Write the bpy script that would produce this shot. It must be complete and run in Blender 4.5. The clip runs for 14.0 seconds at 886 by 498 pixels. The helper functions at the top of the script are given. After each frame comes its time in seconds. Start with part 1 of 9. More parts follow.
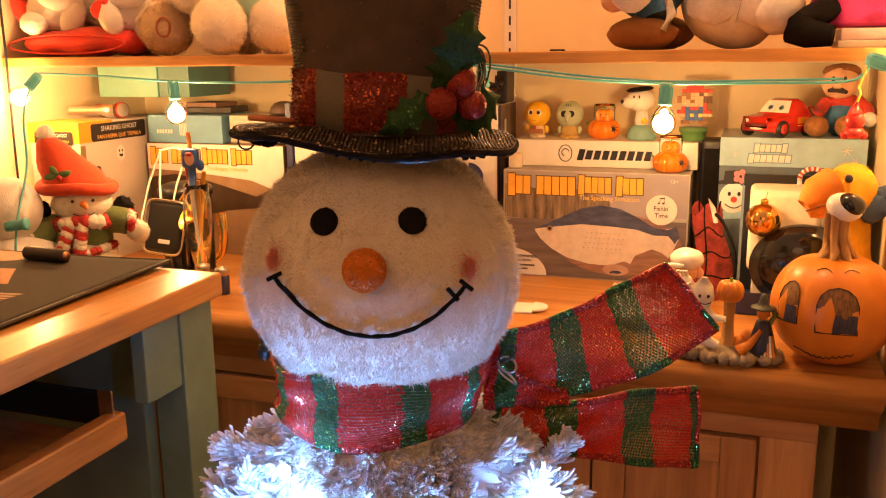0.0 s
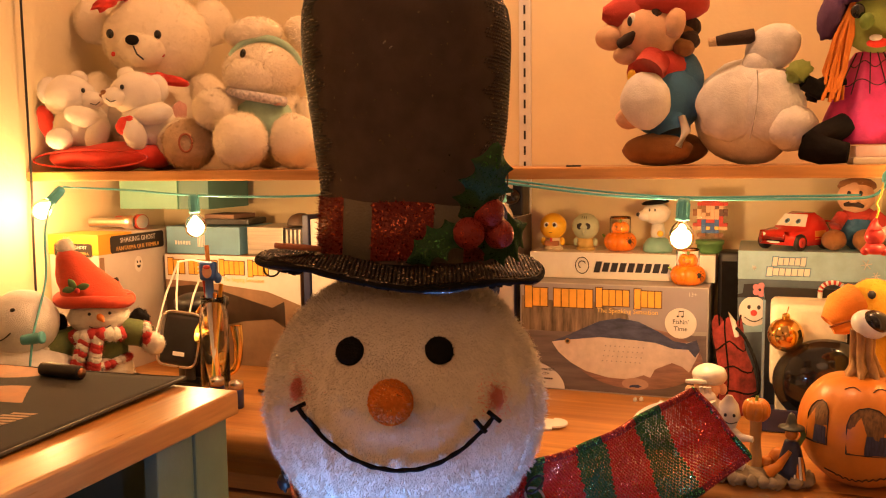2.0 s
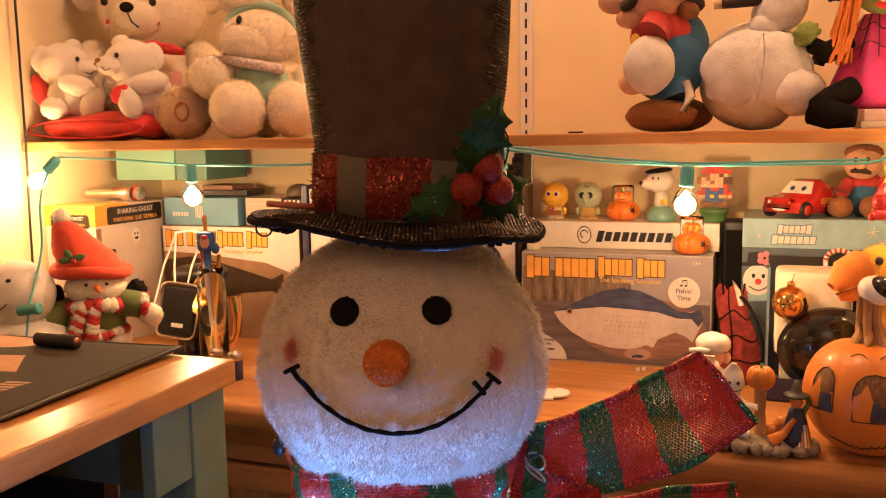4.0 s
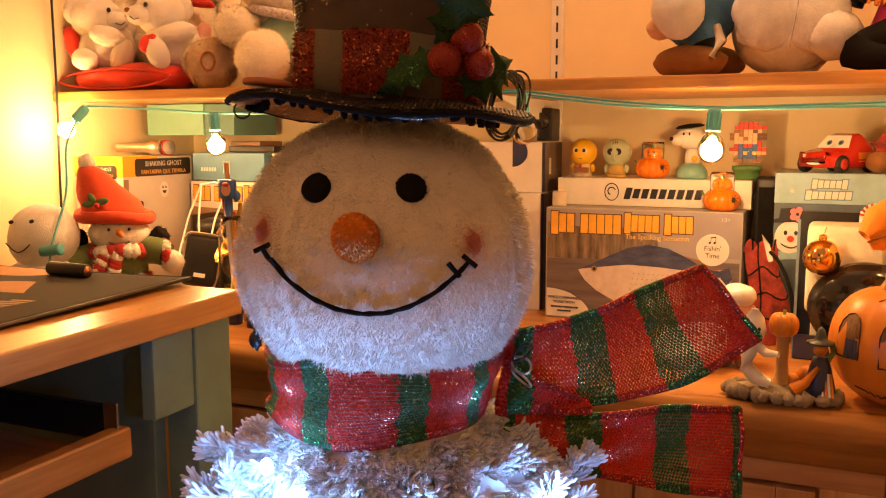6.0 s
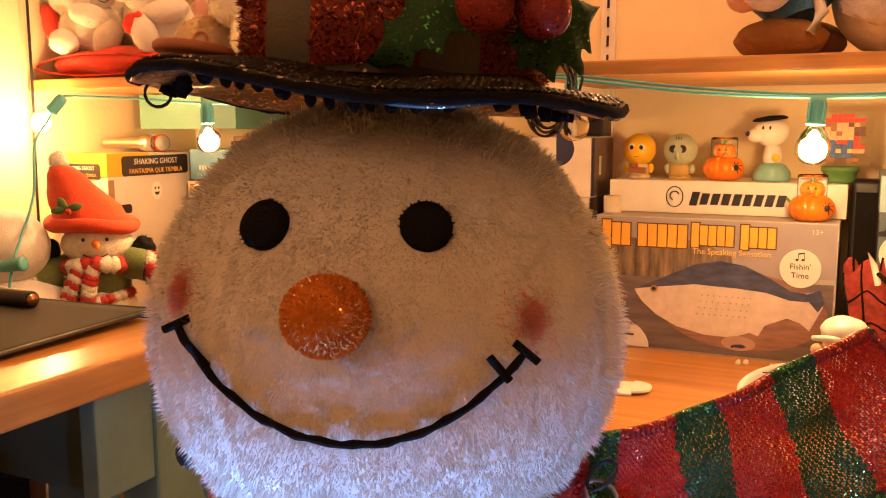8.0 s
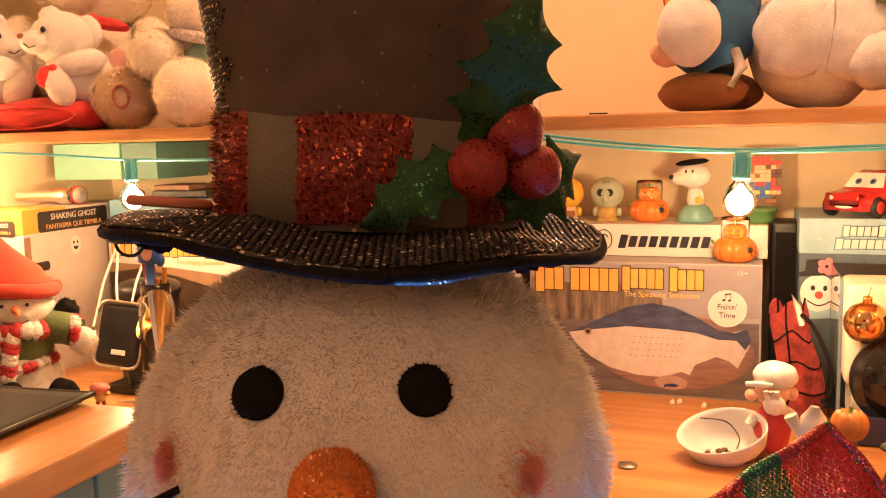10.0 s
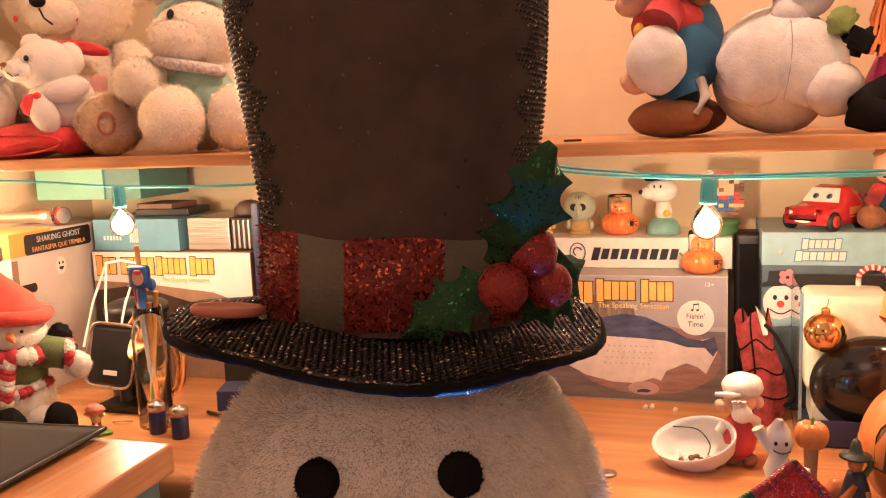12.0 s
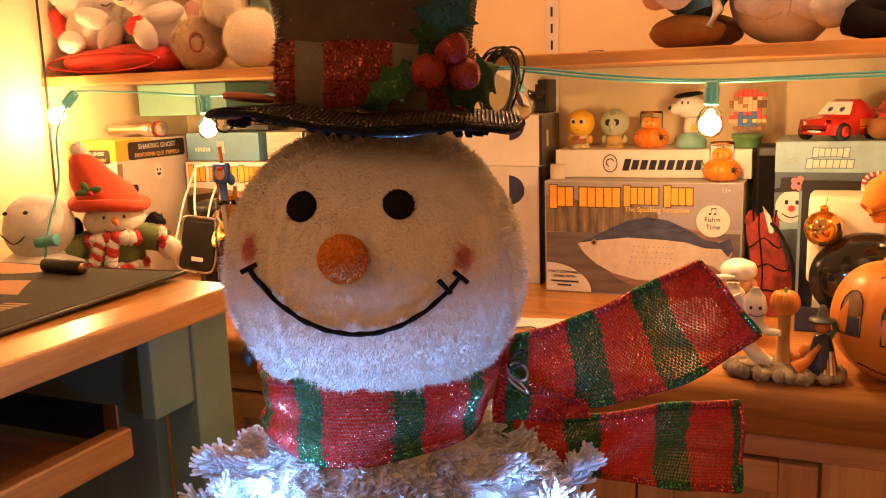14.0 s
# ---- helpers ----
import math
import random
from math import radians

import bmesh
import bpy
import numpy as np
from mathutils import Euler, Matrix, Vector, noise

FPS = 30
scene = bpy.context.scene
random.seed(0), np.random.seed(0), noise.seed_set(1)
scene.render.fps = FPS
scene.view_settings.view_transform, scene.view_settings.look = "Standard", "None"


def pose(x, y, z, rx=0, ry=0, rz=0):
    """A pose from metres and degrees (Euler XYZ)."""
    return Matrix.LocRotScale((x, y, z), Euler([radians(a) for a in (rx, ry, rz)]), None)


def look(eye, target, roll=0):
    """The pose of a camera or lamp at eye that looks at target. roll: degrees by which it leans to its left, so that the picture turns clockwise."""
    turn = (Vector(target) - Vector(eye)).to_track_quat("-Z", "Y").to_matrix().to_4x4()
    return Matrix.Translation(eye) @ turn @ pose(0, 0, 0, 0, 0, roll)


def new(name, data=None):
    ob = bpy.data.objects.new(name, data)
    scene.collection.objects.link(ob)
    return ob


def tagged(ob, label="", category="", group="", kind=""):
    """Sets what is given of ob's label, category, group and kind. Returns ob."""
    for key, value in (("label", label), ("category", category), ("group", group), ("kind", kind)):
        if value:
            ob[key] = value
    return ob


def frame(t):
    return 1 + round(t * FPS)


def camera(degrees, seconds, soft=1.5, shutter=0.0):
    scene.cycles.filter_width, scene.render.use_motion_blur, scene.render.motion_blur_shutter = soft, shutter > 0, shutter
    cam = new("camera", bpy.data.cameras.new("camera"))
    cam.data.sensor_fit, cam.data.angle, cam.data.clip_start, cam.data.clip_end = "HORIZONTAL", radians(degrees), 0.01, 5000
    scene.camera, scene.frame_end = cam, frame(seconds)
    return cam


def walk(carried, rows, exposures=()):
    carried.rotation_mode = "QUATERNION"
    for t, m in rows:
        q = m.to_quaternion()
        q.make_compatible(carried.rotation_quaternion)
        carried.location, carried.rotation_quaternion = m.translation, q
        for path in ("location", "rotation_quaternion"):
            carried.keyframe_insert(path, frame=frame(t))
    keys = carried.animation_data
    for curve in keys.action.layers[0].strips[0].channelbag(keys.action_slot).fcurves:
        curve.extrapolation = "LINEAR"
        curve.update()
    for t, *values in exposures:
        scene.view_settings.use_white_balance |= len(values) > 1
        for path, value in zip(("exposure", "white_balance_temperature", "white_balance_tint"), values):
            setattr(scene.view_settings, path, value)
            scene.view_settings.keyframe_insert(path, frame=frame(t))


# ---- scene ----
cam = camera(53.6, 14.0, soft=1.1)
PATH = [
    (0.0, (0.0037, 0.0025, 1.1489), (-0.6450, 1.8446, 0.7177), -0.64),
    (0.5, (0.0019, 0.0021, 1.1497), (-0.6484, 1.8435, 0.7182), -0.72),
    (1.0, (0.0020, -0.0037, 1.1549), (-0.6517, 1.8395, 0.7364), -0.56),
    (1.5, (-0.0055, 0.0049, 1.1648), (-0.6982, 1.8624, 0.9003), -1.08),
    (2.0, (-0.0107, 0.0077, 1.1670), (-0.6912, 1.8775, 0.9654), -0.70),
    (2.5, (-0.0159, 0.0120, 1.1657), (-0.6939, 1.8832, 0.9684), -0.65),
    (5.0, (-0.0074, 0.0303, 1.1207), (-0.7131, 1.8799, 0.8361), -0.93),
    (5.5, (0.0150, 0.0314, 1.0937), (-0.7316, 1.8666, 0.8207), -0.53),
    (6.0, (0.0256, 0.0583, 1.0678), (-0.7622, 1.8785, 0.8098), -0.09),
    (6.5, (0.0204, 0.0900, 1.0675), (-0.8150, 1.8917, 0.8309), 0.29),
    (7.0, (-0.0148, 0.1985, 1.0690), (-0.8647, 1.9926, 0.8261), 0.12),
    (9.5, (-0.1020, 0.3050, 1.0736), (-0.9138, 2.1064, 0.7639), -0.22),
    (10.0, (-0.1062, 0.2783, 1.1271), (-0.7748, 2.1468, 0.8791), -1.36),
    (10.5, (-0.1231, 0.2692, 1.1753), (-0.6567, 2.1813, 0.9318), -1.79),
    (11.0, (-0.1325, 0.2624, 1.2017), (-0.6485, 2.1783, 0.9507), -1.83),
    (11.5, (-0.1398, 0.2556, 1.2086), (-0.6515, 2.1726, 0.9574), -1.74),
    (12.0, (-0.1156, 0.2243, 1.1887), (-0.7049, 2.1135, 0.8995), -2.29),
    (12.5, (-0.0231, 0.1313, 1.1408), (-0.7708, 1.9574, 0.8148), -2.59),
    (13.0, (0.0291, 0.0903, 1.1157), (-0.7586, 1.8965, 0.7733), -2.32),
    (13.5, (0.0333, 0.0881, 1.1054), (-0.7662, 1.8870, 0.7519), -2.14),
    (14.0, (0.0270, 0.0785, 1.1046), (-0.7630, 1.8809, 0.7477), -1.81),
]
EXPOSURES = [(0.0, 0.36, 6700, 10), (1.0, 0.32, 6700, 10), (2.0, 0.06, 6500, 10), (2.5, -0.02, 5500, 10), (5.0, 0.22, 5700, 10), (5.5, 0.24, 6000, 10), (6.0, 0.15, 6900, 10), (7.0, 0.18, 7000, 10), (9.5, 0.60, 5600, 10), (10.0, 0.62, 5500, 10), (10.5, 0.62, 5300, 10), (11.0, 0.58, 5050, 10), (12.0, 0.48, 4550, 10), (12.5, 0.22, 4900, 10), (13.0, 0.24, 5200, 10), (13.5, 0.24, 5500, 10), (14.0, 0.3, 6500, 10)]
walk(cam, [(t, look(eye, target, roll)) for t, eye, target, roll in PATH], EXPOSURES)

# ---- light ----
world = bpy.data.worlds.new("world")
scene.world = world
world.use_nodes = True
world.node_tree.nodes["Background"].inputs[0].default_value = (1.0, 0.72, 0.42, 1)
world.node_tree.nodes["Background"].inputs[1].default_value = 0.05

BULB_WARM = (1.0, 0.53, 0.20)
BULB_WATTS = 2.7
# power of the fill lamp added behind the camera, and the warm tint
FILL_WATTS, ROOM_COLOUR = 5.5, (1.0, 0.51, 0.25)
CEILING_WATTS = 25.0
LED_WATTS = 0.31
LED_BLUE = (0.16, 0.40, 1.0)


def point_lamp(place, watts, colour, radius):
    lamp = bpy.data.lights.new("lamp", "POINT")
    lamp.energy, lamp.color, lamp.shadow_soft_size = watts, colour, radius
    ob = new("lamp", lamp)
    ob.location = place
    return ob


# ---- materials ----
def mat(name, base, rough=0.6, metal=0.0, vary=0.15, scale=30.0, bump=0.2, fine=400.0, sheen=0.0, sss=0.0,
        emit=None, power=0.0, trans=0.0, coat=0.0, dark=None, dscale=6.0, stretch=(1, 1, 1)):
    """A surface with variation at two scales and fine relief."""
    m = bpy.data.materials.new(name)
    m.use_nodes = True
    nt = m.node_tree
    bsdf = nt.nodes["Principled BSDF"]

    def node(kind, **kw):
        n = nt.nodes.new(kind)
        for k, v in kw.items():
            n.inputs[k].default_value = v
        return n

    tc = nt.nodes.new("ShaderNodeTexCoord")
    mp = nt.nodes.new("ShaderNodeMapping")
    mp.inputs["Scale"].default_value = stretch
    nt.links.new(tc.outputs["Object"], mp.inputs[0])
    info = nt.nodes.new("ShaderNodeObjectInfo")
    n1 = node("ShaderNodeTexNoise", Scale=scale, Detail=5.0, Roughness=0.6)
    n2 = node("ShaderNodeTexNoise", Scale=fine, Detail=3.0)
    nt.links.new(mp.outputs[0], n1.inputs[0])
    nt.links.new(mp.outputs[0], n2.inputs[0])
    c0 = [max(0, b * (1 - vary)) for b in base]
    c1 = [min(1, b * (1 + vary)) for b in base]
    if dark:
        c0 = dark
    mix = nt.nodes.new("ShaderNodeMix")
    mix.data_type = "RGBA"
    mix.inputs[6].default_value, mix.inputs[7].default_value = (*c0, 1), (*c1, 1)
    ramp = nt.nodes.new("ShaderNodeMapRange")
    ramp.inputs[1].default_value, ramp.inputs[2].default_value = 0.3, 0.7
    nt.links.new(n1.outputs[0], ramp.inputs[0])
    nt.links.new(ramp.outputs[0], mix.inputs[0])
    hsv = nt.nodes.new("ShaderNodeHueSaturation")
    val = nt.nodes.new("ShaderNodeMapRange")
    val.inputs[3].default_value, val.inputs[4].default_value = 0.94, 1.06
    nt.links.new(info.outputs["Random"], val.inputs[0])
    nt.links.new(val.outputs[0], hsv.inputs["Value"])
    nt.links.new(mix.outputs[2], hsv.inputs["Color"])
    nt.links.new(hsv.outputs[0], bsdf.inputs["Base Color"])
    rr = nt.nodes.new("ShaderNodeMapRange")
    rr.inputs[3].default_value, rr.inputs[4].default_value = max(0, rough - 0.08), min(1, rough + 0.08)
    nt.links.new(n1.outputs[0], rr.inputs[0])
    nt.links.new(rr.outputs[0], bsdf.inputs["Roughness"])
    bsdf.inputs["Metallic"].default_value = metal
    if bump:
        bp = node("ShaderNodeBump", Strength=bump, Distance=0.002)
        nt.links.new(n2.outputs[0], bp.inputs["Height"])
        nt.links.new(bp.outputs[0], bsdf.inputs["Normal"])
    if sheen:
        bsdf.inputs["Sheen Weight"].default_value = sheen * 0.25
        bsdf.inputs["Sheen Roughness"].default_value = 0.5
    if sss:
        bsdf.inputs["Subsurface Weight"].default_value = sss
        bsdf.inputs["Subsurface Radius"].default_value = (0.012, 0.007, 0.005)
    if emit:
        bsdf.inputs["Emission Color"].default_value = (*emit, 1)
        bsdf.inputs["Emission Strength"].default_value = power
    if trans:
        bsdf.inputs["Transmission Weight"].default_value = trans
        bsdf.inputs["IOR"].default_value = 1.45
    if coat:
        bsdf.inputs["Coat Weight"].default_value = coat
        bsdf.inputs["Coat Roughness"].default_value = 0.12
    return m


def wood(name, light, dark, along="x", rough=0.38, coat=0.3):
    """Varnished pine with long grain, rings and a few knots."""
    m = bpy.data.materials.new(name)
    m.use_nodes = True
    nt = m.node_tree
    bsdf = nt.nodes["Principled BSDF"]
    tc = nt.nodes.new("ShaderNodeTexCoord")
    mp = nt.nodes.new("ShaderNodeMapping")
    s = {"x": (1.2, 16, 16), "y": (16, 1.2, 16), "z": (16, 16, 1.2)}[along]
    mp.inputs["Scale"].default_value = s
    nt.links.new(tc.outputs["Object"], mp.inputs[0])
    n1 = nt.nodes.new("ShaderNodeTexNoise")
    n1.inputs["Scale"].default_value, n1.inputs["Detail"].default_value, n1.inputs["Distortion"].default_value = 1.6, 6, 1.2
    n2 = nt.nodes.new("ShaderNodeTexNoise")
    n2.inputs["Scale"].default_value, n2.inputs["Detail"].default_value = 14, 4
    big = nt.nodes.new("ShaderNodeTexNoise")
    big.inputs["Scale"].default_value, big.inputs["Detail"].default_value = 5, 3
    nt.links.new(mp.outputs[0], n1.inputs[0])
    nt.links.new(mp.outputs[0], n2.inputs[0])
    nt.links.new(tc.outputs["Object"], big.inputs[0])
    ramp = nt.nodes.new("ShaderNodeValToRGB")
    ramp.color_ramp.elements[0].position, ramp.color_ramp.elements[0].color = 0.32, (*dark, 1)
    ramp.color_ramp.elements[1].position, ramp.color_ramp.elements[1].color = 0.66, (*light, 1)
    nt.links.new(n1.outputs[0], ramp.inputs[0])
    mix = nt.nodes.new("ShaderNodeMix")
    mix.data_type, mix.blend_type = "RGBA", "MULTIPLY"
    mix.inputs[0].default_value = 0.35
    nt.links.new(ramp.outputs[0], mix.inputs[6])
    nt.links.new(n2.outputs[0], mix.inputs[7])
    mix2 = nt.nodes.new("ShaderNodeMix")
    mix2.data_type, mix2.blend_type = "RGBA", "MULTIPLY"
    mix2.inputs[0].default_value = 0.3
    nt.links.new(mix.outputs[2], mix2.inputs[6])
    nt.links.new(big.outputs[0], mix2.inputs[7])
    gain = nt.nodes.new("ShaderNodeHueSaturation")
    gain.inputs["Value"].default_value = 1.35
    nt.links.new(mix2.outputs[2], gain.inputs["Color"])
    nt.links.new(gain.outputs[0], bsdf.inputs["Base Color"])
    rr = nt.nodes.new("ShaderNodeMapRange")
    rr.inputs[3].default_value, rr.inputs[4].default_value = rough - 0.1, rough + 0.14
    nt.links.new(n2.outputs[0], rr.inputs[0])
    nt.links.new(rr.outputs[0], bsdf.inputs["Roughness"])
    bsdf.inputs["Coat Weight"].default_value = coat
    bsdf.inputs["Coat Roughness"].default_value = 0.18
    bp = nt.nodes.new("ShaderNodeBump")
    bp.inputs["Strength"].default_value, bp.inputs["Distance"].default_value = 0.12, 0.002
    nt.links.new(n2.outputs[0], bp.inputs["Height"])
    nt.links.new(bp.outputs[0], bsdf.inputs["Normal"])
    return m


def glitter(name, base, flake, cell=700.0, share=0.3, rough=0.55, weave=0.0, thin=0.0):
    """Cloth with metallic flakes that catch the light, in a coarse weave."""
    m = bpy.data.materials.new(name)
    m.use_nodes = True
    nt = m.node_tree
    bsdf = nt.nodes["Principled BSDF"]
    tc = nt.nodes.new("ShaderNodeTexCoord")
    vo = nt.nodes.new("ShaderNodeTexVoronoi")
    vo.inputs["Scale"].default_value = cell
    nt.links.new(tc.outputs["Object"], vo.inputs["Vector"])
    sep = nt.nodes.new("ShaderNodeSeparateColor")
    nt.links.new(vo.outputs["Color"], sep.inputs[0])
    gt = nt.nodes.new("ShaderNodeMath")
    gt.operation = "LESS_THAN"
    gt.inputs[1].default_value = share
    nt.links.new(sep.outputs[0], gt.inputs[0])
    no = nt.nodes.new("ShaderNodeTexNoise")
    no.inputs["Scale"].default_value, no.inputs["Detail"].default_value = 60, 4
    nt.links.new(tc.outputs["Object"], no.inputs[0])
    basemix = nt.nodes.new("ShaderNodeMix")
    basemix.data_type = "RGBA"
    basemix.inputs[6].default_value = (*[b * 0.55 for b in base], 1)
    basemix.inputs[7].default_value = (*[min(1, b * 1.3) for b in base], 1)
    nt.links.new(no.outputs[0], basemix.inputs[0])
    mix = nt.nodes.new("ShaderNodeMix")
    mix.data_type = "RGBA"
    nt.links.new(gt.outputs[0], mix.inputs[0])
    nt.links.new(basemix.outputs[2], mix.inputs[6])
    mix.inputs[7].default_value = (*flake, 1)
    nt.links.new(mix.outputs[2], bsdf.inputs["Base Color"])
    nt.links.new(gt.outputs[0], bsdf.inputs["Metallic"])
    rg = nt.nodes.new("ShaderNodeMapRange")
    rg.inputs[3].default_value, rg.inputs[4].default_value = rough, 0.25
    nt.links.new(gt.outputs[0], rg.inputs[0])
    nt.links.new(rg.outputs[0], bsdf.inputs["Roughness"])
    bp = nt.nodes.new("ShaderNodeBump")
    bp.inputs["Strength"].default_value, bp.inputs["Distance"].default_value = 0.9, 0.0015
    nt.links.new(sep.outputs[1], bp.inputs["Height"])
    last = bp
    if weave:
        wv = nt.nodes.new("ShaderNodeTexWave")
        wv.wave_type, wv.bands_direction = "BANDS", "DIAGONAL"
        wv.inputs["Scale"].default_value, wv.inputs["Distortion"].default_value = weave, 2.5
        wv.inputs["Detail"].default_value, wv.inputs["Detail Scale"].default_value = 2, 3
        nt.links.new(tc.outputs["Object"], wv.inputs[0])
        b2 = nt.nodes.new("ShaderNodeBump")
        b2.inputs["Strength"].default_value, b2.inputs["Distance"].default_value = 0.8, 0.002
        nt.links.new(wv.outputs[1], b2.inputs["Height"])
        nt.links.new(bp.outputs[0], b2.inputs["Normal"])
        last = b2
        # the gaps between the knitted rows read dark
        dk = nt.nodes.new("ShaderNodeMix")
        dk.data_type, dk.blend_type = "RGBA", "MULTIPLY"
        dk.inputs[0].default_value = 0.75
        nt.links.new(mix.outputs[2], dk.inputs[6])
        nt.links.new(wv.outputs[0], dk.inputs[7])
        nt.links.new(dk.outputs[2], bsdf.inputs["Base Color"])
    nt.links.new(last.outputs[0], bsdf.inputs["Normal"])
    if thin:
        # light from behind glows through the loose cloth
        tr = nt.nodes.new("ShaderNodeBsdfTranslucent")
        tr.inputs[0].default_value = (min(1, base[0] * 1.7 + 0.06), min(1, base[1] * 1.7 + 0.05), base[2] * 1.5 + 0.01, 1)
        ms = nt.nodes.new("ShaderNodeMixShader")
        ms.inputs[0].default_value = thin
        nt.links.new(bsdf.outputs[0], ms.inputs[1])
        nt.links.new(tr.outputs[0], ms.inputs[2])
        nt.links.new(ms.outputs[0], nt.nodes["Material Output"].inputs[0])
    return m


def plush(name, base, share=0.38):
    """Fine hair that passes part of the light on, each hair a little lighter or darker."""
    m = bpy.data.materials.new(name)
    m.use_nodes = True
    nt = m.node_tree
    bsdf = nt.nodes["Principled BSDF"]
    geo = nt.nodes.new("ShaderNodeNewGeometry")
    ramp = nt.nodes.new("ShaderNodeMix")
    ramp.data_type = "RGBA"
    ramp.inputs[6].default_value = (*[c * 0.86 for c in base], 1)
    ramp.inputs[7].default_value = (*[min(1, c * 1.08) for c in base], 1)
    nt.links.new(geo.outputs["Random Per Island"], ramp.inputs[0])
    nt.links.new(ramp.outputs[2], bsdf.inputs["Base Color"])
    bsdf.inputs["Roughness"].default_value = 0.55
    tr = nt.nodes.new("ShaderNodeBsdfTranslucent")
    nt.links.new(ramp.outputs[2], tr.inputs[0])
    ms = nt.nodes.new("ShaderNodeMixShader")
    ms.inputs[0].default_value = share
    nt.links.new(bsdf.outputs[0], ms.inputs[1])
    nt.links.new(tr.outputs[0], ms.inputs[2])
    nt.links.new(ms.outputs[0], nt.nodes["Material Output"].inputs[0])
    return m


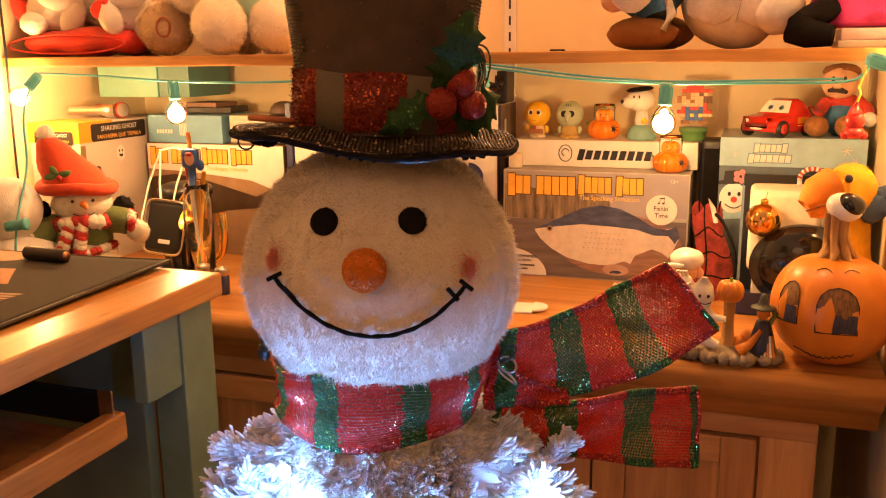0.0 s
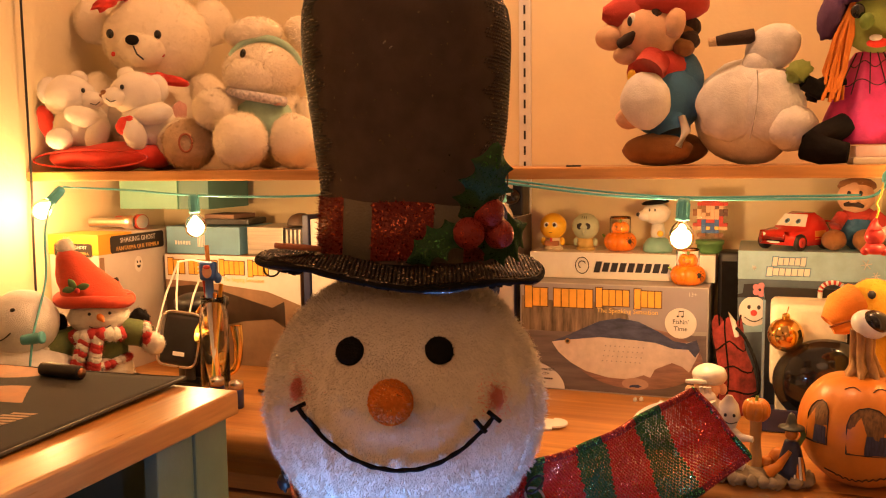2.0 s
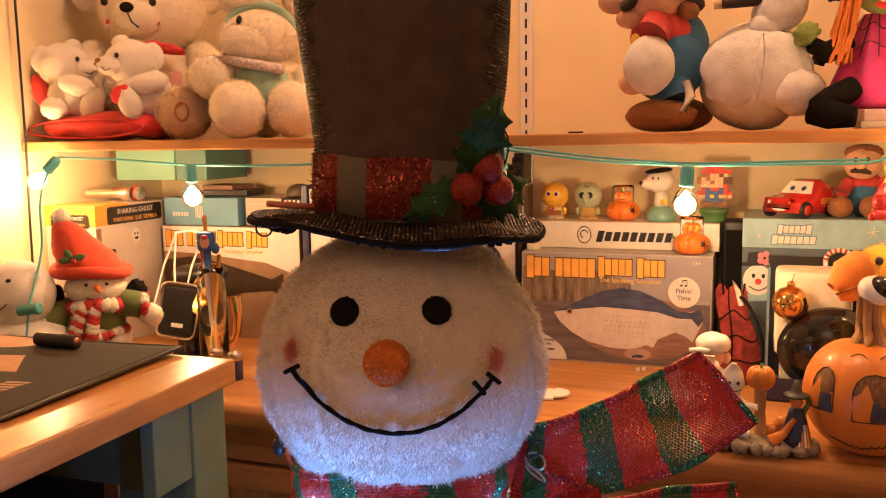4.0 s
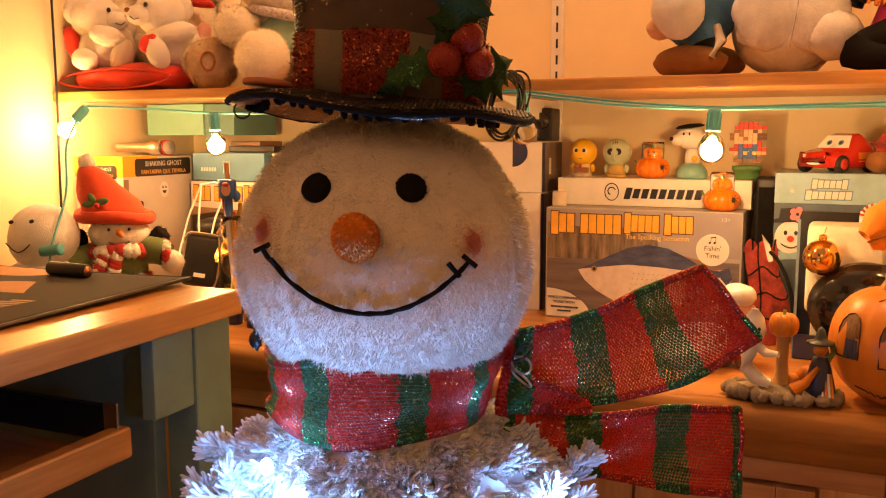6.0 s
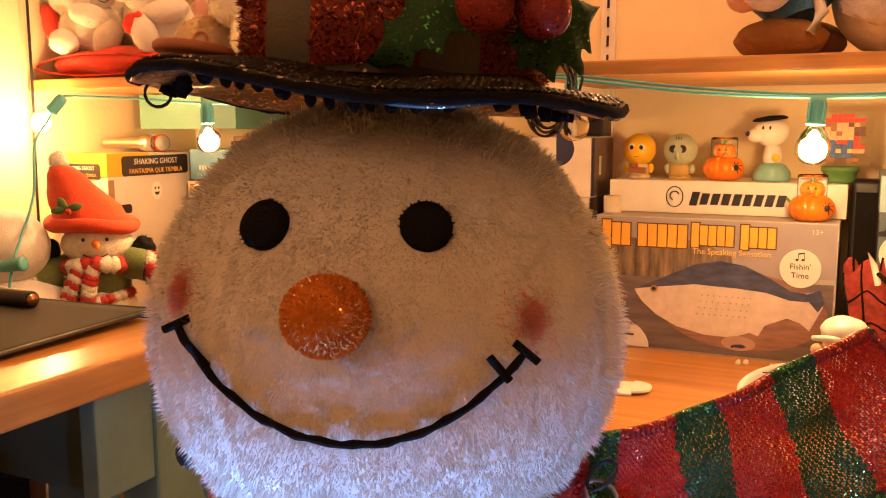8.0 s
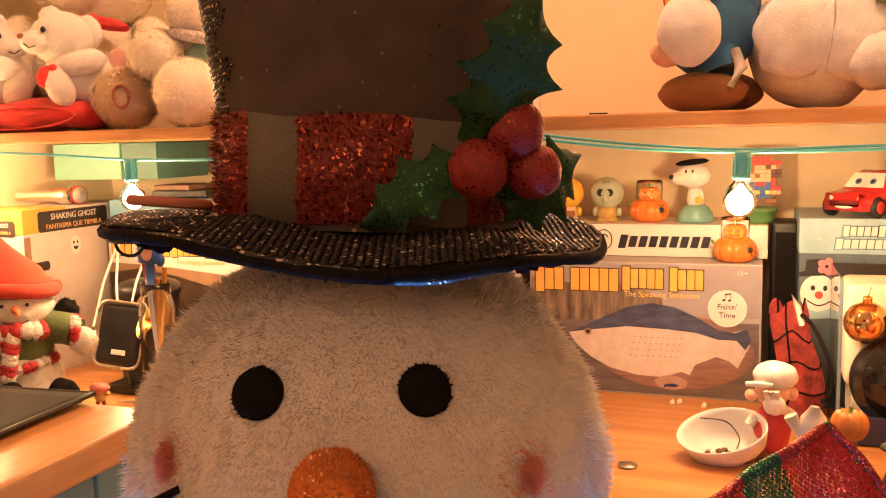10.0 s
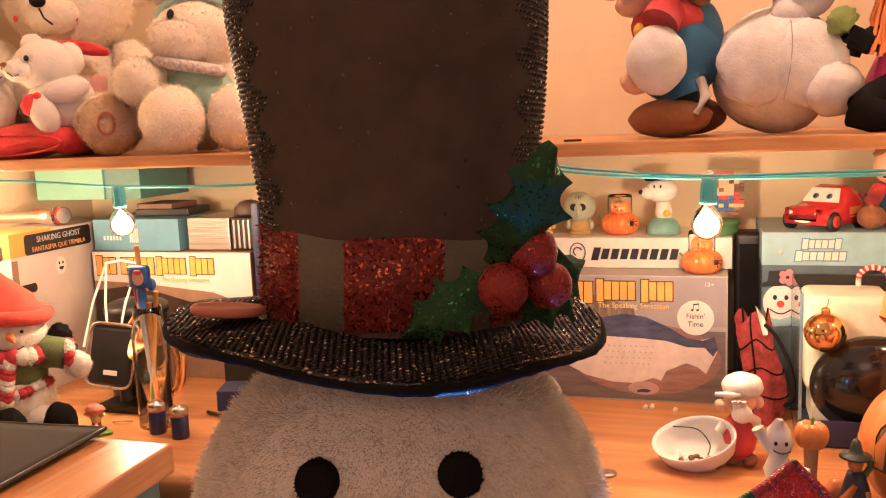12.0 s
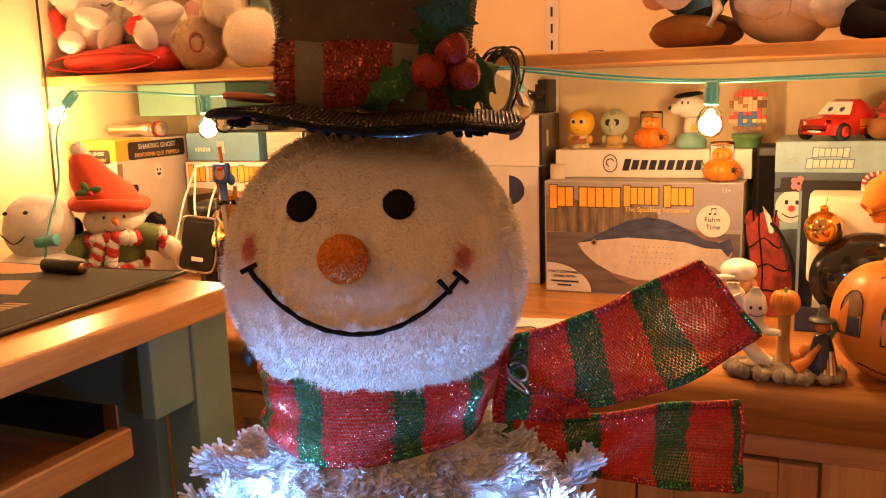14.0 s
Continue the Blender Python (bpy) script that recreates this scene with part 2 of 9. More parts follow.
M = dict(
    plaster=mat("plaster", (0.80, 0.68, 0.44), 0.85, vary=0.06, scale=5, bump=0.25, fine=90),
    ceiling=mat("ceiling_paint", (0.8, 0.76, 0.68), 0.9, vary=0.04, bump=0.2, fine=80),
    floor=wood("floor_wood", (0.36, 0.22, 0.12), (0.2, 0.11, 0.06), "y", 0.4, 0.1),
    pine=wood("varnished_pine", (0.66, 0.32, 0.09), (0.44, 0.18, 0.042), "x"),
    pine_y=wood("varnished_pine_y", (0.60, 0.30, 0.085), (0.40, 0.17, 0.042), "y", 0.3),
    cabinet=wood("cabinet_pine", (0.70, 0.38, 0.16), (0.46, 0.22, 0.09), "x", 0.42, 0.2),
    cabinet_v=wood("cabinet_pine_v", (0.70, 0.38, 0.16), (0.46, 0.22, 0.09), "z", 0.42, 0.2),
    green_paint=mat("sage_green_paint", (0.15, 0.24, 0.18), 0.5, vary=0.12, scale=14, bump=0.15, fine=120),
    dark=mat("black_plastic", (0.012, 0.012, 0.014), 0.42, vary=0.3, bump=0.08),
    gloss_black=mat("gloss_black", (0.01, 0.01, 0.012), 0.08, vary=0.2, bump=0, coat=0.5),
    navy=mat("navy_card", (0.03, 0.04, 0.12), 0.45, vary=0.2, bump=0.05),
    white_card=mat("white_card", (0.80, 0.78, 0.74), 0.5, vary=0.05, bump=0.05),
    grey_card=mat("grey_card", (0.42, 0.40, 0.40), 0.45, vary=0.18, scale=18, bump=0.05),
    white_paint=mat("white_paint", (0.78, 0.76, 0.72), 0.45, vary=0.05, bump=0.1, fine=150),
    metal=mat("brushed_steel", (0.6, 0.58, 0.55), 0.3, 1.0, vary=0.1, bump=0.1),
    brass=mat("brass", (0.85, 0.55, 0.16), 0.16, 1.0, vary=0.12, bump=0.05),
    gold=mat("gold_ball", (0.85, 0.52, 0.18), 0.08, 1.0, vary=0.08, bump=0.02),
    face=mat("white_plush_pile", (0.84, 0.79, 0.72), 0.92, vary=0.035, scale=30, bump=0.6, fine=380, sheen=0.4),
    tinsel=mat("white_tinsel", (0.86, 0.86, 0.86), 0.5, vary=0.1, bump=0.0, sheen=0.2),
    felt_black=mat("black_felt", (0.012, 0.011, 0.011), 0.95, vary=0.3, bump=0.5, fine=600),
    berry=glitter("red_frosted_berry", (0.30, 0.028, 0.020), (0.5, 0.08, 0.05), 1300, 0.12, 0.6),
    leaf=glitter("green_glitter_leaf", (0.012, 0.068, 0.018), (0.05, 0.20, 0.05), 1100, 0.10, 0.75),
    hat=glitter("black_sequin_net", (0.020, 0.016, 0.014), (0.55, 0.48, 0.42), 700, 0.16, 0.4),
    crown=glitter("black_hat_felt", (0.095, 0.070, 0.059), (0.22, 0.20, 0.18), 900, 0.004, 0.9),
    band_red=glitter("red_tinsel_band", (0.25, 0.030, 0.018), (0.58, 0.15, 0.08), 700, 0.18, 0.6),
    band_grey=mat("grey_band_cloth", (0.16, 0.145, 0.11), 0.9, vary=0.1, bump=0.4, fine=500),
    scarf_red=glitter("red_lurex_scarf", (0.62, 0.030, 0.018), (0.95, 0.24, 0.14), 800, 0.18, 0.5, 0, 0.22),
    scarf_green=glitter("green_lurex_scarf", (0.020, 0.12, 0.036), (0.30, 0.62, 0.26), 800, 0.18, 0.5, 0, 0.22),
    scarf_red_edge=glitter("red_tinsel_edge", (0.34, 0.012, 0.012), (0.95, 0.22, 0.16), 760, 0.25, 0.5),
    scarf_green_edge=glitter("green_tinsel_edge", (0.008, 0.07, 0.022), (0.15, 0.60, 0.25), 760, 0.25, 0.5),
    nose=glitter("orange_glitter_plush", (0.76, 0.22, 0.014), (0.95, 0.60, 0.25), 900, 0.06, 0.75),
    cheek=mat("pink_cheek_cloth", (0.93, 0.36, 0.29), 0.9, vary=0.15, bump=0.8, fine=380, sheen=0.4),
    pile=plush("white_plush_hair", (0.88, 0.83, 0.76), 0.15),
    flock=plush("white_flocked_needle", (0.90, 0.91, 0.92), 0.42),
    cord=mat("teal_cord", (0.10, 0.42, 0.46), 0.45, vary=0.1, bump=0.0),
    bulb=mat("clear_bulb_glass", (1.0, 0.95, 0.86), 0.04, vary=0, bump=0, trans=1.0),
    filament=mat("lit_filament", (1, 0.85, 0.6), 0.3, vary=0, bump=0, emit=(1.0, 0.60, 0.24), power=30.0),
    led=mat("lit_led", (0.7, 0.85, 1), 0.3, vary=0, bump=0, emit=(0.32, 0.62, 1.0), power=60.0),
    glass=mat("clear_glass", (0.95, 0.97, 0.95), 0.03, vary=0, bump=0, trans=1.0),
)


M["bulb"].node_tree.nodes["Principled BSDF"].inputs["IOR"].default_value = 1.12
M["felt_black"].node_tree.nodes["Principled BSDF"].inputs["Specular IOR Level"].default_value = 0.1


def colour(name, rgb, rough=0.55, bump=0.12, **kw):
    """A plain paint, plastic or cloth by name, made once."""
    if name not in M:
        M[name] = mat(name, rgb, rough, bump=bump, **kw)
    return M[name]


# ---- mesh helpers ----
class Build:
    """Gathers shaped pieces into one mesh with several materials."""

    def __init__(self):
        self.v, self.f, self.mi, self.mats, self.sm = [], [], [], [], []

    def slot(self, m):
        if m not in self.mats:
            self.mats.append(m)
        return self.mats.index(m)

    def raw(self, verts, faces, m, smooth=True, at=None):
        off = len(self.v)
        if at is not None:
            verts = [at @ Vector(p) for p in verts]
        self.v += [tuple(p) for p in verts]
        k = self.slot(m)
        for f in faces:
            self.f.append([i + off for i in f])
            self.mi.append(k)
            self.sm.append(smooth)
        return self

    def bm(self, bm, m, smooth=True, at=None):
        bm.verts.index_update()
        self.raw([p.co.copy() for p in bm.verts], [[p.index for p in f.verts] for f in bm.faces], m, smooth, at)
        bm.free()
        return self

    def ball(self, c, r, m, rot=(0, 0, 0), lump=0.0, seg=24, ring=16, fuzz=0, hair=0.006, hair_m=None):
        """An ellipsoid, lumpy if wanted, with a pile of short hairs."""
        r = (r, r, r) if isinstance(r, (int, float)) else r
        at = pose(*c, *rot)
        vs, fs = [], []
        for i in range(ring + 1):
            a = math.pi * i / ring
            for j in range(seg):
                b = 2 * math.pi * j / seg
                d = Vector((math.sin(a) * math.cos(b), math.sin(a) * math.sin(b), math.cos(a)))
                k = 1 + lump * noise.noise(d * 2.2 + Vector(c) * 17)
                vs.append((d.x * r[0] * k, d.y * r[1] * k, d.z * r[2] * k))
        for i in range(ring):
            for j in range(seg):
                a, b, c2, d2 = i * seg + j, i * seg + (j + 1) % seg, (i + 1) * seg + (j + 1) % seg, (i + 1) * seg + j
                if i == 0:
                    fs.append((a, d2, c2))
                elif i == ring - 1:
                    fs.append((a, d2, b))
                else:
                    fs.append((a, d2, c2, b))
        self.raw(vs, fs, m, True, at)
        if fuzz:
            hv, hf = [], []
            for _ in range(fuzz * 3):
                d = Vector((random.gauss(0, 1), random.gauss(0, 1), random.gauss(0, 1))).normalized()
                p = Vector((d.x * r[0], d.y * r[1], d.z * r[2])) * (1 + lump * noise.noise(d * 2.2 + Vector(c) * 17)) * 0.995
                n = Vector((d.x / r[0], d.y / r[1], d.z / r[2])).normalized()
                t = noise.noise_vector(p * 90 + Vector(c)) * 0.7 + Vector((random.gauss(0, 0.25), random.gauss(0, 0.25), random.gauss(0, 0.25) - 0.3))
                e = (n * random.uniform(0.35, 0.8) + t - n * t.dot(n)).normalized()
                u = e.cross(n)
                u = (u.normalized() if u.length > 0.05 else e.orthogonal().normalized()) * hair * random.uniform(0.05, 0.11)
                o = len(hv)
                hv += [p + u, p - u, p + e * hair * random.uniform(0.7, 1.4)]
                hf.append((o, o + 1, o + 2))
            self.raw(hv, hf, hair_m or m, False, at)
        return self

    def box(self, lo, hi, m, bevel=0.002, at=None, seg=2, smooth=False):
        bm = bmesh.new()
        bmesh.ops.create_cube(bm, size=1)
        for p in bm.verts:
            for k in range(3):
                p.co[k] = lo[k] + (p.co[k] + 0.5) * (hi[k] - lo[k])
        if bevel:
            bmesh.ops.bevel(bm, geom=bm.edges[:], offset=bevel, segments=seg, profile=0.6, affect="EDGES")
        return self.bm(bm, m, smooth, at)

    def lathe(self, prof, m, seg=32, at=None, smooth=True, cap=True):
        """Turns (radius, height) pairs round the z axis."""
        vs, fs = [], []
        n = len(prof)
        for r, z in prof:
            for j in range(seg):
                b = 2 * math.pi * j / seg
                vs.append((r * math.cos(b), r * math.sin(b), z))
        for i in range(n - 1):
            for j in range(seg):
                fs.append((i * seg + j, i * seg + (j + 1) % seg, (i + 1) * seg + (j + 1) % seg, (i + 1) * seg + j))
        if cap:
            fs.append(tuple(reversed(range(seg))))
            fs.append(tuple((n - 1) * seg + j for j in range(seg)))
        return self.raw(vs, fs, m, smooth, at)

    def tube(self, pts, r, m, seg=8, at=None):
        """A round bar along points; r is one radius or one per point."""
        pts = [Vector(p) for p in pts]
        rs = [r] * len(pts) if isinstance(r, (int, float)) else r
        vs, fs = [], []
        up = Vector((0.13, 0.21, 0.97))
        for i, p in enumerate(pts):
            d = (pts[min(i + 1, len(pts) - 1)] - pts[max(i - 1, 0)]).normalized()
            a = d.cross(up)
            a = a.normalized() if a.length > 1e-4 else Vector((1, 0, 0))
            b = d.cross(a)
            for j in range(seg):
                t = 2 * math.pi * j / seg
                vs.append(p + (a * math.cos(t) + b * math.sin(t)) * rs[i])
        for i in range(len(pts) - 1):
            for j in range(seg):
                fs.append((i * seg + j, i * seg + (j + 1) % seg, (i + 1) * seg + (j + 1) % seg, (i + 1) * seg + j))
        fs.append(tuple(range(seg)))
        fs.append(tuple((len(pts) - 1) * seg + j for j in reversed(range(seg))))
        return self.raw(vs, fs, m, True, at)

    def plate(self, outline, depth, m, at=None, smooth=False):
        """A flat outline in x and z, front at y 0, given thickness backwards."""
        n = len(outline)
        vs = [(x, 0, z) for x, z in outline] + [(x, depth, z) for x, z in outline]
        fs = [tuple(range(n)), tuple(reversed(range(n, 2 * n)))]
        fs += [(i, (i + n), ((i + 1) % n) + n, (i + 1) % n) for i in range(n)]
        return self.raw(vs, fs, m, smooth, at)

    def make(self, name, parent=None, label="", category="", group="", kind="", at=None):
        me = bpy.data.meshes.new(name)
        me.from_pydata(self.v, [], self.f)
        for m in self.mats:
            me.materials.append(m)
        me.polygons.foreach_set("material_index", self.mi)
        me.polygons.foreach_set("use_smooth", self.sm)
        me.update()
        ob = new(name, me)
        if parent:
            ob.parent = parent
        if at is not None:
            ob.matrix_basis = at
        return tagged(ob, label, category, group, kind)


def holder(name, place, label, category, group="", turn=0.0):
    """An empty at a thing's base, the parent of its parts."""
    ob = new(name)
    ob.empty_display_size = 0.02
    ob.matrix_basis = pose(*place, 0, 0, turn)
    return tagged(ob, label, category, group)


def words(name, text, size, m, parent, at, label="", align="LEFT", squash=1.0):
    """Lettering as a thin raised mesh, upright in x and z."""
    cu = bpy.data.curves.new(name, "FONT")
    cu.body, cu.size, cu.align_x, cu.extrude, cu.resolution_u = text, size, align, 0.0003, 2
    tmp = bpy.data.objects.new("tmp", cu)
    scene.collection.objects.link(tmp)
    dg = bpy.context.evaluated_depsgraph_get()
    me = bpy.data.meshes.new_from_object(tmp.evaluated_get(dg))
    bpy.data.objects.remove(tmp)
    me.materials.clear()
    me.materials.append(m)
    ob = new(name, me)
    ob.parent = parent
    ob.matrix_basis = at @ Matrix.Rotation(radians(90), 4, "X") @ Matrix.Diagonal((squash, 1, 1, 1))
    return tagged(ob, label)


def arc(n, a0, a1, r, cx=0.0, cz=0.0, rz=None):
    return [(cx + r * math.cos(radians(a0 + (a1 - a0) * i / (n - 1))), cz + (rz or r) * math.sin(radians(a0 + (a1 - a0) * i / (n - 1)))) for i in range(n)]

# ---- the room ----
COUNTER, SHELF, WALL_Y, LEFT_X, RIGHT_X = 0.733, 1.153, 1.81, -1.40, 0.20


def slab(name, lo, hi, m, label, bevel=0.0, category=""):
    return Build().box(lo, hi, m, bevel).make(name, None, label, category, kind="structure")


slab("floor", (-1.6, -2.2, -0.1), (1.8, 2.0, 0.0), M["floor"], "dark wooden floor of the room")
slab("wall_north", (-1.6, WALL_Y, 0), (1.8, WALL_Y + 0.12, 2.4), M["plaster"], "cream plastered back wall behind the shelf")
slab("wall_west", (LEFT_X - 0.12, -2.2, 0), (LEFT_X, WALL_Y, 2.4), M["plaster"], "cream plastered side wall lit by a bulb")
slab("wall_east", (1.7, -2.2, 0), (1.82, WALL_Y, 2.4), M["plaster"], "cream plastered wall")
slab("wall_south", (-1.6, -2.32, 0), (1.82, -2.2, 2.4), M["plaster"], "cream plastered wall")
slab("ceiling", (-1.6, -2.3, 2.4), (1.82, 2.0, 2.5), M["ceiling"], "pale painted ceiling")
slab("wall_partition", (RIGHT_X, 1.13, 0), (RIGHT_X + 0.1, WALL_Y, 2.4), M["plaster"], "cream plastered partition at the end of the counter")
slab("trim", (RIGHT_X - 0.012, 1.09, 0), (RIGHT_X + 0.112, 1.128, 2.4), M["white_paint"], "white painted wooden edge trim", 0.004)

shelf = holder("wall_shelf", (0, 0, SHELF), "long varnished pine wall shelf carrying plush toys", "shelf")
Build().box((LEFT_X + 0.004, 1.392, -0.017), (RIGHT_X - 0.003, WALL_Y - 0.003, 0), M["pine"], 0.002).make("board", shelf)
Build().box((LEFT_X + 0.004, 1.380, -0.0185), (RIGHT_X - 0.003, 1.3915, 0.0005), M["pine"], 0.003).make("edging", shelf)

# slotted wall strips that carry the shelf
for sx in (-0.478,):
    strip = holder("shelf_standard", (sx, WALL_Y, 0), "cream slotted steel shelf standard screwed to the wall", "shelf standard")
    b = Build().box((-0.0125, -0.011, 0.80), (0.0125, -0.001, 2.3), M["white_paint"], 0.001)
    b.make("rail", strip)
    for k in range(38):
        Build().box((-0.0020, -0.0125, 1.08 + k * 0.032), (0.0020, -0.0108, 1.098 + k * 0.032), M["dark"], 0).make("slot", strip)
    Build().plate([(0, 0), (0.34, 0), (0.34, -0.006), (0.05, -0.05), (0, -0.05)], 0.004, M["white_paint"], pose(0.002, -0.012, SHELF - 0.0192, 0, 0, -90)).make("bracket", strip)

# counter with rounded nosing on pine cabinets
CF = 1.19
counter_top = holder("counter_top", (0, 0, 0), "long varnished pine counter top with a rounded moulded nosing", "counter")
Build().box((LEFT_X + 0.003, CF + 0.02, COUNTER - 0.03), (0.188, WALL_Y - 0.003, COUNTER), M["pine"], 0.001).make("top", counter_top)
counter = Build()
prof = [(CF + 0.0195, COUNTER), (CF + 0.01, COUNTER - 0.002), (CF + 0.002, COUNTER - 0.008), (CF, COUNTER - 0.018), (CF + 0.002, COUNTER - 0.032),
        (CF + 0.012, COUNTER - 0.045), (CF + 0.026, COUNTER - 0.052), (CF + 0.038, COUNTER - 0.066), (CF + 0.042, COUNTER - 0.085), (CF + 0.06, COUNTER - 0.085), (CF + 0.06, COUNTER - 0.031), (CF + 0.0195, COUNTER - 0.031)]
n = len(prof)
vs = [(LEFT_X + 0.003, y, z) for y, z in prof] + [(0.188, y, z) for y, z in prof]
counter.raw(vs, [(i, (i + 1) % n, (i + 1) % n + n, i + n) for i in range(n)] + [tuple(reversed(range(n))), tuple(range(n, 2 * n))], M["pine"])
counter.make("nosing", counter_top, "rounded moulded nosing")


def cabinet(x0, x1):
    """A pine base unit with a framed panel door, a knob and a plinth."""
    c = holder("base_cabinet", ((x0 + x1) / 2, CF + 0.05, 0), "varnished pine base cabinet with a recessed panel door", "cabinet", "cabinets under the counter")
    w = (x1 - x0) / 2 - 0.001
    top = COUNTER - 0.088
    Build().box((-w, 0.02, 0.08), (w, WALL_Y - CF - 0.06, top), M["cabinet_v"], 0.001).make("carcass", c)
    Build().box((-w, 0.05, 0.0), (w, 0.07, 0.079), M["cabinet"], 0.001).make("plinth", c)
    b = Build().box((-w, 0, top - 0.028), (w, 0.019, top), M["cabinet"], 0.001)
    b.box((-w, 0, 0.08), (-w + 0.075, 0.019, top - 0.0285), M["cabinet_v"], 0.001)
    b.box((w - 0.075, 0, 0.08), (w, 0.019, top - 0.0285), M["cabinet_v"], 0.001)
    b.make("face_frame", c)
    d0, d1, z0, z1 = -w + 0.079, w - 0.079, 0.09, top - 0.034
    door = Build().box((d0 + 0.0485, 0.006, z0 + 0.0505), (d1 - 0.0485, 0.014, z1 - 0.0425), M["cabinet_v"], 0.001).make("door", c)
    Build().box((d0, -0.004, z0), (d0 + 0.048, 0.016, z1), M["cabinet_v"], 0.002).make("stile", door)
    Build().box((d1 - 0.048, -0.004, z0), (d1, 0.016, z1), M["cabinet_v"], 0.002).make("stile", door)
    Build().box((d0 + 0.0485, -0.004, z1 - 0.042), (d1 - 0.0485, 0.016, z1), M["cabinet"], 0.002).make("rail", door)
    Build().box((d0 + 0.0485, -0.004, z0), (d1 - 0.0485, 0.016, z0 + 0.05), M["cabinet"], 0.002).make("rail", door)
    Build().lathe([(0.006, 0), (0.005, 0.008), (0.012, 0.014), (0.013, 0.02), (0.008, 0.026), (0.002, 0.027)], M["cabinet"], 16, pose(d0 + 0.024, -0.004, z1 - 0.2, 90)).make("knob", door)
    return c


for x0, x1 in ((-1.39, -0.99), (-0.988, -0.585), (-0.583, -0.276), (-0.274, 0.117)):
    cabinet(x0, x1)

# ---- the string of bulbs ----
string = holder("string_light", (0, 0, 0), "string of lit round bulbs on a teal cord", "string light")
BULBS = [((-0.409, 1.372, 1.126), (0.06, 0, -1)), ((-1.285, 1.352, 1.118), (-0.55, -0.2, -0.6)), ((-0.993, 1.368, 1.104), (0.05, 0, -1)), ((-0.121, 1.372, 1.100), (-0.05, 0, -1)), ((0.150, 1.345, 1.137), (0.8, -0.2, -0.25))]
for p, d in BULBS:
    d = Vector(d).normalized()
    at = Matrix.Translation(p) @ d.to_track_quat("Z", "Y").to_matrix().to_4x4()
    sock = Build().lathe([(0.004, -0.006), (0.0085, -0.004), (0.0092, 0.002), (0.0092, 0.022), (0.0105, 0.024), (0.0105, 0.028), (0.008, 0.0285)], M["cord"], 20, at)
    for k in range(8):
        a = k * math.pi / 4
        sock.box((0.0088, -0.0012, 0.002), (0.0102, 0.0012, 0.022), M["cord"], 0.0003, at @ Matrix.Rotation(a, 4, "Z"))
    sock = sock.make("socket", string, "ribbed teal bulb socket")
    gl = Build().lathe([(0.008, 0.029), (0.009, 0.032), (0.014, 0.037), (0.018, 0.045), (0.0195, 0.053), (0.018, 0.062), (0.013, 0.069), (0.007, 0.0725), (0.0005, 0.0733)], M["bulb"], 28, at).make("bulb", sock, "clear round glass bulb")
    gl.visible_shadow = False
    if p[0] == -0.409:
        continue
    core = Build().lathe([(0.002, 0.034), (0.006, 0.040), (0.0085, 0.048), (0.0088, 0.055), (0.006, 0.062), (0.0005, 0.065)], M["filament"], 20, at).make("filament", sock, "glowing warm filament")
    core.visible_shadow = False
    point_lamp(at @ Vector((0, 0, 0.056)), BULB_WATTS, BULB_WARM, 0.02)


def cord(pts, r, m, name, parent, label="", n=40):
    return Build().tube(curve3(pts, n), r, m, 7).make(name, parent, label)


def curve3(pts, n=40):
    """A smooth run through points."""
    pts = [Vector(p) for p in pts]
    out = []
    for i in range(n):
        k = i / (n - 1) * (len(pts) - 1)
        a = min(int(k), len(pts) - 2)
        t = k - a
        p0, p1, p2, p3 = pts[max(a - 1, 0)], pts[a], pts[a + 1], pts[min(a + 2, len(pts) - 1)]
        out.append(0.5 * ((2 * p1) + (p2 - p0) * t + (2 * p0 - 5 * p1 + 4 * p2 - p3) * t * t + (3 * p1 - p0 - 3 * p2 + p3) * t ** 3))
    return out


cord([(-1.285, 1.358, 1.124), (-1.15, 1.372, 1.118), (-0.993, 1.374, 1.108), (-0.78, 1.374, 1.107), (-0.52, 1.374, 1.122), (-0.44, 1.374, 1.133), (-0.39, 1.374, 1.128), (-0.25, 1.375, 1.111), (-0.121, 1.376, 1.104), (0.03, 1.372, 1.105), (0.12, 1.365, 1.107), (0.145, 1.358, 1.118), (0.150, 1.348, 1.134)], 0.0021, M["cord"], "cord", string, "thin teal cord", 90)
cord([(-0.44, 1.377, 1.137), (-0.39, 1.377, 1.133), (-0.25, 1.378, 1.116), (-0.121, 1.379, 1.107), (0.03, 1.375, 1.109), (0.12, 1.368, 1.111)], 0.0018, M["cord"], "cord", string, "thin teal cord", 60)
cord([(-1.285, 1.352, 1.122), (-1.292, 1.33, 1.085), (-1.215, 1.235, 1.045), (-1.190, 1.205, 0.966), (-1.160, 1.14, 0.880), (-1.150, 1.115, 0.80), (-1.15, 1.11, 0.74)], 0.0021, M["cord"], "cord", string, "thin teal cord", 50)
at = pose(-1.156, 1.135, 0.877, 0, 82, 15)
Build().lathe([(0.004, -0.02), (0.0085, -0.018), (0.0092, -0.01), (0.0092, 0.012), (0.0105, 0.014), (0.0105, 0.018), (0.007, 0.019)], M["cord"], 20, at).make("socket", string, "ribbed teal bulb socket, empty")
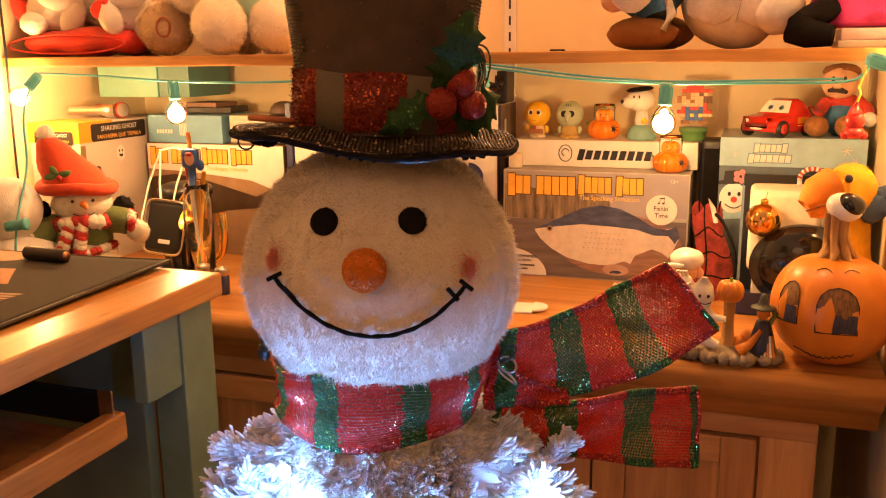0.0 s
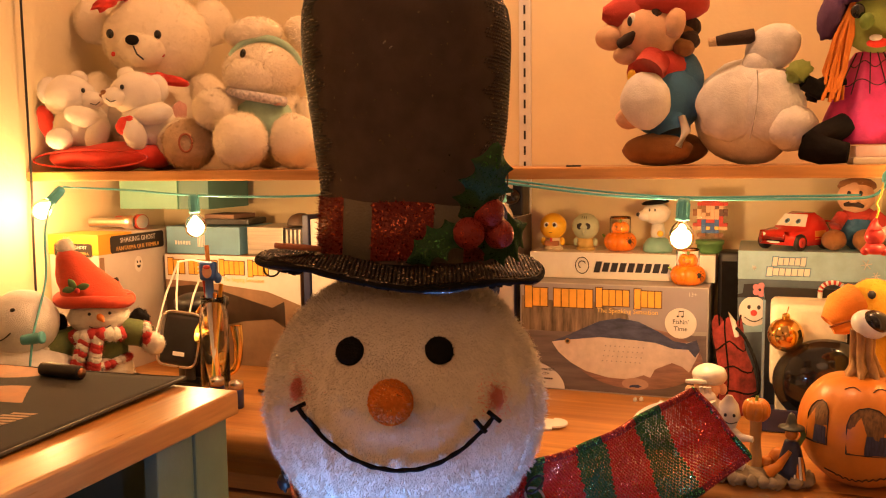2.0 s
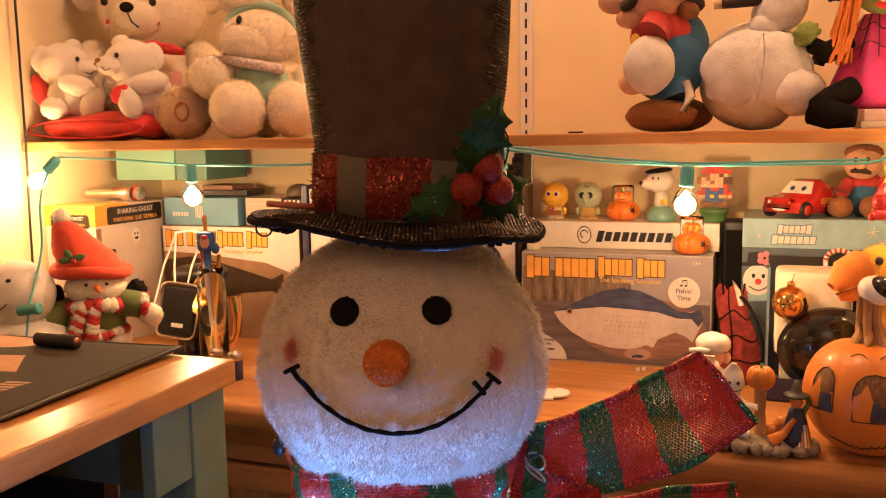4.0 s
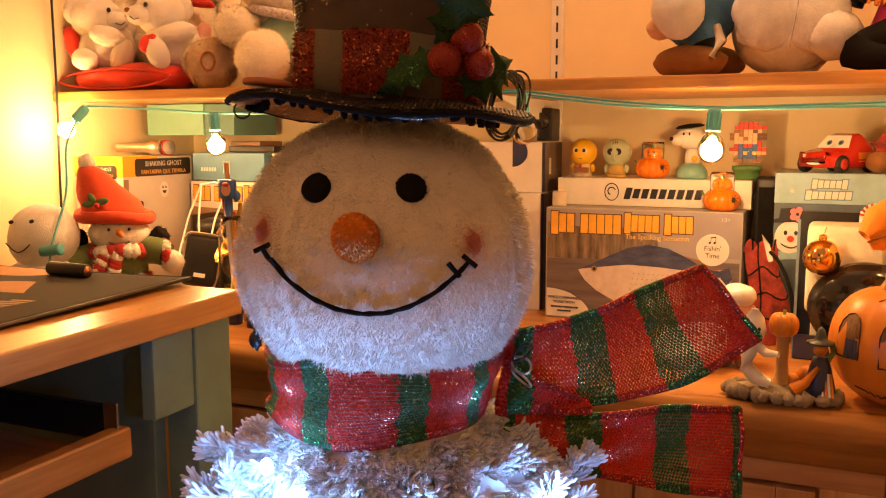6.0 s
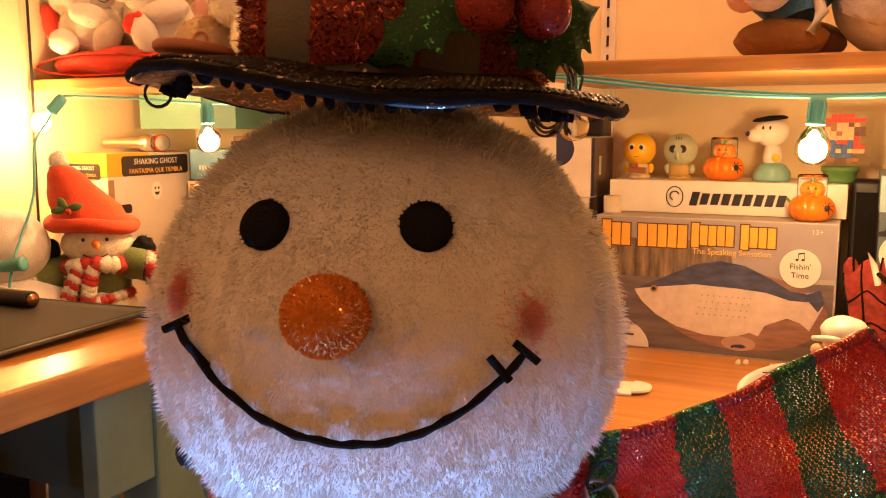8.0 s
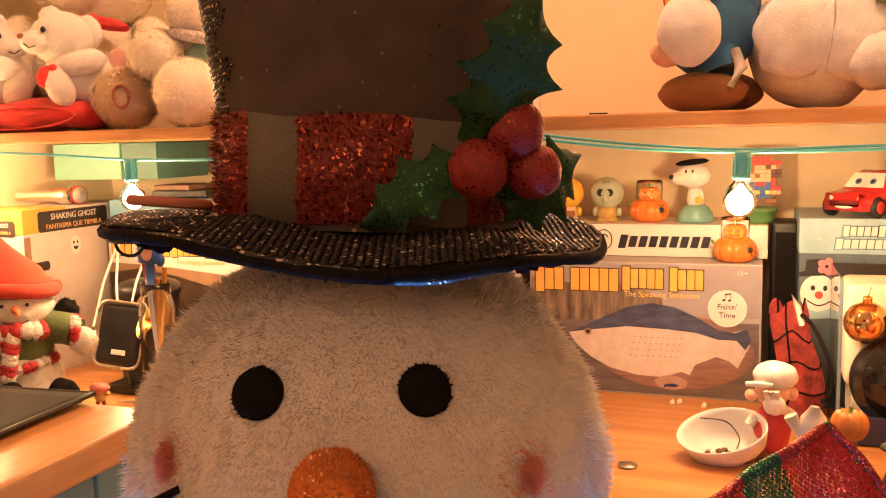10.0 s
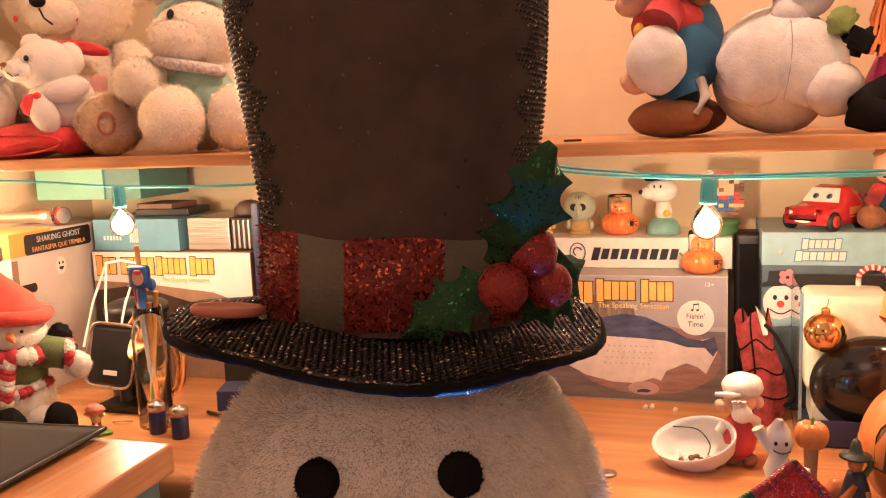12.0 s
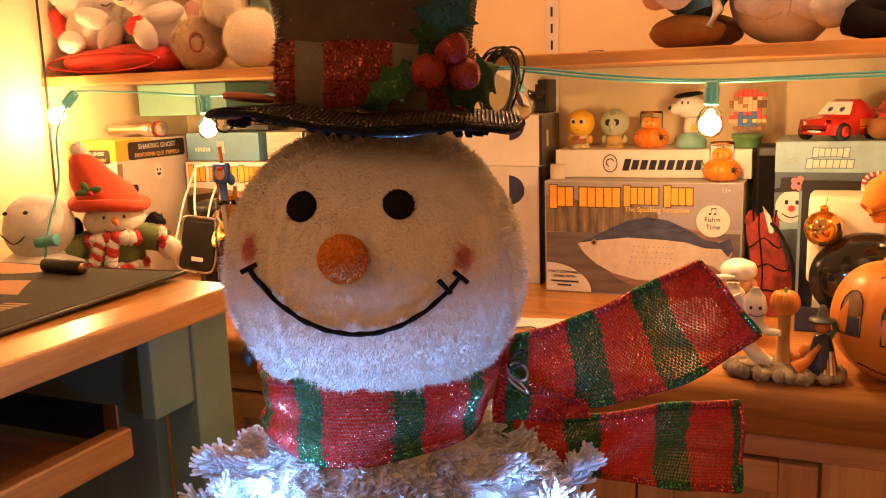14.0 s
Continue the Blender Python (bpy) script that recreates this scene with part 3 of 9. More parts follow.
# black cable down the corner of the wall
Build().tube(curve3([(LEFT_X + 0.02, 1.376, 1.9), (LEFT_X + 0.022, 1.374, 1.5), (LEFT_X + 0.021, 1.375, 1.15), (LEFT_X + 0.02, 1.372, 1.0), (LEFT_X + 0.017, 1.372, 0.734)], 30), 0.0025, M["dark"], 7).make("wall_cable", None, "thin black cable hanging down the wall beside the shelf", "cable")
Build().tube(curve3([(LEFT_X + 0.004, 1.17, 1.205), (LEFT_X + 0.03, 1.16, 1.195), (LEFT_X + 0.05, 1.15, 1.20), (LEFT_X + 0.06, 1.15, 1.215)], 14), 0.002, M["dark"], 7).make("wall_hook", None, "thin black wire hook stuck in the wall", "hook")
# unseen paper lantern, added behind the camera as soft fill light for the room
lantern = holder("fill_lantern", (-0.05, -1.15, 1.75), "unseen large round white paper lantern, added as soft fill light", "lantern")
Build().ball((0, 0, 0), 0.30, mat("fill_paper", (0.9, 0.85, 0.75), 0.8, bump=0, emit=ROOM_COLOUR, power=1.0), seg=40, ring=28).make("shade", lantern).visible_shadow = False
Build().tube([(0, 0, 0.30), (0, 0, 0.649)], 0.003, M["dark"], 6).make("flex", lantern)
point_lamp((-0.05, -1.15, 1.75), FILL_WATTS, ROOM_COLOUR, 0.29)
# unseen flush ceiling light, assumed over the counter to brighten the upper shelf
lampf = holder("assumed_ceiling_light", (-0.30, 1.24, 2.4), "assumed, unseen round white flush ceiling light with a glowing bowl", "ceiling light")
Build().lathe([(0.16, -0.002), (0.165, -0.02), (0.15, -0.03)], M["white_paint"], 40).make("base", lampf)
Build().lathe([(0.148, -0.031), (0.14, -0.05), (0.10, -0.070), (0.04, -0.078), (0.001, -0.08)], mat("lamp_bowl", (0.9, 0.85, 0.75), 0.4, bump=0, emit=ROOM_COLOUR, power=2.0), 40).make("bowl", lampf).visible_shadow = False
point_lamp((-0.30, 1.24, 2.26), CEILING_WATTS, ROOM_COLOUR, 0.12)

# ---- the snowman decoration ----
SNOW = pose(-0.280, 0.654, 0.0, 0, 0, 24)
HEAD_Z = 0.976
snow = new("snowman_decoration")
snow.empty_display_size = 0.05
snow.matrix_basis = SNOW
tagged(snow, "light-up plush snowman in top hat, striped scarf and white tinsel", "snowman decoration")


def pile(count, hair, m, b, keep, r, c, clump, stir, droop):
    """Fine hairs standing on an ellipsoid, where keep() allows them, leaning together in tufts."""
    hv, hf = [], []
    done = 0
    while done < count:
        d = Vector((random.gauss(0, 1), random.gauss(0, 1), random.gauss(0, 1))).normalized()
        p = Vector((d.x * r[0], d.y * r[1], d.z * r[2]))
        if not keep(p):
            continue
        done += 1
        n = Vector((d.x / r[0], d.y / r[1], d.z / r[2])).normalized()
        lean = noise.noise_vector(p * clump) * stir + noise.noise_vector(p * clump * 0.3) * stir * 0.5 + Vector((0, 0, -droop))
        e = (n * random.uniform(0.3, 0.7) + (lean - n * lean.dot(n)) + Vector((random.gauss(0, 0.15), random.gauss(0, 0.15), random.gauss(0, 0.15)))).normalized()
        ln = hair * random.uniform(0.6, 1.15) * (1 + 0.5 * noise.noise(p * clump * 0.8 + Vector((7, 3, 1))))
        s = e.cross(n)
        s = (s.normalized() if s.length > 0.05 else e.orthogonal().normalized()) * random.uniform(0.00028, 0.00055)
        o = len(hv)
        p = Vector(c) + Vector((d.x * r[0], d.y * (r[1] if d.y < 0 else r[0]), d.z * r[2])) * head_k(d) * 0.997
        hv += [p + s, p - s, p + e * ln]
        hf.append((o, o + 1, o + 2))
    b.raw(hv, hf, m, False)


RX, RY, RZ, CY = 0.110, 0.098, 0.107, -0.010
FX = -0.010


def on_head(x, z, out=0.0):
    """The point of the head's front at sideways x and height z from its middle."""
    rx, ry, rz = RX + out, RY + out, RZ + out
    return Vector((x, CY - ry * math.sqrt(max(1e-6, 1 - (x / rx) ** 2 - (z / rz) ** 2)), HEAD_Z + z))


# head: a sphere of plush panels, seams sunk, pile all round
def head_k(d):
    """How far the stuffed head swells or sinks in direction d."""
    ang = (math.degrees(math.atan2(d.y, d.x)) + 90 + 540) % 360 - 180
    seam = min(abs(ang + 5 - s) for s in (-124, -62, -31, 0, 31, 62, 124))
    return 1 - 0.016 * math.exp(-(seam / 3.0) ** 2) * math.hypot(d.x, d.y) + 0.012 * noise.noise(d * 3.1) + 0.005 * noise.noise(d * 14)


hv, hf = [], []
SEG, RING = 96, 64
for i in range(RING + 1):
    a = math.pi * i / RING
    for j in range(SEG):
        b_ = 2 * math.pi * j / SEG
        d = Vector((math.sin(a) * math.cos(b_), math.sin(a) * math.sin(b_), math.cos(a)))
        k = head_k(d)
        hv.append((d.x * RX * k, CY + d.y * (RY if d.y < 0 else RX) * k, HEAD_Z + d.z * RZ * k))
for i in range(RING):
    for j in range(SEG):
        hf.append((i * SEG + j, (i + 1) * SEG + j, (i + 1) * SEG + (j + 1) % SEG, i * SEG + (j + 1) % SEG))
hb = Build().raw(hv, hf, M["face"])
pile(110000, 0.0023, M["pile"], hb, lambda p: p.z < 0.1 and p.y < 0.03, (RX, RY, RZ), (0, CY, HEAD_Z), 170.0, 0.35, 0.55)
# longer tufts round the sides and chin
pile(42000, 0.0054, M["pile"], hb, lambda p: p.y > -0.050 or p.z < -0.050, (RX, RY, RZ), (0, CY, HEAD_Z), 95.0, 0.8, 0.35)
hb.make("head", snow, "white plush head with sunken seams and shaggy edge")

for ex in (-0.041, 0.022):
    e = Build()
    c = on_head(ex, 0.057, 0.001)
    n = (c - Vector((0, 0, HEAD_Z))).normalized()
    at = Matrix.Translation(c) @ n.to_track_quat("Z", "Y").to_matrix().to_4x4()
    e.lathe([(0.0098, -0.004), (0.0102, 0.001), (0.0095, 0.0032), (0.006, 0.0045), (0.0005, 0.005)], M["felt_black"], 28, at)
    hv2, hf2 = [], []
    for k in range(90):
        t = random.uniform(0, 2 * math.pi)
        r0 = random.uniform(0.0088, 0.0100)
        p = Vector((math.cos(t) * r0, math.sin(t) * r0, 0.001))
        q = Vector((math.cos(t) * (r0 + random.uniform(0.0006, 0.0018)), math.sin(t) * (r0 + 0.0012), 0.002))
        s = Vector((-math.sin(t), math.cos(t), 0)) * 0.0007
        o = len(hv2)
        hv2 += [p + s, p - s, q]
        hf2.append((o, o + 1, o + 2))
    e.raw(hv2, hf2, M["felt_black"], False, at)
    e.make("eye", snow, "round black felt eye")

# nose: a blunt stuffed cone
nb = Build()
c = Vector((-0.0135, -0.100, HEAD_Z + 0.024))
at = Matrix.Translation(c) @ pose(0, 0, 0, 90 - 12, 0, 2)
prof = [(0.0205, -0.012), (0.0205, 0.0), (0.0200, 0.012), (0.0188, 0.024), (0.0164, 0.036), (0.0125, 0.045), (0.0068, 0.0515), (0.0003, 0.054)]
nb.lathe([(r * 0.73, z * 1.12) for r, z in prof], M["nose"], 40, at)
hv2, hf2 = [], []
for k in range(2200):
    i = random.randrange(1, len(prof) - 1)
    f = random.random()
    r = 0.73 * (prof[i][0] * (1 - f) + prof[i + 1][0] * f)
    z = 1.12 * (prof[i][1] * (1 - f) + prof[i + 1][1] * f)
    t = random.uniform(0, 2 * math.pi)
    p = Vector((r * math.cos(t), r * math.sin(t), z))
    s = Vector((-math.sin(t), math.cos(t), 0)) * 0.0005
    q = p + Vector((math.cos(t) * 0.0014, math.sin(t) * 0.0014, random.uniform(-0.001, 0.001)))
    o = len(hv2)
    hv2 += [p + s, p - s, q]
    hf2.append((o, o + 1, o + 2))
nb.raw(hv2, hf2, M["nose"], False, at)
nb.make("nose", snow, "stubby glittery orange carrot nose")

for cx, cz in ((-0.079, 0.027), (0.062, 0.020)):
    cb = Build()
    c = on_head(cx, cz, -0.0015)
    n = (c - Vector((0, 0, HEAD_Z))).normalized()
    at = Matrix.Translation(c) @ n.to_track_quat("Z", "Y").to_matrix().to_4x4()
    cb.ball((0, 0, 0), (0.0055, 0.0068, 0.0022), M["cheek"], fuzz=600, hair=0.0030)
    hz, hzf = [], []
    for k in range(750):
        t, q = random.uniform(0, 2 * math.pi), abs(random.gauss(0, 0.0070))
        p = Vector((q * math.cos(t), q * math.sin(t) * 1.15, 0.0012 - 5.0 * q * q))
        e = Vector((random.gauss(0, 0.6), random.gauss(0, 0.6) - 0.2, 1)).normalized() * random.uniform(0.002, 0.0042)
        s = e.orthogonal().normalized() * 0.0003
        o = len(hz)
        hz += [p + s, p - s, p + e]
        hzf.append((o, o + 1, o + 2))
    cb.raw(hz, hzf, M["cheek"], False)
    ob = cb.make("cheek", snow, "round pink plush cheek")
    ob.matrix_basis = at

# mouth: a smile of black cord with cross stitches at its ends
mb = Build()
pts = []
for i in range(33):
    f = i / 32
    x = -0.079 + (0.060 + 0.079) * f
    s = (x - FX) / 0.0695
    z = -0.0195 + 0.0355 * abs(s) ** 2.1 - 0.008 * f
    pts.append(on_head(x, z, 0.0022 + 0.0008 * math.sin(i * 1.7)))
mb.tube(pts, [0.0016 + 0.0003 * math.sin(i * 2.3) for i in range(len(pts))], M["felt_black"], 8)
mouth = mb.make("mouth", snow, "black cord smile stitched at the corners")
for x, z, a in ((-0.079, 0.0165, 25), (-0.068, 0.006, -50), (0.0605, 0.009, -40), (0.050, 0.004, -50)):
    p = on_head(x, z, 0.003)
    dv = Vector((math.cos(radians(a)), 0, math.sin(radians(a)))) * 0.006
    Build().tube([p - dv, p + dv], 0.0018, M["felt_black"], 6).make("stitch", mouth)

# hat
TIP = pose(-0.003, -0.005, HEAD_Z + 0.115, -1, 3.2, 0)
hat = new("hat")
hat.empty_display_size = 0.02
hat.parent = snow
hat.matrix_basis = TIP
hat["label"] = "tall black sequinned top hat with striped band and holly"


def loop(vs, fs, p, along, out, ln, wd, ht):
    """One knitted loop: a stretched eight-sided grain."""
    a = along.normalized()
    s = a.cross(out).normalized()
    u = s.cross(a)
    o = len(vs)
    vs += [p - a * ln, p + a * ln, p + s * wd, p - s * wd, p + u * ht, p - u * ht]
    fs += [(o, o + 4, o + 2), (o, o + 2, o + 5), (o, o + 5, o + 3), (o, o + 3, o + 4), (o + 1, o + 2, o + 4), (o + 1, o + 5, o + 2), (o + 1, o + 3, o + 5), (o + 1, o + 4, o + 3)]


def brim_z(r, t):
    return 0.004 * math.sin(2 * t + 0.6) * (r / 0.118) ** 2 - 0.006 * ((r - 0.065) / 0.053) + 0.002 * math.sin(5 * t)


bv, bf = [], []
NR, NT = 14, 120
for i in range(NR + 1):
    for j in range(NT):
        t = 2 * math.pi * j / NT
        r = 0.055 + (0.1125 + 0.002 * math.sin(3 * t + 1) - 0.055) * i / NR
        bv.append((r * math.cos(t), r * math.sin(t), brim_z(r, t) + 0.0012 * math.sin(r * 1500)))
for i in range(NR):
    for j in range(NT):
        bf.append((i * NT + j, (i + 1) * NT + j, (i + 1) * NT + (j + 1) % NT, i * NT + (j + 1) % NT))
low = [(x, y, z - 0.004) for x, y, z in bv]
off = len(bv)
bf += [tuple(k + off for k in reversed(f)) for f in bf]
bf += [(NR * NT + j, off + NR * NT + j, off + NR * NT + (j + 1) % NT, NR * NT + (j + 1) % NT) for j in range(NT)]
bb = Build().raw(bv + low, bf, M["hat"])
# shiny net loops in slanting rows over the brim
lv, lf = [], []
for i in range(-40, 41):
    for j in range(-46, 47):
        x, y = i * 0.0035 + (j % 2) * 0.00175, j * 0.0027
        x, y = x * 0.87 - y * 0.5, x * 0.5 + y * 0.87
        r, t = math.hypot(x, y), math.atan2(y, x)
        if not 0.068 < r < 0.111 + 0.002 * math.sin(3 * t + 1):
            continue
        loop(lv, lf, Vector((x, y, brim_z(r, t) + 0.0016)), Vector((0.85, 0.5, random.uniform(-0.2, 0.2))), Vector((0, 0, 1)), 0.0023, 0.0009, 0.0011)
bb.raw(lv, lf, M["hat"], True)
rim = []
for k in range(121):
    t = 2 * math.pi * k / 120
    r = 0.1125 + 0.002 * math.sin(3 * t + 1)
    rim.append((r * math.cos(t), r * math.sin(t), brim_z(r, t) - 0.0015 + random.uniform(-0.0004, 0.0004)))
bb.tube(rim, [0.0022 + random.uniform(-0.0004, 0.0005) for _ in rim], M["felt_black"], 7)
for k in range(30):
    t = radians(196 + 4.9 * k) + random.uniform(-0.03, 0.03)
    r = random.uniform(0.088, 0.096)
    bb.ball((r * math.cos(t), r * math.sin(t), brim_z(r, t) - 0.0055 - random.uniform(0, 0.002)), (0.0030, 0.0026, random.uniform(0.0018, 0.0042)), M["felt_black"], (0, 0, 0), 0.6, 7, 5)
bb.make("brim", hat, "wide black woven brim with ragged loops")

LEAN = ((0.0, 0.007), (0.05, 0.006), (0.10, 0.004), (0.15, 0.0), (0.19, -0.002), (0.22, -0.002))


def crown_x(z):
    """How far the crown's axis stands to one side at height z."""
    for (z0, x0), (z1, x1) in zip(LEAN, LEAN[1:]):
        if z <= z1:
            return x0 + (x1 - x0) * max(0, z - z0) / (z1 - z0)
    return LEAN[-1][1]


cb = Build()
prof = [(0.068, 0.0), (0.068, 0.03), (0.0695, 0.055), (0.0735, 0.085), (0.0772, 0.115), (0.0798, 0.145), (0.0806, 0.168), (0.0800, 0.184), (0.078, 0.194), (0.0735, 0.2015), (0.066, 0.206), (0.045, 0.2085), (0.001, 0.209)]
CN = 96
vs, fs = [], []
for i, (r, z) in enumerate(prof):
    for j in range(CN):
        t = 2 * math.pi * j / CN
        k = 1 + 0.012 * noise.noise(Vector((math.cos(t) * 1.6, math.sin(t) * 1.6, z * 22)))
        vs.append((crown_x(z) + r * k * math.cos(t), r * k * math.sin(t), z + (0.003 * noise.noise(Vector((math.cos(t) * 2, math.sin(t) * 2, 5))) if i > 6 else 0)))
for i in range(len(prof) - 1):
    for j in range(CN):
        fs.append((i * CN + j, i * CN + (j + 1) % CN, (i + 1) * CN + (j + 1) % CN, (i + 1) * CN + j))
cb.raw(vs, fs, M["crown"])
# glinting net loops round the sides and the back only; the shaded front goes without
lv, lf = [], []
for j in range(58):
    z = 0.048 + j * 0.0027
    i = max(k for k in range(len(prof) - 1) if prof[k][1] <= z)
    f = (z - prof[i][1]) / (prof[i + 1][1] - prof[i][1])
    r = prof[i][0] * (1 - f) + prof[i + 1][0] * f + 0.0005
    count = int(2 * math.pi * r / 0.0034)
    for q in range(count):
        t = 2 * math.pi * (q + 0.5 * (j % 2)) / count
        front = abs((math.degrees(t) - 265 + 540) % 360 - 180)
        if front < 52 + 5 * math.sin(j * 0.8):
            continue
        out = Vector((math.cos(t), math.sin(t), 0))
        loop(lv, lf, Vector((crown_x(z), 0, z)) + out * r, Vector((-math.sin(t), math.cos(t), random.uniform(0.35, 0.8))), out, 0.0021, 0.0008, 0.0009)
cb.raw(lv, lf, M["hat"], True)
cb.make("crown", hat, "flared black felt crown, net loops left off the shaded front")

# band of red tinsel and grey cloth stripes
stripes = [(-180, -136, 0), (-136, -115, 1), (-115, -78, 0), (-78, -57, 1), (-57, -15, 0), (-15, -4, 0), (-4, 18, 1), (18, 60, 0), (60, 76, 1), (76, 120, 0), (120, 136, 1), (136, 180, 0)]
for a0, a1, k in stripes:
    sb = Build()
    n = max(3, int((a1 - a0) / 3))
    m = M["band_grey"] if k else M["band_red"]
    vs, fs = [], []
    for i in range(n + 1):
        t = radians(a0 + (a1 - a0) * i / n)
        for z, r in ((0.003, 0.0675), (0.003, 0.0700), (0.024, 0.0702), (0.0450, 0.0705), (0.0450, 0.068)):
            vs.append((0.007 + r * math.cos(t), r * math.sin(t), z + 0.001 * math.sin(7 * t)))
    for i in range(n):
        for j in range(4):
            fs.append((i * 5 + j, (i + 1) * 5 + j, (i + 1) * 5 + j + 1, i * 5 + j + 1))
    sb.raw(vs, fs, m)
    if not k:
        hv2, hf2 = [], []
        for q in range(int((a1 - a0) * 26)):
            t = radians(random.uniform(a0, a1))
            z = random.uniform(0.003, 0.0460)
            p = Vector((0.007 + 0.0702 * math.cos(t), 0.0702 * math.sin(t), z))
            d = Vector((math.cos(t), math.sin(t), 0)) * random.uniform(0.0008, 0.003) + Vector((random.gauss(0, 0.0012), random.gauss(0, 0.0012), random.gauss(0, 0.0016)))
            s = Vector((-math.sin(t), math.cos(t), random.uniform(-1, 1))) * 0.0006
            o = len(hv2)
            hv2 += [p + s, p - s, p + d]
            hf2.append((o, o + 1, o + 2))
        sb.raw(hv2, hf2, M["band_red"], False)
    sb.make("band_stripe", hat, "grey cloth band stripe" if k else "red tinsel band stripe")


def holly(length, width, at):
    """A spiny leaf, veined and curled."""
    vs, fs = [], []
    N = 24
    for i in range(N + 1):
        f = i / N
        body = math.sin(math.pi * min(1, f * 0.94 + 0.06)) ** 0.7
        spine = 1.0 - 0.42 * abs(math.sin(math.pi * 4.0 * f)) ** 0.8
        w = width * body * spine
        x = length * f
        cup = 0.006 * math.sin(math.pi * f)
        for g in (-1, -0.5, 0, 0.5, 1):
            vs.append((x, w * g, cup - 0.004 * abs(g) ** 1.5 + (0.0012 if g == 0 else 0) + 0.0012 * math.sin(9 * f + 3 * g)))
    for i in range(N):
        for j in range(4):
            fs.append((i * 5 + j, (i + 1) * 5 + j, (i + 1) * 5 + j + 1, i * 5 + j + 1))
    o = len(vs)
    vs += [(x, y, z - 0.0012) for x, y, z in vs]
    fs += [tuple(k + o for k in reversed(f)) for f in fs]
    return Build().raw(vs, fs, M["leaf"]).make("holly_leaf", hat, at=at)


def leaf_at(p, q, up):
    """A frame whose x runs from p to q, z near up."""
    p, q = Vector(p), Vector(q)
    x = (q - p).normalized()
    y = Vector(up).cross(x).normalized()
    z = x.cross(y)
    return Matrix.Translation(p) @ Matrix((x, y, z)).transposed().to_4x4(), (q - p).length


for p, q, w, up in (((0.046, -0.080, 0.034), (0.0635, -0.1010, 0.0875), 0.023, (0.45, -0.9, 0.35)),
                    ((0.046, -0.084, 0.032), (0.0025, -0.0795, 0.0030), 0.015, (0.1, -0.9, 0.4)),
                    ((0.060, -0.066, 0.010), (0.0925, -0.0465, 0.0330), 0.021, (0.6, -0.8, 0.1))):
    at, ln = leaf_at(p, q, up)
    holly(ln, w, at)
for c, r in (((0.0454, -0.0867, 0.0258), 0.0112), ((0.0590, -0.0811, 0.0410), 0.0116), ((0.0680, -0.0769, 0.0256), 0.0108)):
    Build().ball(c, r, M["berry"], lump=0.05, seg=32, ring=22).make("berry", hat, "glossy red glitter berry")
# wooden token resting on the brim
tk = Build().lathe([(0.0002, 0.0), (0.0165, 0.0), (0.0175, 0.0012), (0.0175, 0.003), (0.0165, 0.0042), (0.0125, 0.0042), (0.012, 0.0035), (0.0002, 0.0035)], colour("token_orange", (0.55, 0.20, 0.11), 0.6), 36)
tk.make("token", None, "round orange-brown wooden token lying on a hat brim", "token", at=SNOW @ TIP @ pose(-0.0776, -0.0346, 0.0055, -4, 3, 10))
# wire loops under the brim and behind it
wl = Build()
wl.tube([(-0.098 + 0.006 * math.cos(t), -0.02, -0.011 + 0.006 * math.sin(t)) for t in [i * 0.42 for i in range(16)]], 0.0008, M["dark"], 6)
wl.make("wire_loop", hat, "small black wire loop")

# scarf
scarf = new("scarf")
scarf.empty_display_size = 0.02
scarf.parent = snow
scarf["label"] = "red and green glitter scarf flying out to one side"


def fringe(b, pts, m_of, count, out):
    """Tinsel hairs along an edge."""
    hv2, hf2 = {}, {}
    for k in range(count):
        f = random.random() * (len(pts) - 1.001)
        i = int(f)
        p = pts[i].lerp(pts[i + 1], f - i)
        m = m_of(f / (len(pts) - 1))
        d = Vector((random.gauss(0, 1), random.gauss(0, 1), random.gauss(0, 1))).normalized() * random.uniform(0.0015, 0.0042) * out
        s = Vector((random.gauss(0, 1), random.gauss(0, 1), random.gauss(0, 1))).normalized() * 0.0006
        v, fc = hv2.setdefault(m.name, []), hf2.setdefault(m.name, [])
        o = len(v)
        v += [p + s, p - s, p + d]
        fc.append((o, o + 1, o + 2))
    for k in hv2:
        b.raw(hv2[k], hf2[k], bpy.data.materials[k], False)


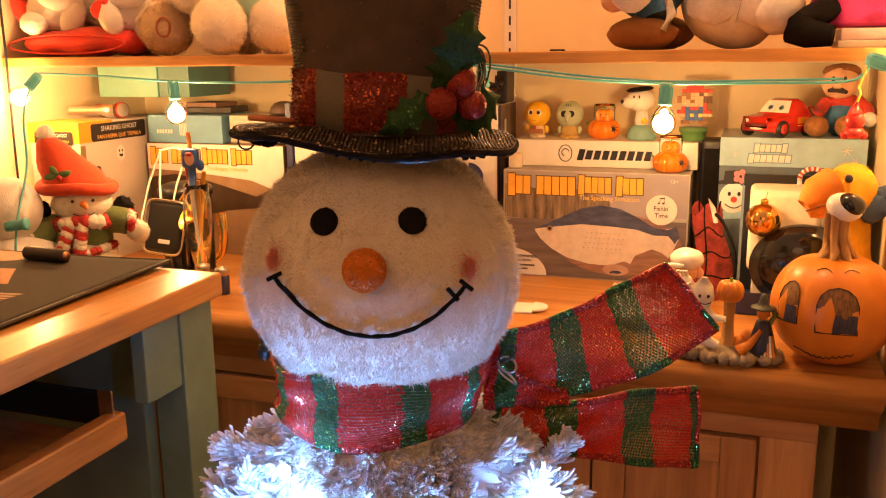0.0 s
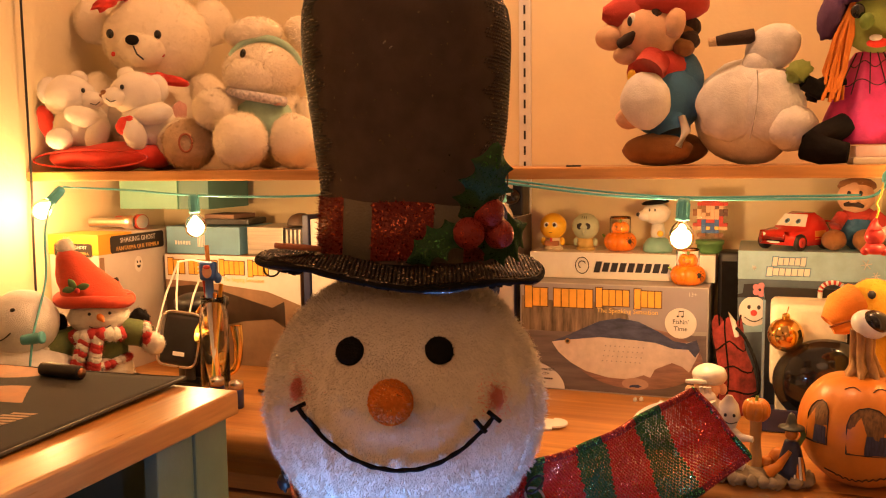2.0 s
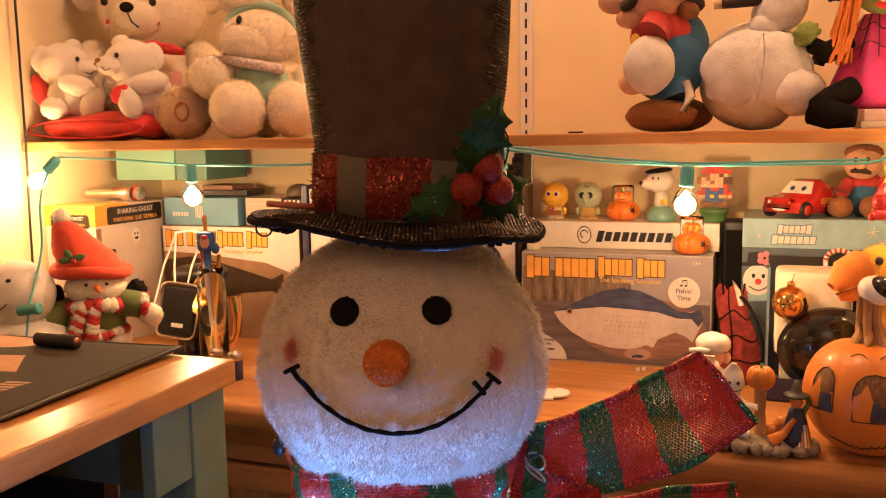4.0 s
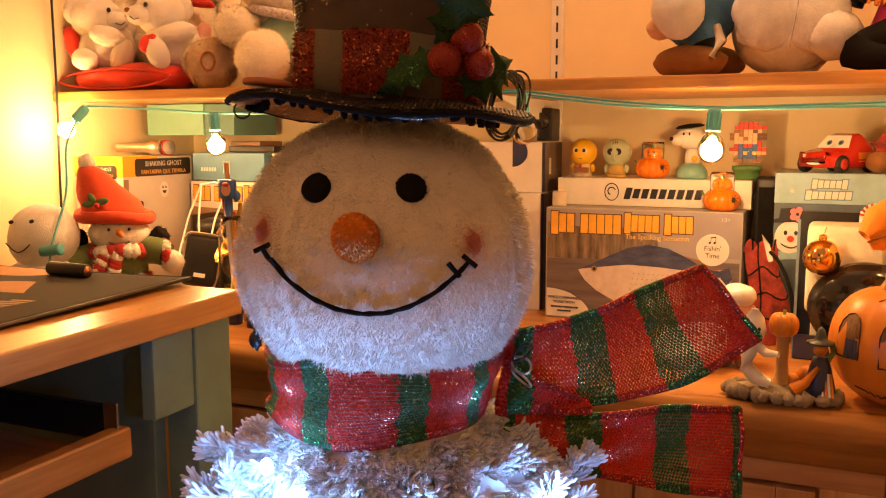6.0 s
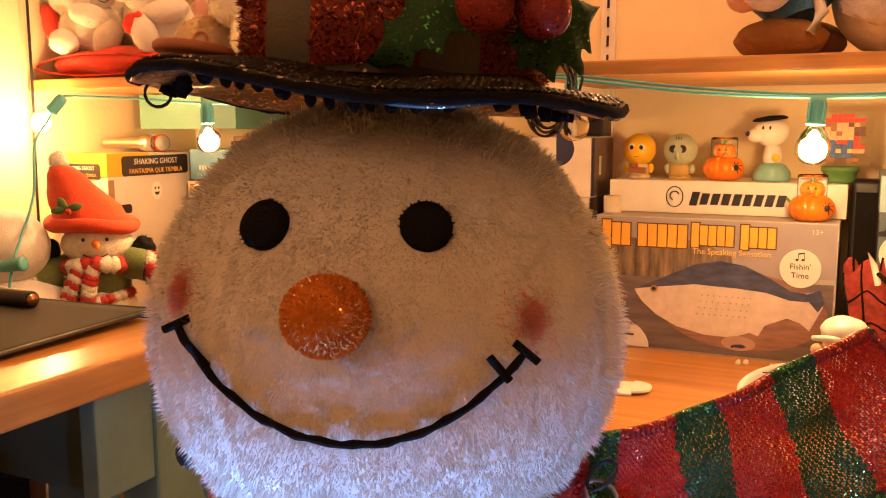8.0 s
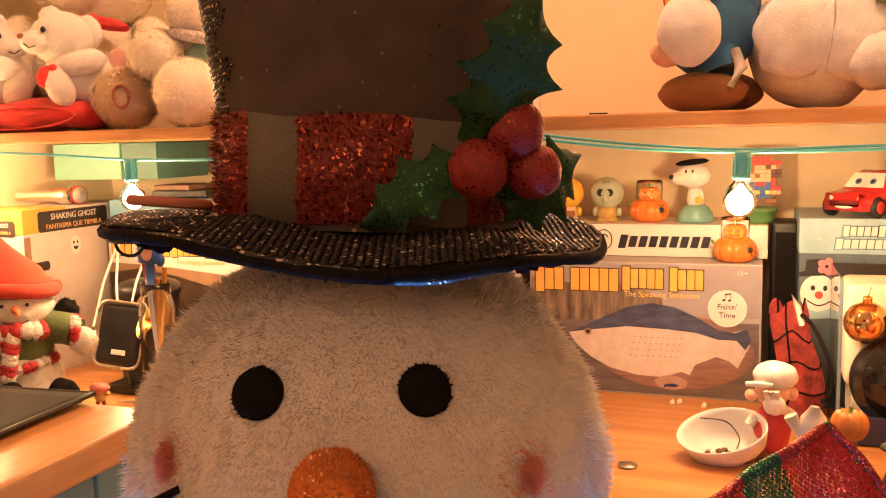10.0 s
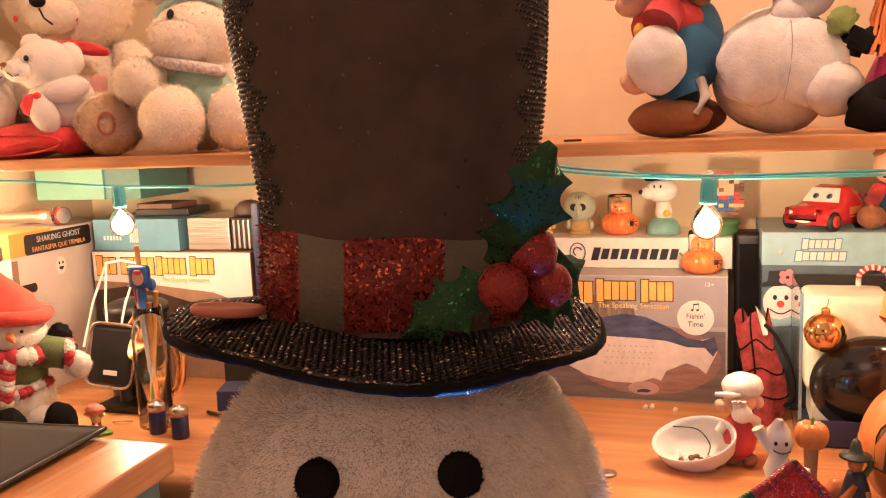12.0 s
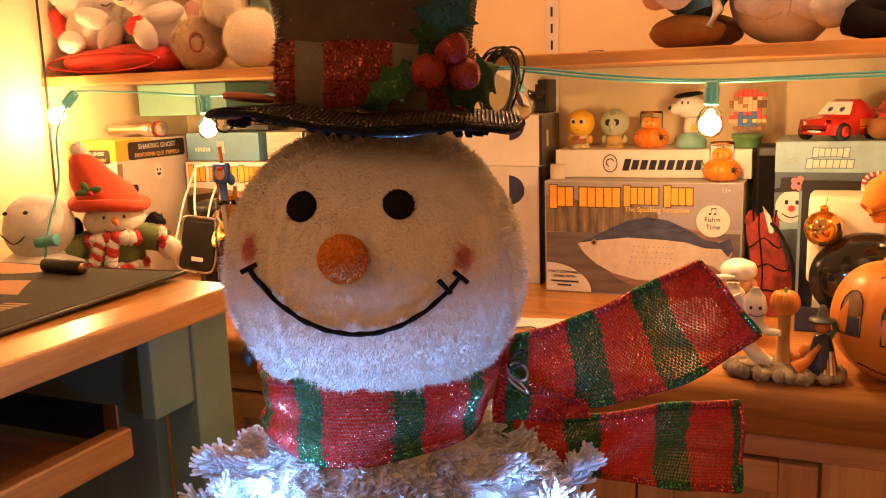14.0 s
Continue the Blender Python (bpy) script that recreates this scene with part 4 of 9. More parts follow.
def ribbon(name, top, bot, bands, label, pitch=0.0024, hem=0.0040, slant=1):
    """An open knitted net between two edge curves, hemmed; bands give its colour along the length."""
    def is_green(f):
        return any(a <= f <= c for a, c in bands)

    def edges(f):
        k = min(max(f, 0), 1) * (len(top) - 1)
        a = min(int(k), len(top) - 2)
        return Vector(top[a]).lerp(Vector(top[a + 1]), k - a), Vector(bot[a]).lerp(Vector(bot[a + 1]), k - a)

    length = sum((Vector(top[i + 1]) - Vector(top[i])).length for i in range(len(top) - 1))
    width = sum((Vector(t) - Vector(u)).length for t, u in zip(top, bot)) / len(top)
    n, rows = int(length / pitch), max(3, int(width / (pitch * 0.82)))

    def point(f, g):
        t, u = edges(f)
        t2, u2 = edges(f + 0.02)
        t1, u1 = edges(f - 0.02)
        d = (t2 - t1).cross(u - t)
        d = d.normalized() if d.length > 1e-9 else Vector((0, -1, 0))
        return t.lerp(u, g) + d * (0.003 * math.sin(4 * g + 8 * f) + 0.002 * math.sin(9 * g + 21 * f)), d

    b = Build()
    vs, fs = {True: [], False: []}, {True: [], False: []}
    for i in range(n + 1):
        for j in range(rows + 1):
            f, g = (i + 0.5 * (j % 2)) / (n + 0.5), j / rows
            p, d = point(f, g)
            q, _ = point(f + slant * 0.55 / n, g + 0.9 / rows)
            along = (q - p) if (q - p).length > 1e-6 else Vector((1, 0, 0))
            green = is_green(f + random.gauss(0, 0.002))
            loop(vs[green], fs[green], p + d * random.gauss(0, 0.0003), along, d, pitch * 0.84, pitch * 0.66, pitch * 0.38)
    for j in range(rows + 1):
        for i in range(n):
            p, d = point(i / n, j / rows)
            q, _ = point((i + 1) / n, j / rows)
            green = is_green((i + 0.5) / n)
            loop(vs[green], fs[green], (p + q) * 0.5 + d * 0.0006, q - p, d, pitch * 0.66, pitch * 0.24, pitch * 0.12)
    for green, m in ((True, M["scarf_green"]), (False, M["scarf_red"])):
        if fs[green]:
            b.raw(vs[green], fs[green], m, False)

    def edge_m(f):
        return M["scarf_green_edge"] if is_green(f) else M["scarf_red_edge"]

    if name == "scarf_tail":
        last = [point(1.0, k / 24)[0] for k in range(25)]
        for m_, lo, hi in ((M["scarf_red_edge"], 0, 17), (M["scarf_green_edge"], 17, 24)):
            fringe(b, last[lo:hi + 1], lambda f: m_, 420, 0.8)
            b.tube(last[lo:hi + 1], hem * 0.62, m_, 6)
    for g in (0.0, 1.0):
        pts = [point(i / n, g)[0] for i in range(n + 1)]
        for off in (0.0, 0.9 * hem):
            run = [p.lerp(point(i / n, 0.5)[0], off / max(0.02, width)) if off else p for i, p in enumerate(pts)]
            fringe(b, run, edge_m, n * 26, 0.75)
            for i in range(n):
                b.tube([run[i], run[i + 1]], hem * 0.62, edge_m((i + 0.5) / n), 6)
    return b.make(name, scarf, label)


def curve(pts, n=13):
    """A smooth run through control points."""
    pts = [Vector(p) for p in pts]
    out = []
    for i in range(n):
        k = i / (n - 1) * (len(pts) - 1)
        a = min(int(k), len(pts) - 2)
        t = k - a
        p0, p1, p2, p3 = pts[max(a - 1, 0)], pts[a], pts[a + 1], pts[min(a + 2, len(pts) - 1)]
        out.append(0.5 * ((2 * p1) + (p2 - p0) * t + (2 * p0 - 5 * p1 + 4 * p2 - p3) * t * t + (3 * p1 - p0 - 3 * p2 + p3) * t ** 3))
    return out


H = HEAD_Z
nt_, nb_ = [], []
for i in range(49):
    t = radians(180 + 360 * i / 48 - 5)
    r1, r2 = 0.090, 0.084
    side = abs(math.cos(t))
    nt_.append((r1 * math.cos(t) - 0.004, r1 * math.sin(t) * 0.97, H - 0.067 - 0.006 * math.cos(2 * t) + 0.004 * math.sin(3 * t)))
    nb_.append((r2 * math.cos(t) - 0.004, r2 * math.sin(t) * 0.97, H - 0.124 + 0.012 * side ** 2 + 0.003 * math.sin(4 * t)))
ribbon("neck_wrap", nt_, nb_, [(0.062, 0.095), (0.163, 0.203), (0.292, 0.332), (0.400, 0.432), (0.56, 0.6), (0.7, 0.74), (0.84, 0.88)], "striped glitter net scarf wrapped round the neck", 0.0023)
TAIL1 = (curve([(0.096, -0.004, H - 0.062), (0.150, 0.012, H - 0.052), (0.205, 0.034, H - 0.034), (0.263, 0.054, H - 0.016)]),
       curve([(0.085, -0.002, H - 0.118), (0.160, 0.008, H - 0.121), (0.238, 0.024, H - 0.110), (0.305, 0.039, H - 0.076)]))
ribbon("scarf_tail", *TAIL1,
       [(0.05, 0.14), (0.30, 0.44), (0.62, 0.76), (0.985, 1.0)], "upper scarf tail of open glitter net, lifted sideways")
TOP1, BOT1 = TAIL1
ribbon("scarf_fold", [TOP1[i].lerp(BOT1[i], 0.30 + 0.16 * i) + Vector((0.001, -0.005, -0.002)) for i in range(5)], [BOT1[i] + Vector((0.0, -0.005, -0.004)) for i in range(5)], [(0.12, 0.42)], "turned-under fold of the scarf tail", 0.0024)
ribbon("scarf_tail", curve([(0.086, -0.002, H - 0.118), (0.150, 0.016, H - 0.134), (0.230, 0.040, H - 0.134), (0.303, 0.061, H - 0.143)]),
       curve([(0.090, -0.004, H - 0.136), (0.150, 0.012, H - 0.176), (0.230, 0.034, H - 0.203), (0.296, 0.049, H - 0.216)]),
       [(0.0, 0.10), (0.30, 0.43), (0.63, 0.76), (0.95, 1.0)], "lower scarf tail of open glitter net, hanging straight out", 0.0024, slant=-1)
# pale neck seen through the net
Build().lathe([(0.070, H - 0.150), (0.078, H - 0.120), (0.079, H - 0.095), (0.076, H - 0.070), (0.066, H - 0.060)], M["face"], 48, cap=False).make("neck_form", snow, "white cloth neck inside the scarf")
kb = Build()
for k in range(3):
    kb.tube([(0.104 + 0.007 * math.cos(a + k), -0.012 + 0.006 * math.sin(a), H - 0.074 - 0.010 * k + 0.006 * math.sin(a + 1)) for a in [i * 0.5 for i in range(14)]], 0.0011, M["metal"] if k else M["dark"], 6)
kb.make("wire_tie", snow, "twisted grey wire tie holding the scarf")
kb = Build()
kb.ball((-0.098, -0.018, H - 0.062), (0.005, 0.005, 0.007), M["dark"], lump=0.4, seg=12, ring=8)
kb.tube([(-0.098, -0.018, H - 0.058), (-0.1, -0.018, H - 0.045), (-0.095, -0.016, H - 0.035)], 0.0015, M["dark"], 6)
kb.make("cable_knot", snow, "small black cable knot")

# body: white tinsel twigs over a wire form, tapering out to the floor
body = Build()
bp_ = [(0.060, H - 0.118), (0.105, H - 0.150), (0.142, H - 0.20), (0.165, H - 0.27), (0.175, H - 0.36), (0.17, H - 0.46), (0.185, H - 0.56), (0.20, H - 0.68), (0.195, H - 0.80), (0.16, H - 0.92), (0.10, 0.004)]
body.lathe(bp_, M["tinsel"], 48)
body.make("body_form", snow, "white cloth body form under the tinsel")


def needle(b, p, d, ln, r):
    """A flocked needle: a lumpy blunt rod, a little bent."""
    bend = Vector((random.gauss(0, 1), random.gauss(0, 1), random.gauss(0, 1))) * ln * 0.10
    pts = [p, p + d * ln * 0.4 + bend, p + d * ln * 0.8 + bend * 1.3, p + d * ln + bend]
    b.tube(pts, [r * 0.8, r * random.uniform(0.8, 1.2), r * random.uniform(1.0, 1.5), r * random.uniform(0.5, 0.9)], M["flock"], 5)


def sprig(b, base, axis, ln, count, size):
    """A flocked twig: a stem with needles fanning out towards its tip."""
    b.tube([base, base + axis * ln], [0.0016, 0.0012], M["flock"], 5)
    for k in range(count):
        g = random.uniform(0.15, 1.0) ** 0.8
        side = Vector((random.gauss(0, 1), random.gauss(0, 1), random.gauss(0, 1)))
        side = (side - axis * side.dot(axis)).normalized()
        d = (axis * random.uniform(0.6, 1.4) + side * random.uniform(0.25, 0.85)).normalized()
        needle(b, base + axis * ln * g, d, size * random.uniform(0.6, 1.2), random.uniform(0.0008, 0.0015))


def twigs(count, lo, hi, ln, name, label, needles=26, size=0.013, rise=(-0.35, 0.25)):
    """Flocked twigs all round the body between two rings of its outline."""
    b = Build()
    for k in range(count):
        f = lo + (hi - lo) * random.random()
        i = min(int(f), len(bp_) - 2)
        r = bp_[i][0] * (1 - (f - i)) + bp_[i + 1][0] * (f - i) - 0.006
        z = bp_[i][1] * (1 - (f - i)) + bp_[i + 1][1] * (f - i)
        t = random.uniform(0, 2 * math.pi)
        d = (Vector((math.cos(t), math.sin(t), random.uniform(*rise))) + Vector((random.gauss(0, 0.3), random.gauss(0, 0.3), random.gauss(0, 0.2)))).normalized()
        sprig(b, Vector((r * math.cos(t), r * math.sin(t), z)), d, ln * random.uniform(0.6, 1.1), needles, size)
    return b.make(name, snow, label)


tagged(twigs(820, 0.75, 2.6, 0.017, "tinsel_collar", "frosted white tinsel twigs", 30, 0.012), kind="stuff")
tagged(twigs(420, 0.22, 0.85, 0.010, "tinsel_ruff", "frosted white tinsel twigs", 24, 0.010, (-0.7, 0.0)), kind="stuff")
tagged(twigs(330, 3.0, 9.6, 0.034, "tinsel_skirt", "frosted white tinsel twigs", 14, 0.02), kind="stuff")


def spray(x, y, z, n=3, ln=0.030):
    """A fan of flocked twigs standing out from the collar."""
    b = Build()
    out = Vector((x, y, 0)).normalized()
    for k in range(n):
        d = (out * random.uniform(0.3, 0.9) + Vector((random.gauss(0, 0.35), random.gauss(0, 0.3), random.uniform(0.05, 0.75)))).normalized()
        sprig(b, Vector((x, y, z)), d, ln * random.uniform(0.7, 1.1), 52, 0.014)
    return b.make("tinsel_spray", snow, "fan of frosted white twigs")


for a, rr, zz in ((-168, 0.112, -0.160), (-150, 0.122, -0.172), (-185, 0.115, -0.162), (-160, 0.125, -0.185), (-20, 0.138, -0.190), (-5, 0.140, -0.182), (-40, 0.135, -0.188), (-28, 0.128, -0.178), (15, 0.13, -0.175), (-130, 0.12, -0.192), (-60, 0.120, -0.202), (-90, 0.118, -0.204), (-110, 0.118, -0.202), (-75, 0.118, -0.204)):
    spray(rr * math.cos(radians(a)), rr * math.sin(radians(a)), H + zz)
LEDS = ((0.025, -0.128, H - 0.178), (-0.055, -0.126, H - 0.180), (0.092, -0.112, H - 0.186), (-0.078, -0.092, H - 0.133), (0.116, -0.082, H - 0.168), (-0.098, -0.110, H - 0.160), (-0.02, -0.125, H - 0.176), (0.06, -0.125, H - 0.19), (-0.125, 0.05, H - 0.17), (0.12, 0.06, H - 0.18))
for p in LEDS:
    Build().ball(p, (0.0045, 0.0045, 0.006), M["led"], seg=12, ring=8).make("led_bulb", snow, "small cold white LED bulb")
    q = SNOW @ (Vector(p) + Vector((p[0], p[1], 0)).normalized() * 0.010 + Vector((0, 0, 0.004)))
    point_lamp(q, LED_WATTS, LED_BLUE, 0.006)

# ---- things on the counter, right-hand stretch ----
def carton(name, lo, hi, m, label, category="box", bevel=0.0012, at=None):
    """A cardboard box with flaps that show as a fine seam on top; an empty at its base holds it."""
    cx, cy = (lo[0] + hi[0]) / 2, lo[1]
    h = holder(name, (cx, cy, lo[2]), label, category)
    w, d, t = (hi[0] - lo[0]) / 2, hi[1] - lo[1], hi[2] - lo[2]
    Build().box((-w, 0, 0), (w, d, t), m, bevel).make("carton", h)
    Build().box((-w + 0.004, d * 0.49, t), (w - 0.004, d * 0.51, t + 0.0004), colour("seam_tape", (0.5, 0.46, 0.4), 0.4), 0).make("flap_seam", h)
    return h, w, d, t


def bars(parent, name, x0, z0, count, w, gap, hgt, m, back=None, skew=0.0, y=-0.0008, label="", tall=(), breaks=()):
    """Lettering that is left unreadable: a row of plain bars."""
    b = Build()
    x = x0
    for k in range(count):
        if k in breaks:
            x += w * 0.8
        h = hgt * (1.22 if k in tall else 1.0)
        z = z0 - (h - hgt) * 0.5
        for m2, g, yy in ((back, 0.0017, y), (m, 0.0, y - 0.0008)):
            if m2:
                b.plate([(x - g + skew * 0, z - g), (x + w + g, z - g), (x + w + g + skew * h, z + h + g), (x - g + skew * h, z + h + g)], 0.0007, m2, Matrix.Translation((0, yy, 0)))
        x += w + gap
    return b.make(name, parent, label)


title_y = colour("title_yellow", (0.86, 0.45, 0.06), 0.45)
title_b = colour("title_outline", (0.10, 0.045, 0.02), 0.5)
ink = colour("black_ink", (0.015, 0.015, 0.018), 0.5)
label_white = colour("label_white", (0.72, 0.70, 0.68), 0.45, vary=0.05)

# fish novelty box
FB = 1.605
fish_box, w, d, t = carton("novelty_box", (-0.437, FB, COUNTER), (-0.094, WALL_Y - 0.006, 0.937), M["grey_card"], "grey printed cardboard box with a picture of a big fish")
forest = mat("forest_print", (0.19, 0.145, 0.095), 0.4, vary=0.75, scale=40, bump=0, stretch=(2.2, 1, 0.35))
water = mat("lake_print", (0.15, 0.125, 0.125), 0.4, vary=0.4, scale=22, bump=0, stretch=(0.3, 1, 2.5))
sky_p = mat("pale_sky_print", (0.34, 0.31, 0.34), 0.4, vary=0.10, scale=9, bump=0)
Build().plate([(-w + 0.002, 0.115), (w - 0.002, 0.125), (w - 0.002, t - 0.002), (-w + 0.002, t - 0.002)], 0.0004, sky_p, Matrix.Translation((0, -0.0005, 0))).make("sky_print", fish_box)
Build().plate([(-w + 0.003, 0.112), (0.04, 0.112), (0.03, 0.150), (-0.02, 0.172), (-0.09, 0.168), (-w + 0.003, 0.178)], 0.0004, forest, Matrix.Translation((0, -0.001, 0))).make("forest_print", fish_box)
Build().plate([(-w + 0.003, 0.003), (w - 0.003, 0.003), (w - 0.003, 0.118), (-w + 0.003, 0.111)], 0.0004, water, Matrix.Translation((0, -0.001, 0))).make("lake_print", fish_box)
plaque = mat("plaque_print", (0.26, 0.15, 0.12), 0.4, vary=0.35, scale=50, bump=0, stretch=(0.4, 1, 3))
Build().plate(arc(40, 0, 360, 0.116, 0.047, 0.070, 0.058)[:-1], 0.0004, plaque, Matrix.Translation((0, -0.0016, 0))).make("plaque_print", fish_box)
fish_lo = mat("fish_belly_print", (0.62, 0.55, 0.52), 0.35, vary=0.12, scale=60, bump=0)
fish_hi = mat("fish_back_print", (0.065, 0.08, 0.15), 0.35, vary=0.45, scale=70, bump=0, stretch=(0.5, 1, 1.5))
belly = [(-0.110, 0.092), (-0.098, 0.074), (-0.075, 0.055), (-0.045, 0.040), (-0.005, 0.031), (0.035, 0.030), (0.060, 0.040), (0.072, 0.036), (0.080, 0.052), (0.110, 0.066), (0.128, 0.060), (0.140, 0.050), (0.156, 0.085), (0.148, 0.108), (0.120, 0.100), (0.085, 0.112), (0.04, 0.116), (-0.02, 0.114), (-0.07, 0.103)]
Build().plate(belly, 0.0004, fish_lo, Matrix.Translation((0, -0.0022, 0))).make("fish_print", fish_box)
back = [(-0.110, 0.093), (-0.085, 0.104), (-0.055, 0.119), (-0.02, 0.136), (0.015, 0.143), (0.05, 0.138), (0.085, 0.122), (0.112, 0.106), (0.135, 0.103), (0.152, 0.110), (0.158, 0.092), (0.15, 0.078), (0.138, 0.092), (0.112, 0.092), (0.08, 0.101), (0.04, 0.104), (-0.02, 0.106), (-0.07, 0.099)]
Build().plate(back, 0.0004, fish_hi, Matrix.Translation((0, -0.0027, 0))).make("fish_back_print", fish_box)
eb = Build()
eb.plate(arc(14, 0, 360, 0.0055, -0.080, 0.095)[:-1], 0.0004, colour("eye_amber", (0.4, 0.25, 0.1)), Matrix.Translation((0, -0.0032, 0)))
eb.plate(arc(14, 0, 360, 0.003, -0.080, 0.095)[:-1], 0.0004, ink, Matrix.Translation((0, -0.0036, 0)))
eb.make("fish_eye_print", fish_box)
eb = Build()
for r_ in range(4):
    for c_ in range(9):
        eb.plate(arc(6, 0, 360, 0.0013, -0.015 + c_ * 0.0085 + 0.002 * r_, 0.062 + r_ * 0.0095)[:-1], 0.0003, colour("fish_spots", (0.32, 0.30, 0.30)), Matrix.Translation((0, -0.0026, 0)))
tagged(eb.make("scale_print", fish_box), kind="stuff")
bars(fish_box, "title_print", -w + 0.010, t - 0.045, 8, 0.0132, 0.0016, 0.034, title_y, title_b, 0, -0.0014, "yellow lettering bars", (0,), (3,))
bars(fish_box, "title_print", -w + 0.144, t - 0.039, 9, 0.0108, 0.0014, 0.029, title_y, title_b, 0, -0.0014, "yellow lettering bars", (0, 5), (5,))
words("slogan", "The Speaking Sensation", 0.0125, colour("slogan_yellow", (0.9, 0.62, 0.2), 0.45), fish_box, Matrix.Translation((-w + 0.146, -0.0026, t - 0.052)), squash=0.93)
Build().plate(arc(36, 0, 360, 0.0275, 0.124, 0.139)[:-1], 0.0004, label_white, Matrix.Translation((0, -0.0031, 0))).make("round_label", fish_box, "pale round label")
words("label_text", "Fishin'", 0.0115, ink, fish_box, Matrix.Translation((0.124, -0.0036, 0.138)), align="CENTER")
words("label_text", "Time", 0.0115, ink, fish_box, Matrix.Translation((0.124, -0.0036, 0.1255)), align="CENTER")
nb = Build()
for x in (0.119, 0.127):
    nb.plate(arc(12, 0, 360, 0.0022, x, 0.1515, 0.0017)[:-1], 0.0003, ink, Matrix.Translation((0, -0.0038, 0)))
    nb.plate([(x + 0.0014, 0.1515), (x + 0.0022, 0.1515), (x + 0.0022, 0.161), (x + 0.0014, 0.161)], 0.0003, ink, Matrix.Translation((0, -0.0038, 0)))
nb.plate([(0.1204, 0.159), (0.1292, 0.1605), (0.1292, 0.1625), (0.1204, 0.161)], 0.0003, ink, Matrix.Translation((0, -0.0039, 0)))
nb.make("note_print", fish_box)
words("age_mark", "13+", 0.010, label_white, fish_box, Matrix.Translation((0.136, -0.0016, t - 0.016)))
Build().plate([(-w + 0.003, 0.003)] + arc(20, 0, 90, 0.083, -w + 0.003, 0.003, 0.052), 0.0004, label_white, Matrix.Translation((0, -0.0022, 0))).make("corner_label", fish_box, "pale rounded corner label")
words("label_text", "VOICE COMMANDS", 0.0072, ink, fish_box, Matrix.Translation((-w + 0.036, -0.0027, 0.036)), align="CENTER", squash=0.95)
words("label_text", "WORK WITH", 0.0072, ink, fish_box, Matrix.Translation((-w + 0.036, -0.0027, 0.028)), align="CENTER", squash=0.95)
bars(fish_box, "small_print", -w + 0.012, 0.0195, 12, 0.0035, 0.0008, 0.003, ink, None, 0, -0.0024)
bars(fish_box, "small_print", -w + 0.024, 0.0125, 6, 0.0035, 0.0008, 0.003, ink, None, 0, -0.0024)
Build().plate(arc(24, 0, 360, 0.024, 0.045, 0.0225, 0.011)[:-1], 0.0003, colour("tag_tan", (0.45, 0.30, 0.24)), Matrix.Translation((0, -0.0026, 0))).make("tag_print", fish_box)
Build().plate([(0.035, 0.0185), (0.040, 0.0205), (0.05, 0.0215), (0.057, 0.0185), (0.05, 0.0155), (0.040, 0.0165), (0.035, 0.0145)], 0.0003, M["navy"], Matrix.Translation((0, -0.0030, 0))).make("tag_fish_print", fish_box)

# long white box with black lettering bars
long_box, w, d, t = carton("long_box", (-0.434, 1.668, 0.9378), (-0.087, WALL_Y - 0.004, 0.988), M["white_card"], "long white cardboard box with black logo bars lying flat")
lb = Build()
ring = arc(30, 0, 360, 0.0135, -0.071, 0.0255, 0.0165)[:-1]
inner = arc(30, 0, 360, 0.0118, -0.071, 0.0255, 0.0148)[:-1]
n = len(ring)
lb.raw([(x, -0.0008, z) for x, z in ring + inner], [(i, (i + 1) % n, (i + 1) % n + n, i + n) for i in range(n)], ink, False)
lb.tube([(x, -0.001, z) for x, z in arc(10, 20, 250, 0.007, -0.071, 0.027)], 0.001, ink, 5)
lb.make("logo_print", long_box)
bars(long_box, "logo_bar", -0.049, 0.0145, 9, 0.0115, 0.0042, 0.0175, ink, None, 0.25, -0.0006, "slanted black lettering bars", (0,))

# two white boxes with dark sides, stacked
for z0, z1, yy in ((COUNTER, 0.958, 1.655), (0.9585, 1.054, 1.66)):
    h, w, d, t = carton("white_box", (-0.62, yy, z0), (-0.464, 1.795, z1), M["white_card"], "plain white box with a dark blue printed side")
    Build().box((w, 0.001, 0.001), (w + 0.0012, d - 0.001, t - 0.001), mat("dusky_side_print", (0.17, 0.13, 0.11), 0.4, vary=0.5, scale=28, bump=0), 0.0002).make("side_print", h, "dusky printed side panel")
    Build().box((w + 0.0012, 0.001, 0.001), (w + 0.0018, 0.016, t - 0.001), M["navy"], 0.0001).make("spine_print", h, "navy strip along the edge")
    Build().box((w + 0.0012, 0.045, t * 0.35), (w + 0.0016, 0.058, t * 0.68), label_white, 0.0001).make("side_label", h)
    Build().plate(arc(16, -90, 90, 0.03, 0.02, t * 0.8, 0.028), 0.0005, M["navy"], Matrix.Translation((0, -0.0006, 0))).make("front_mark", h)

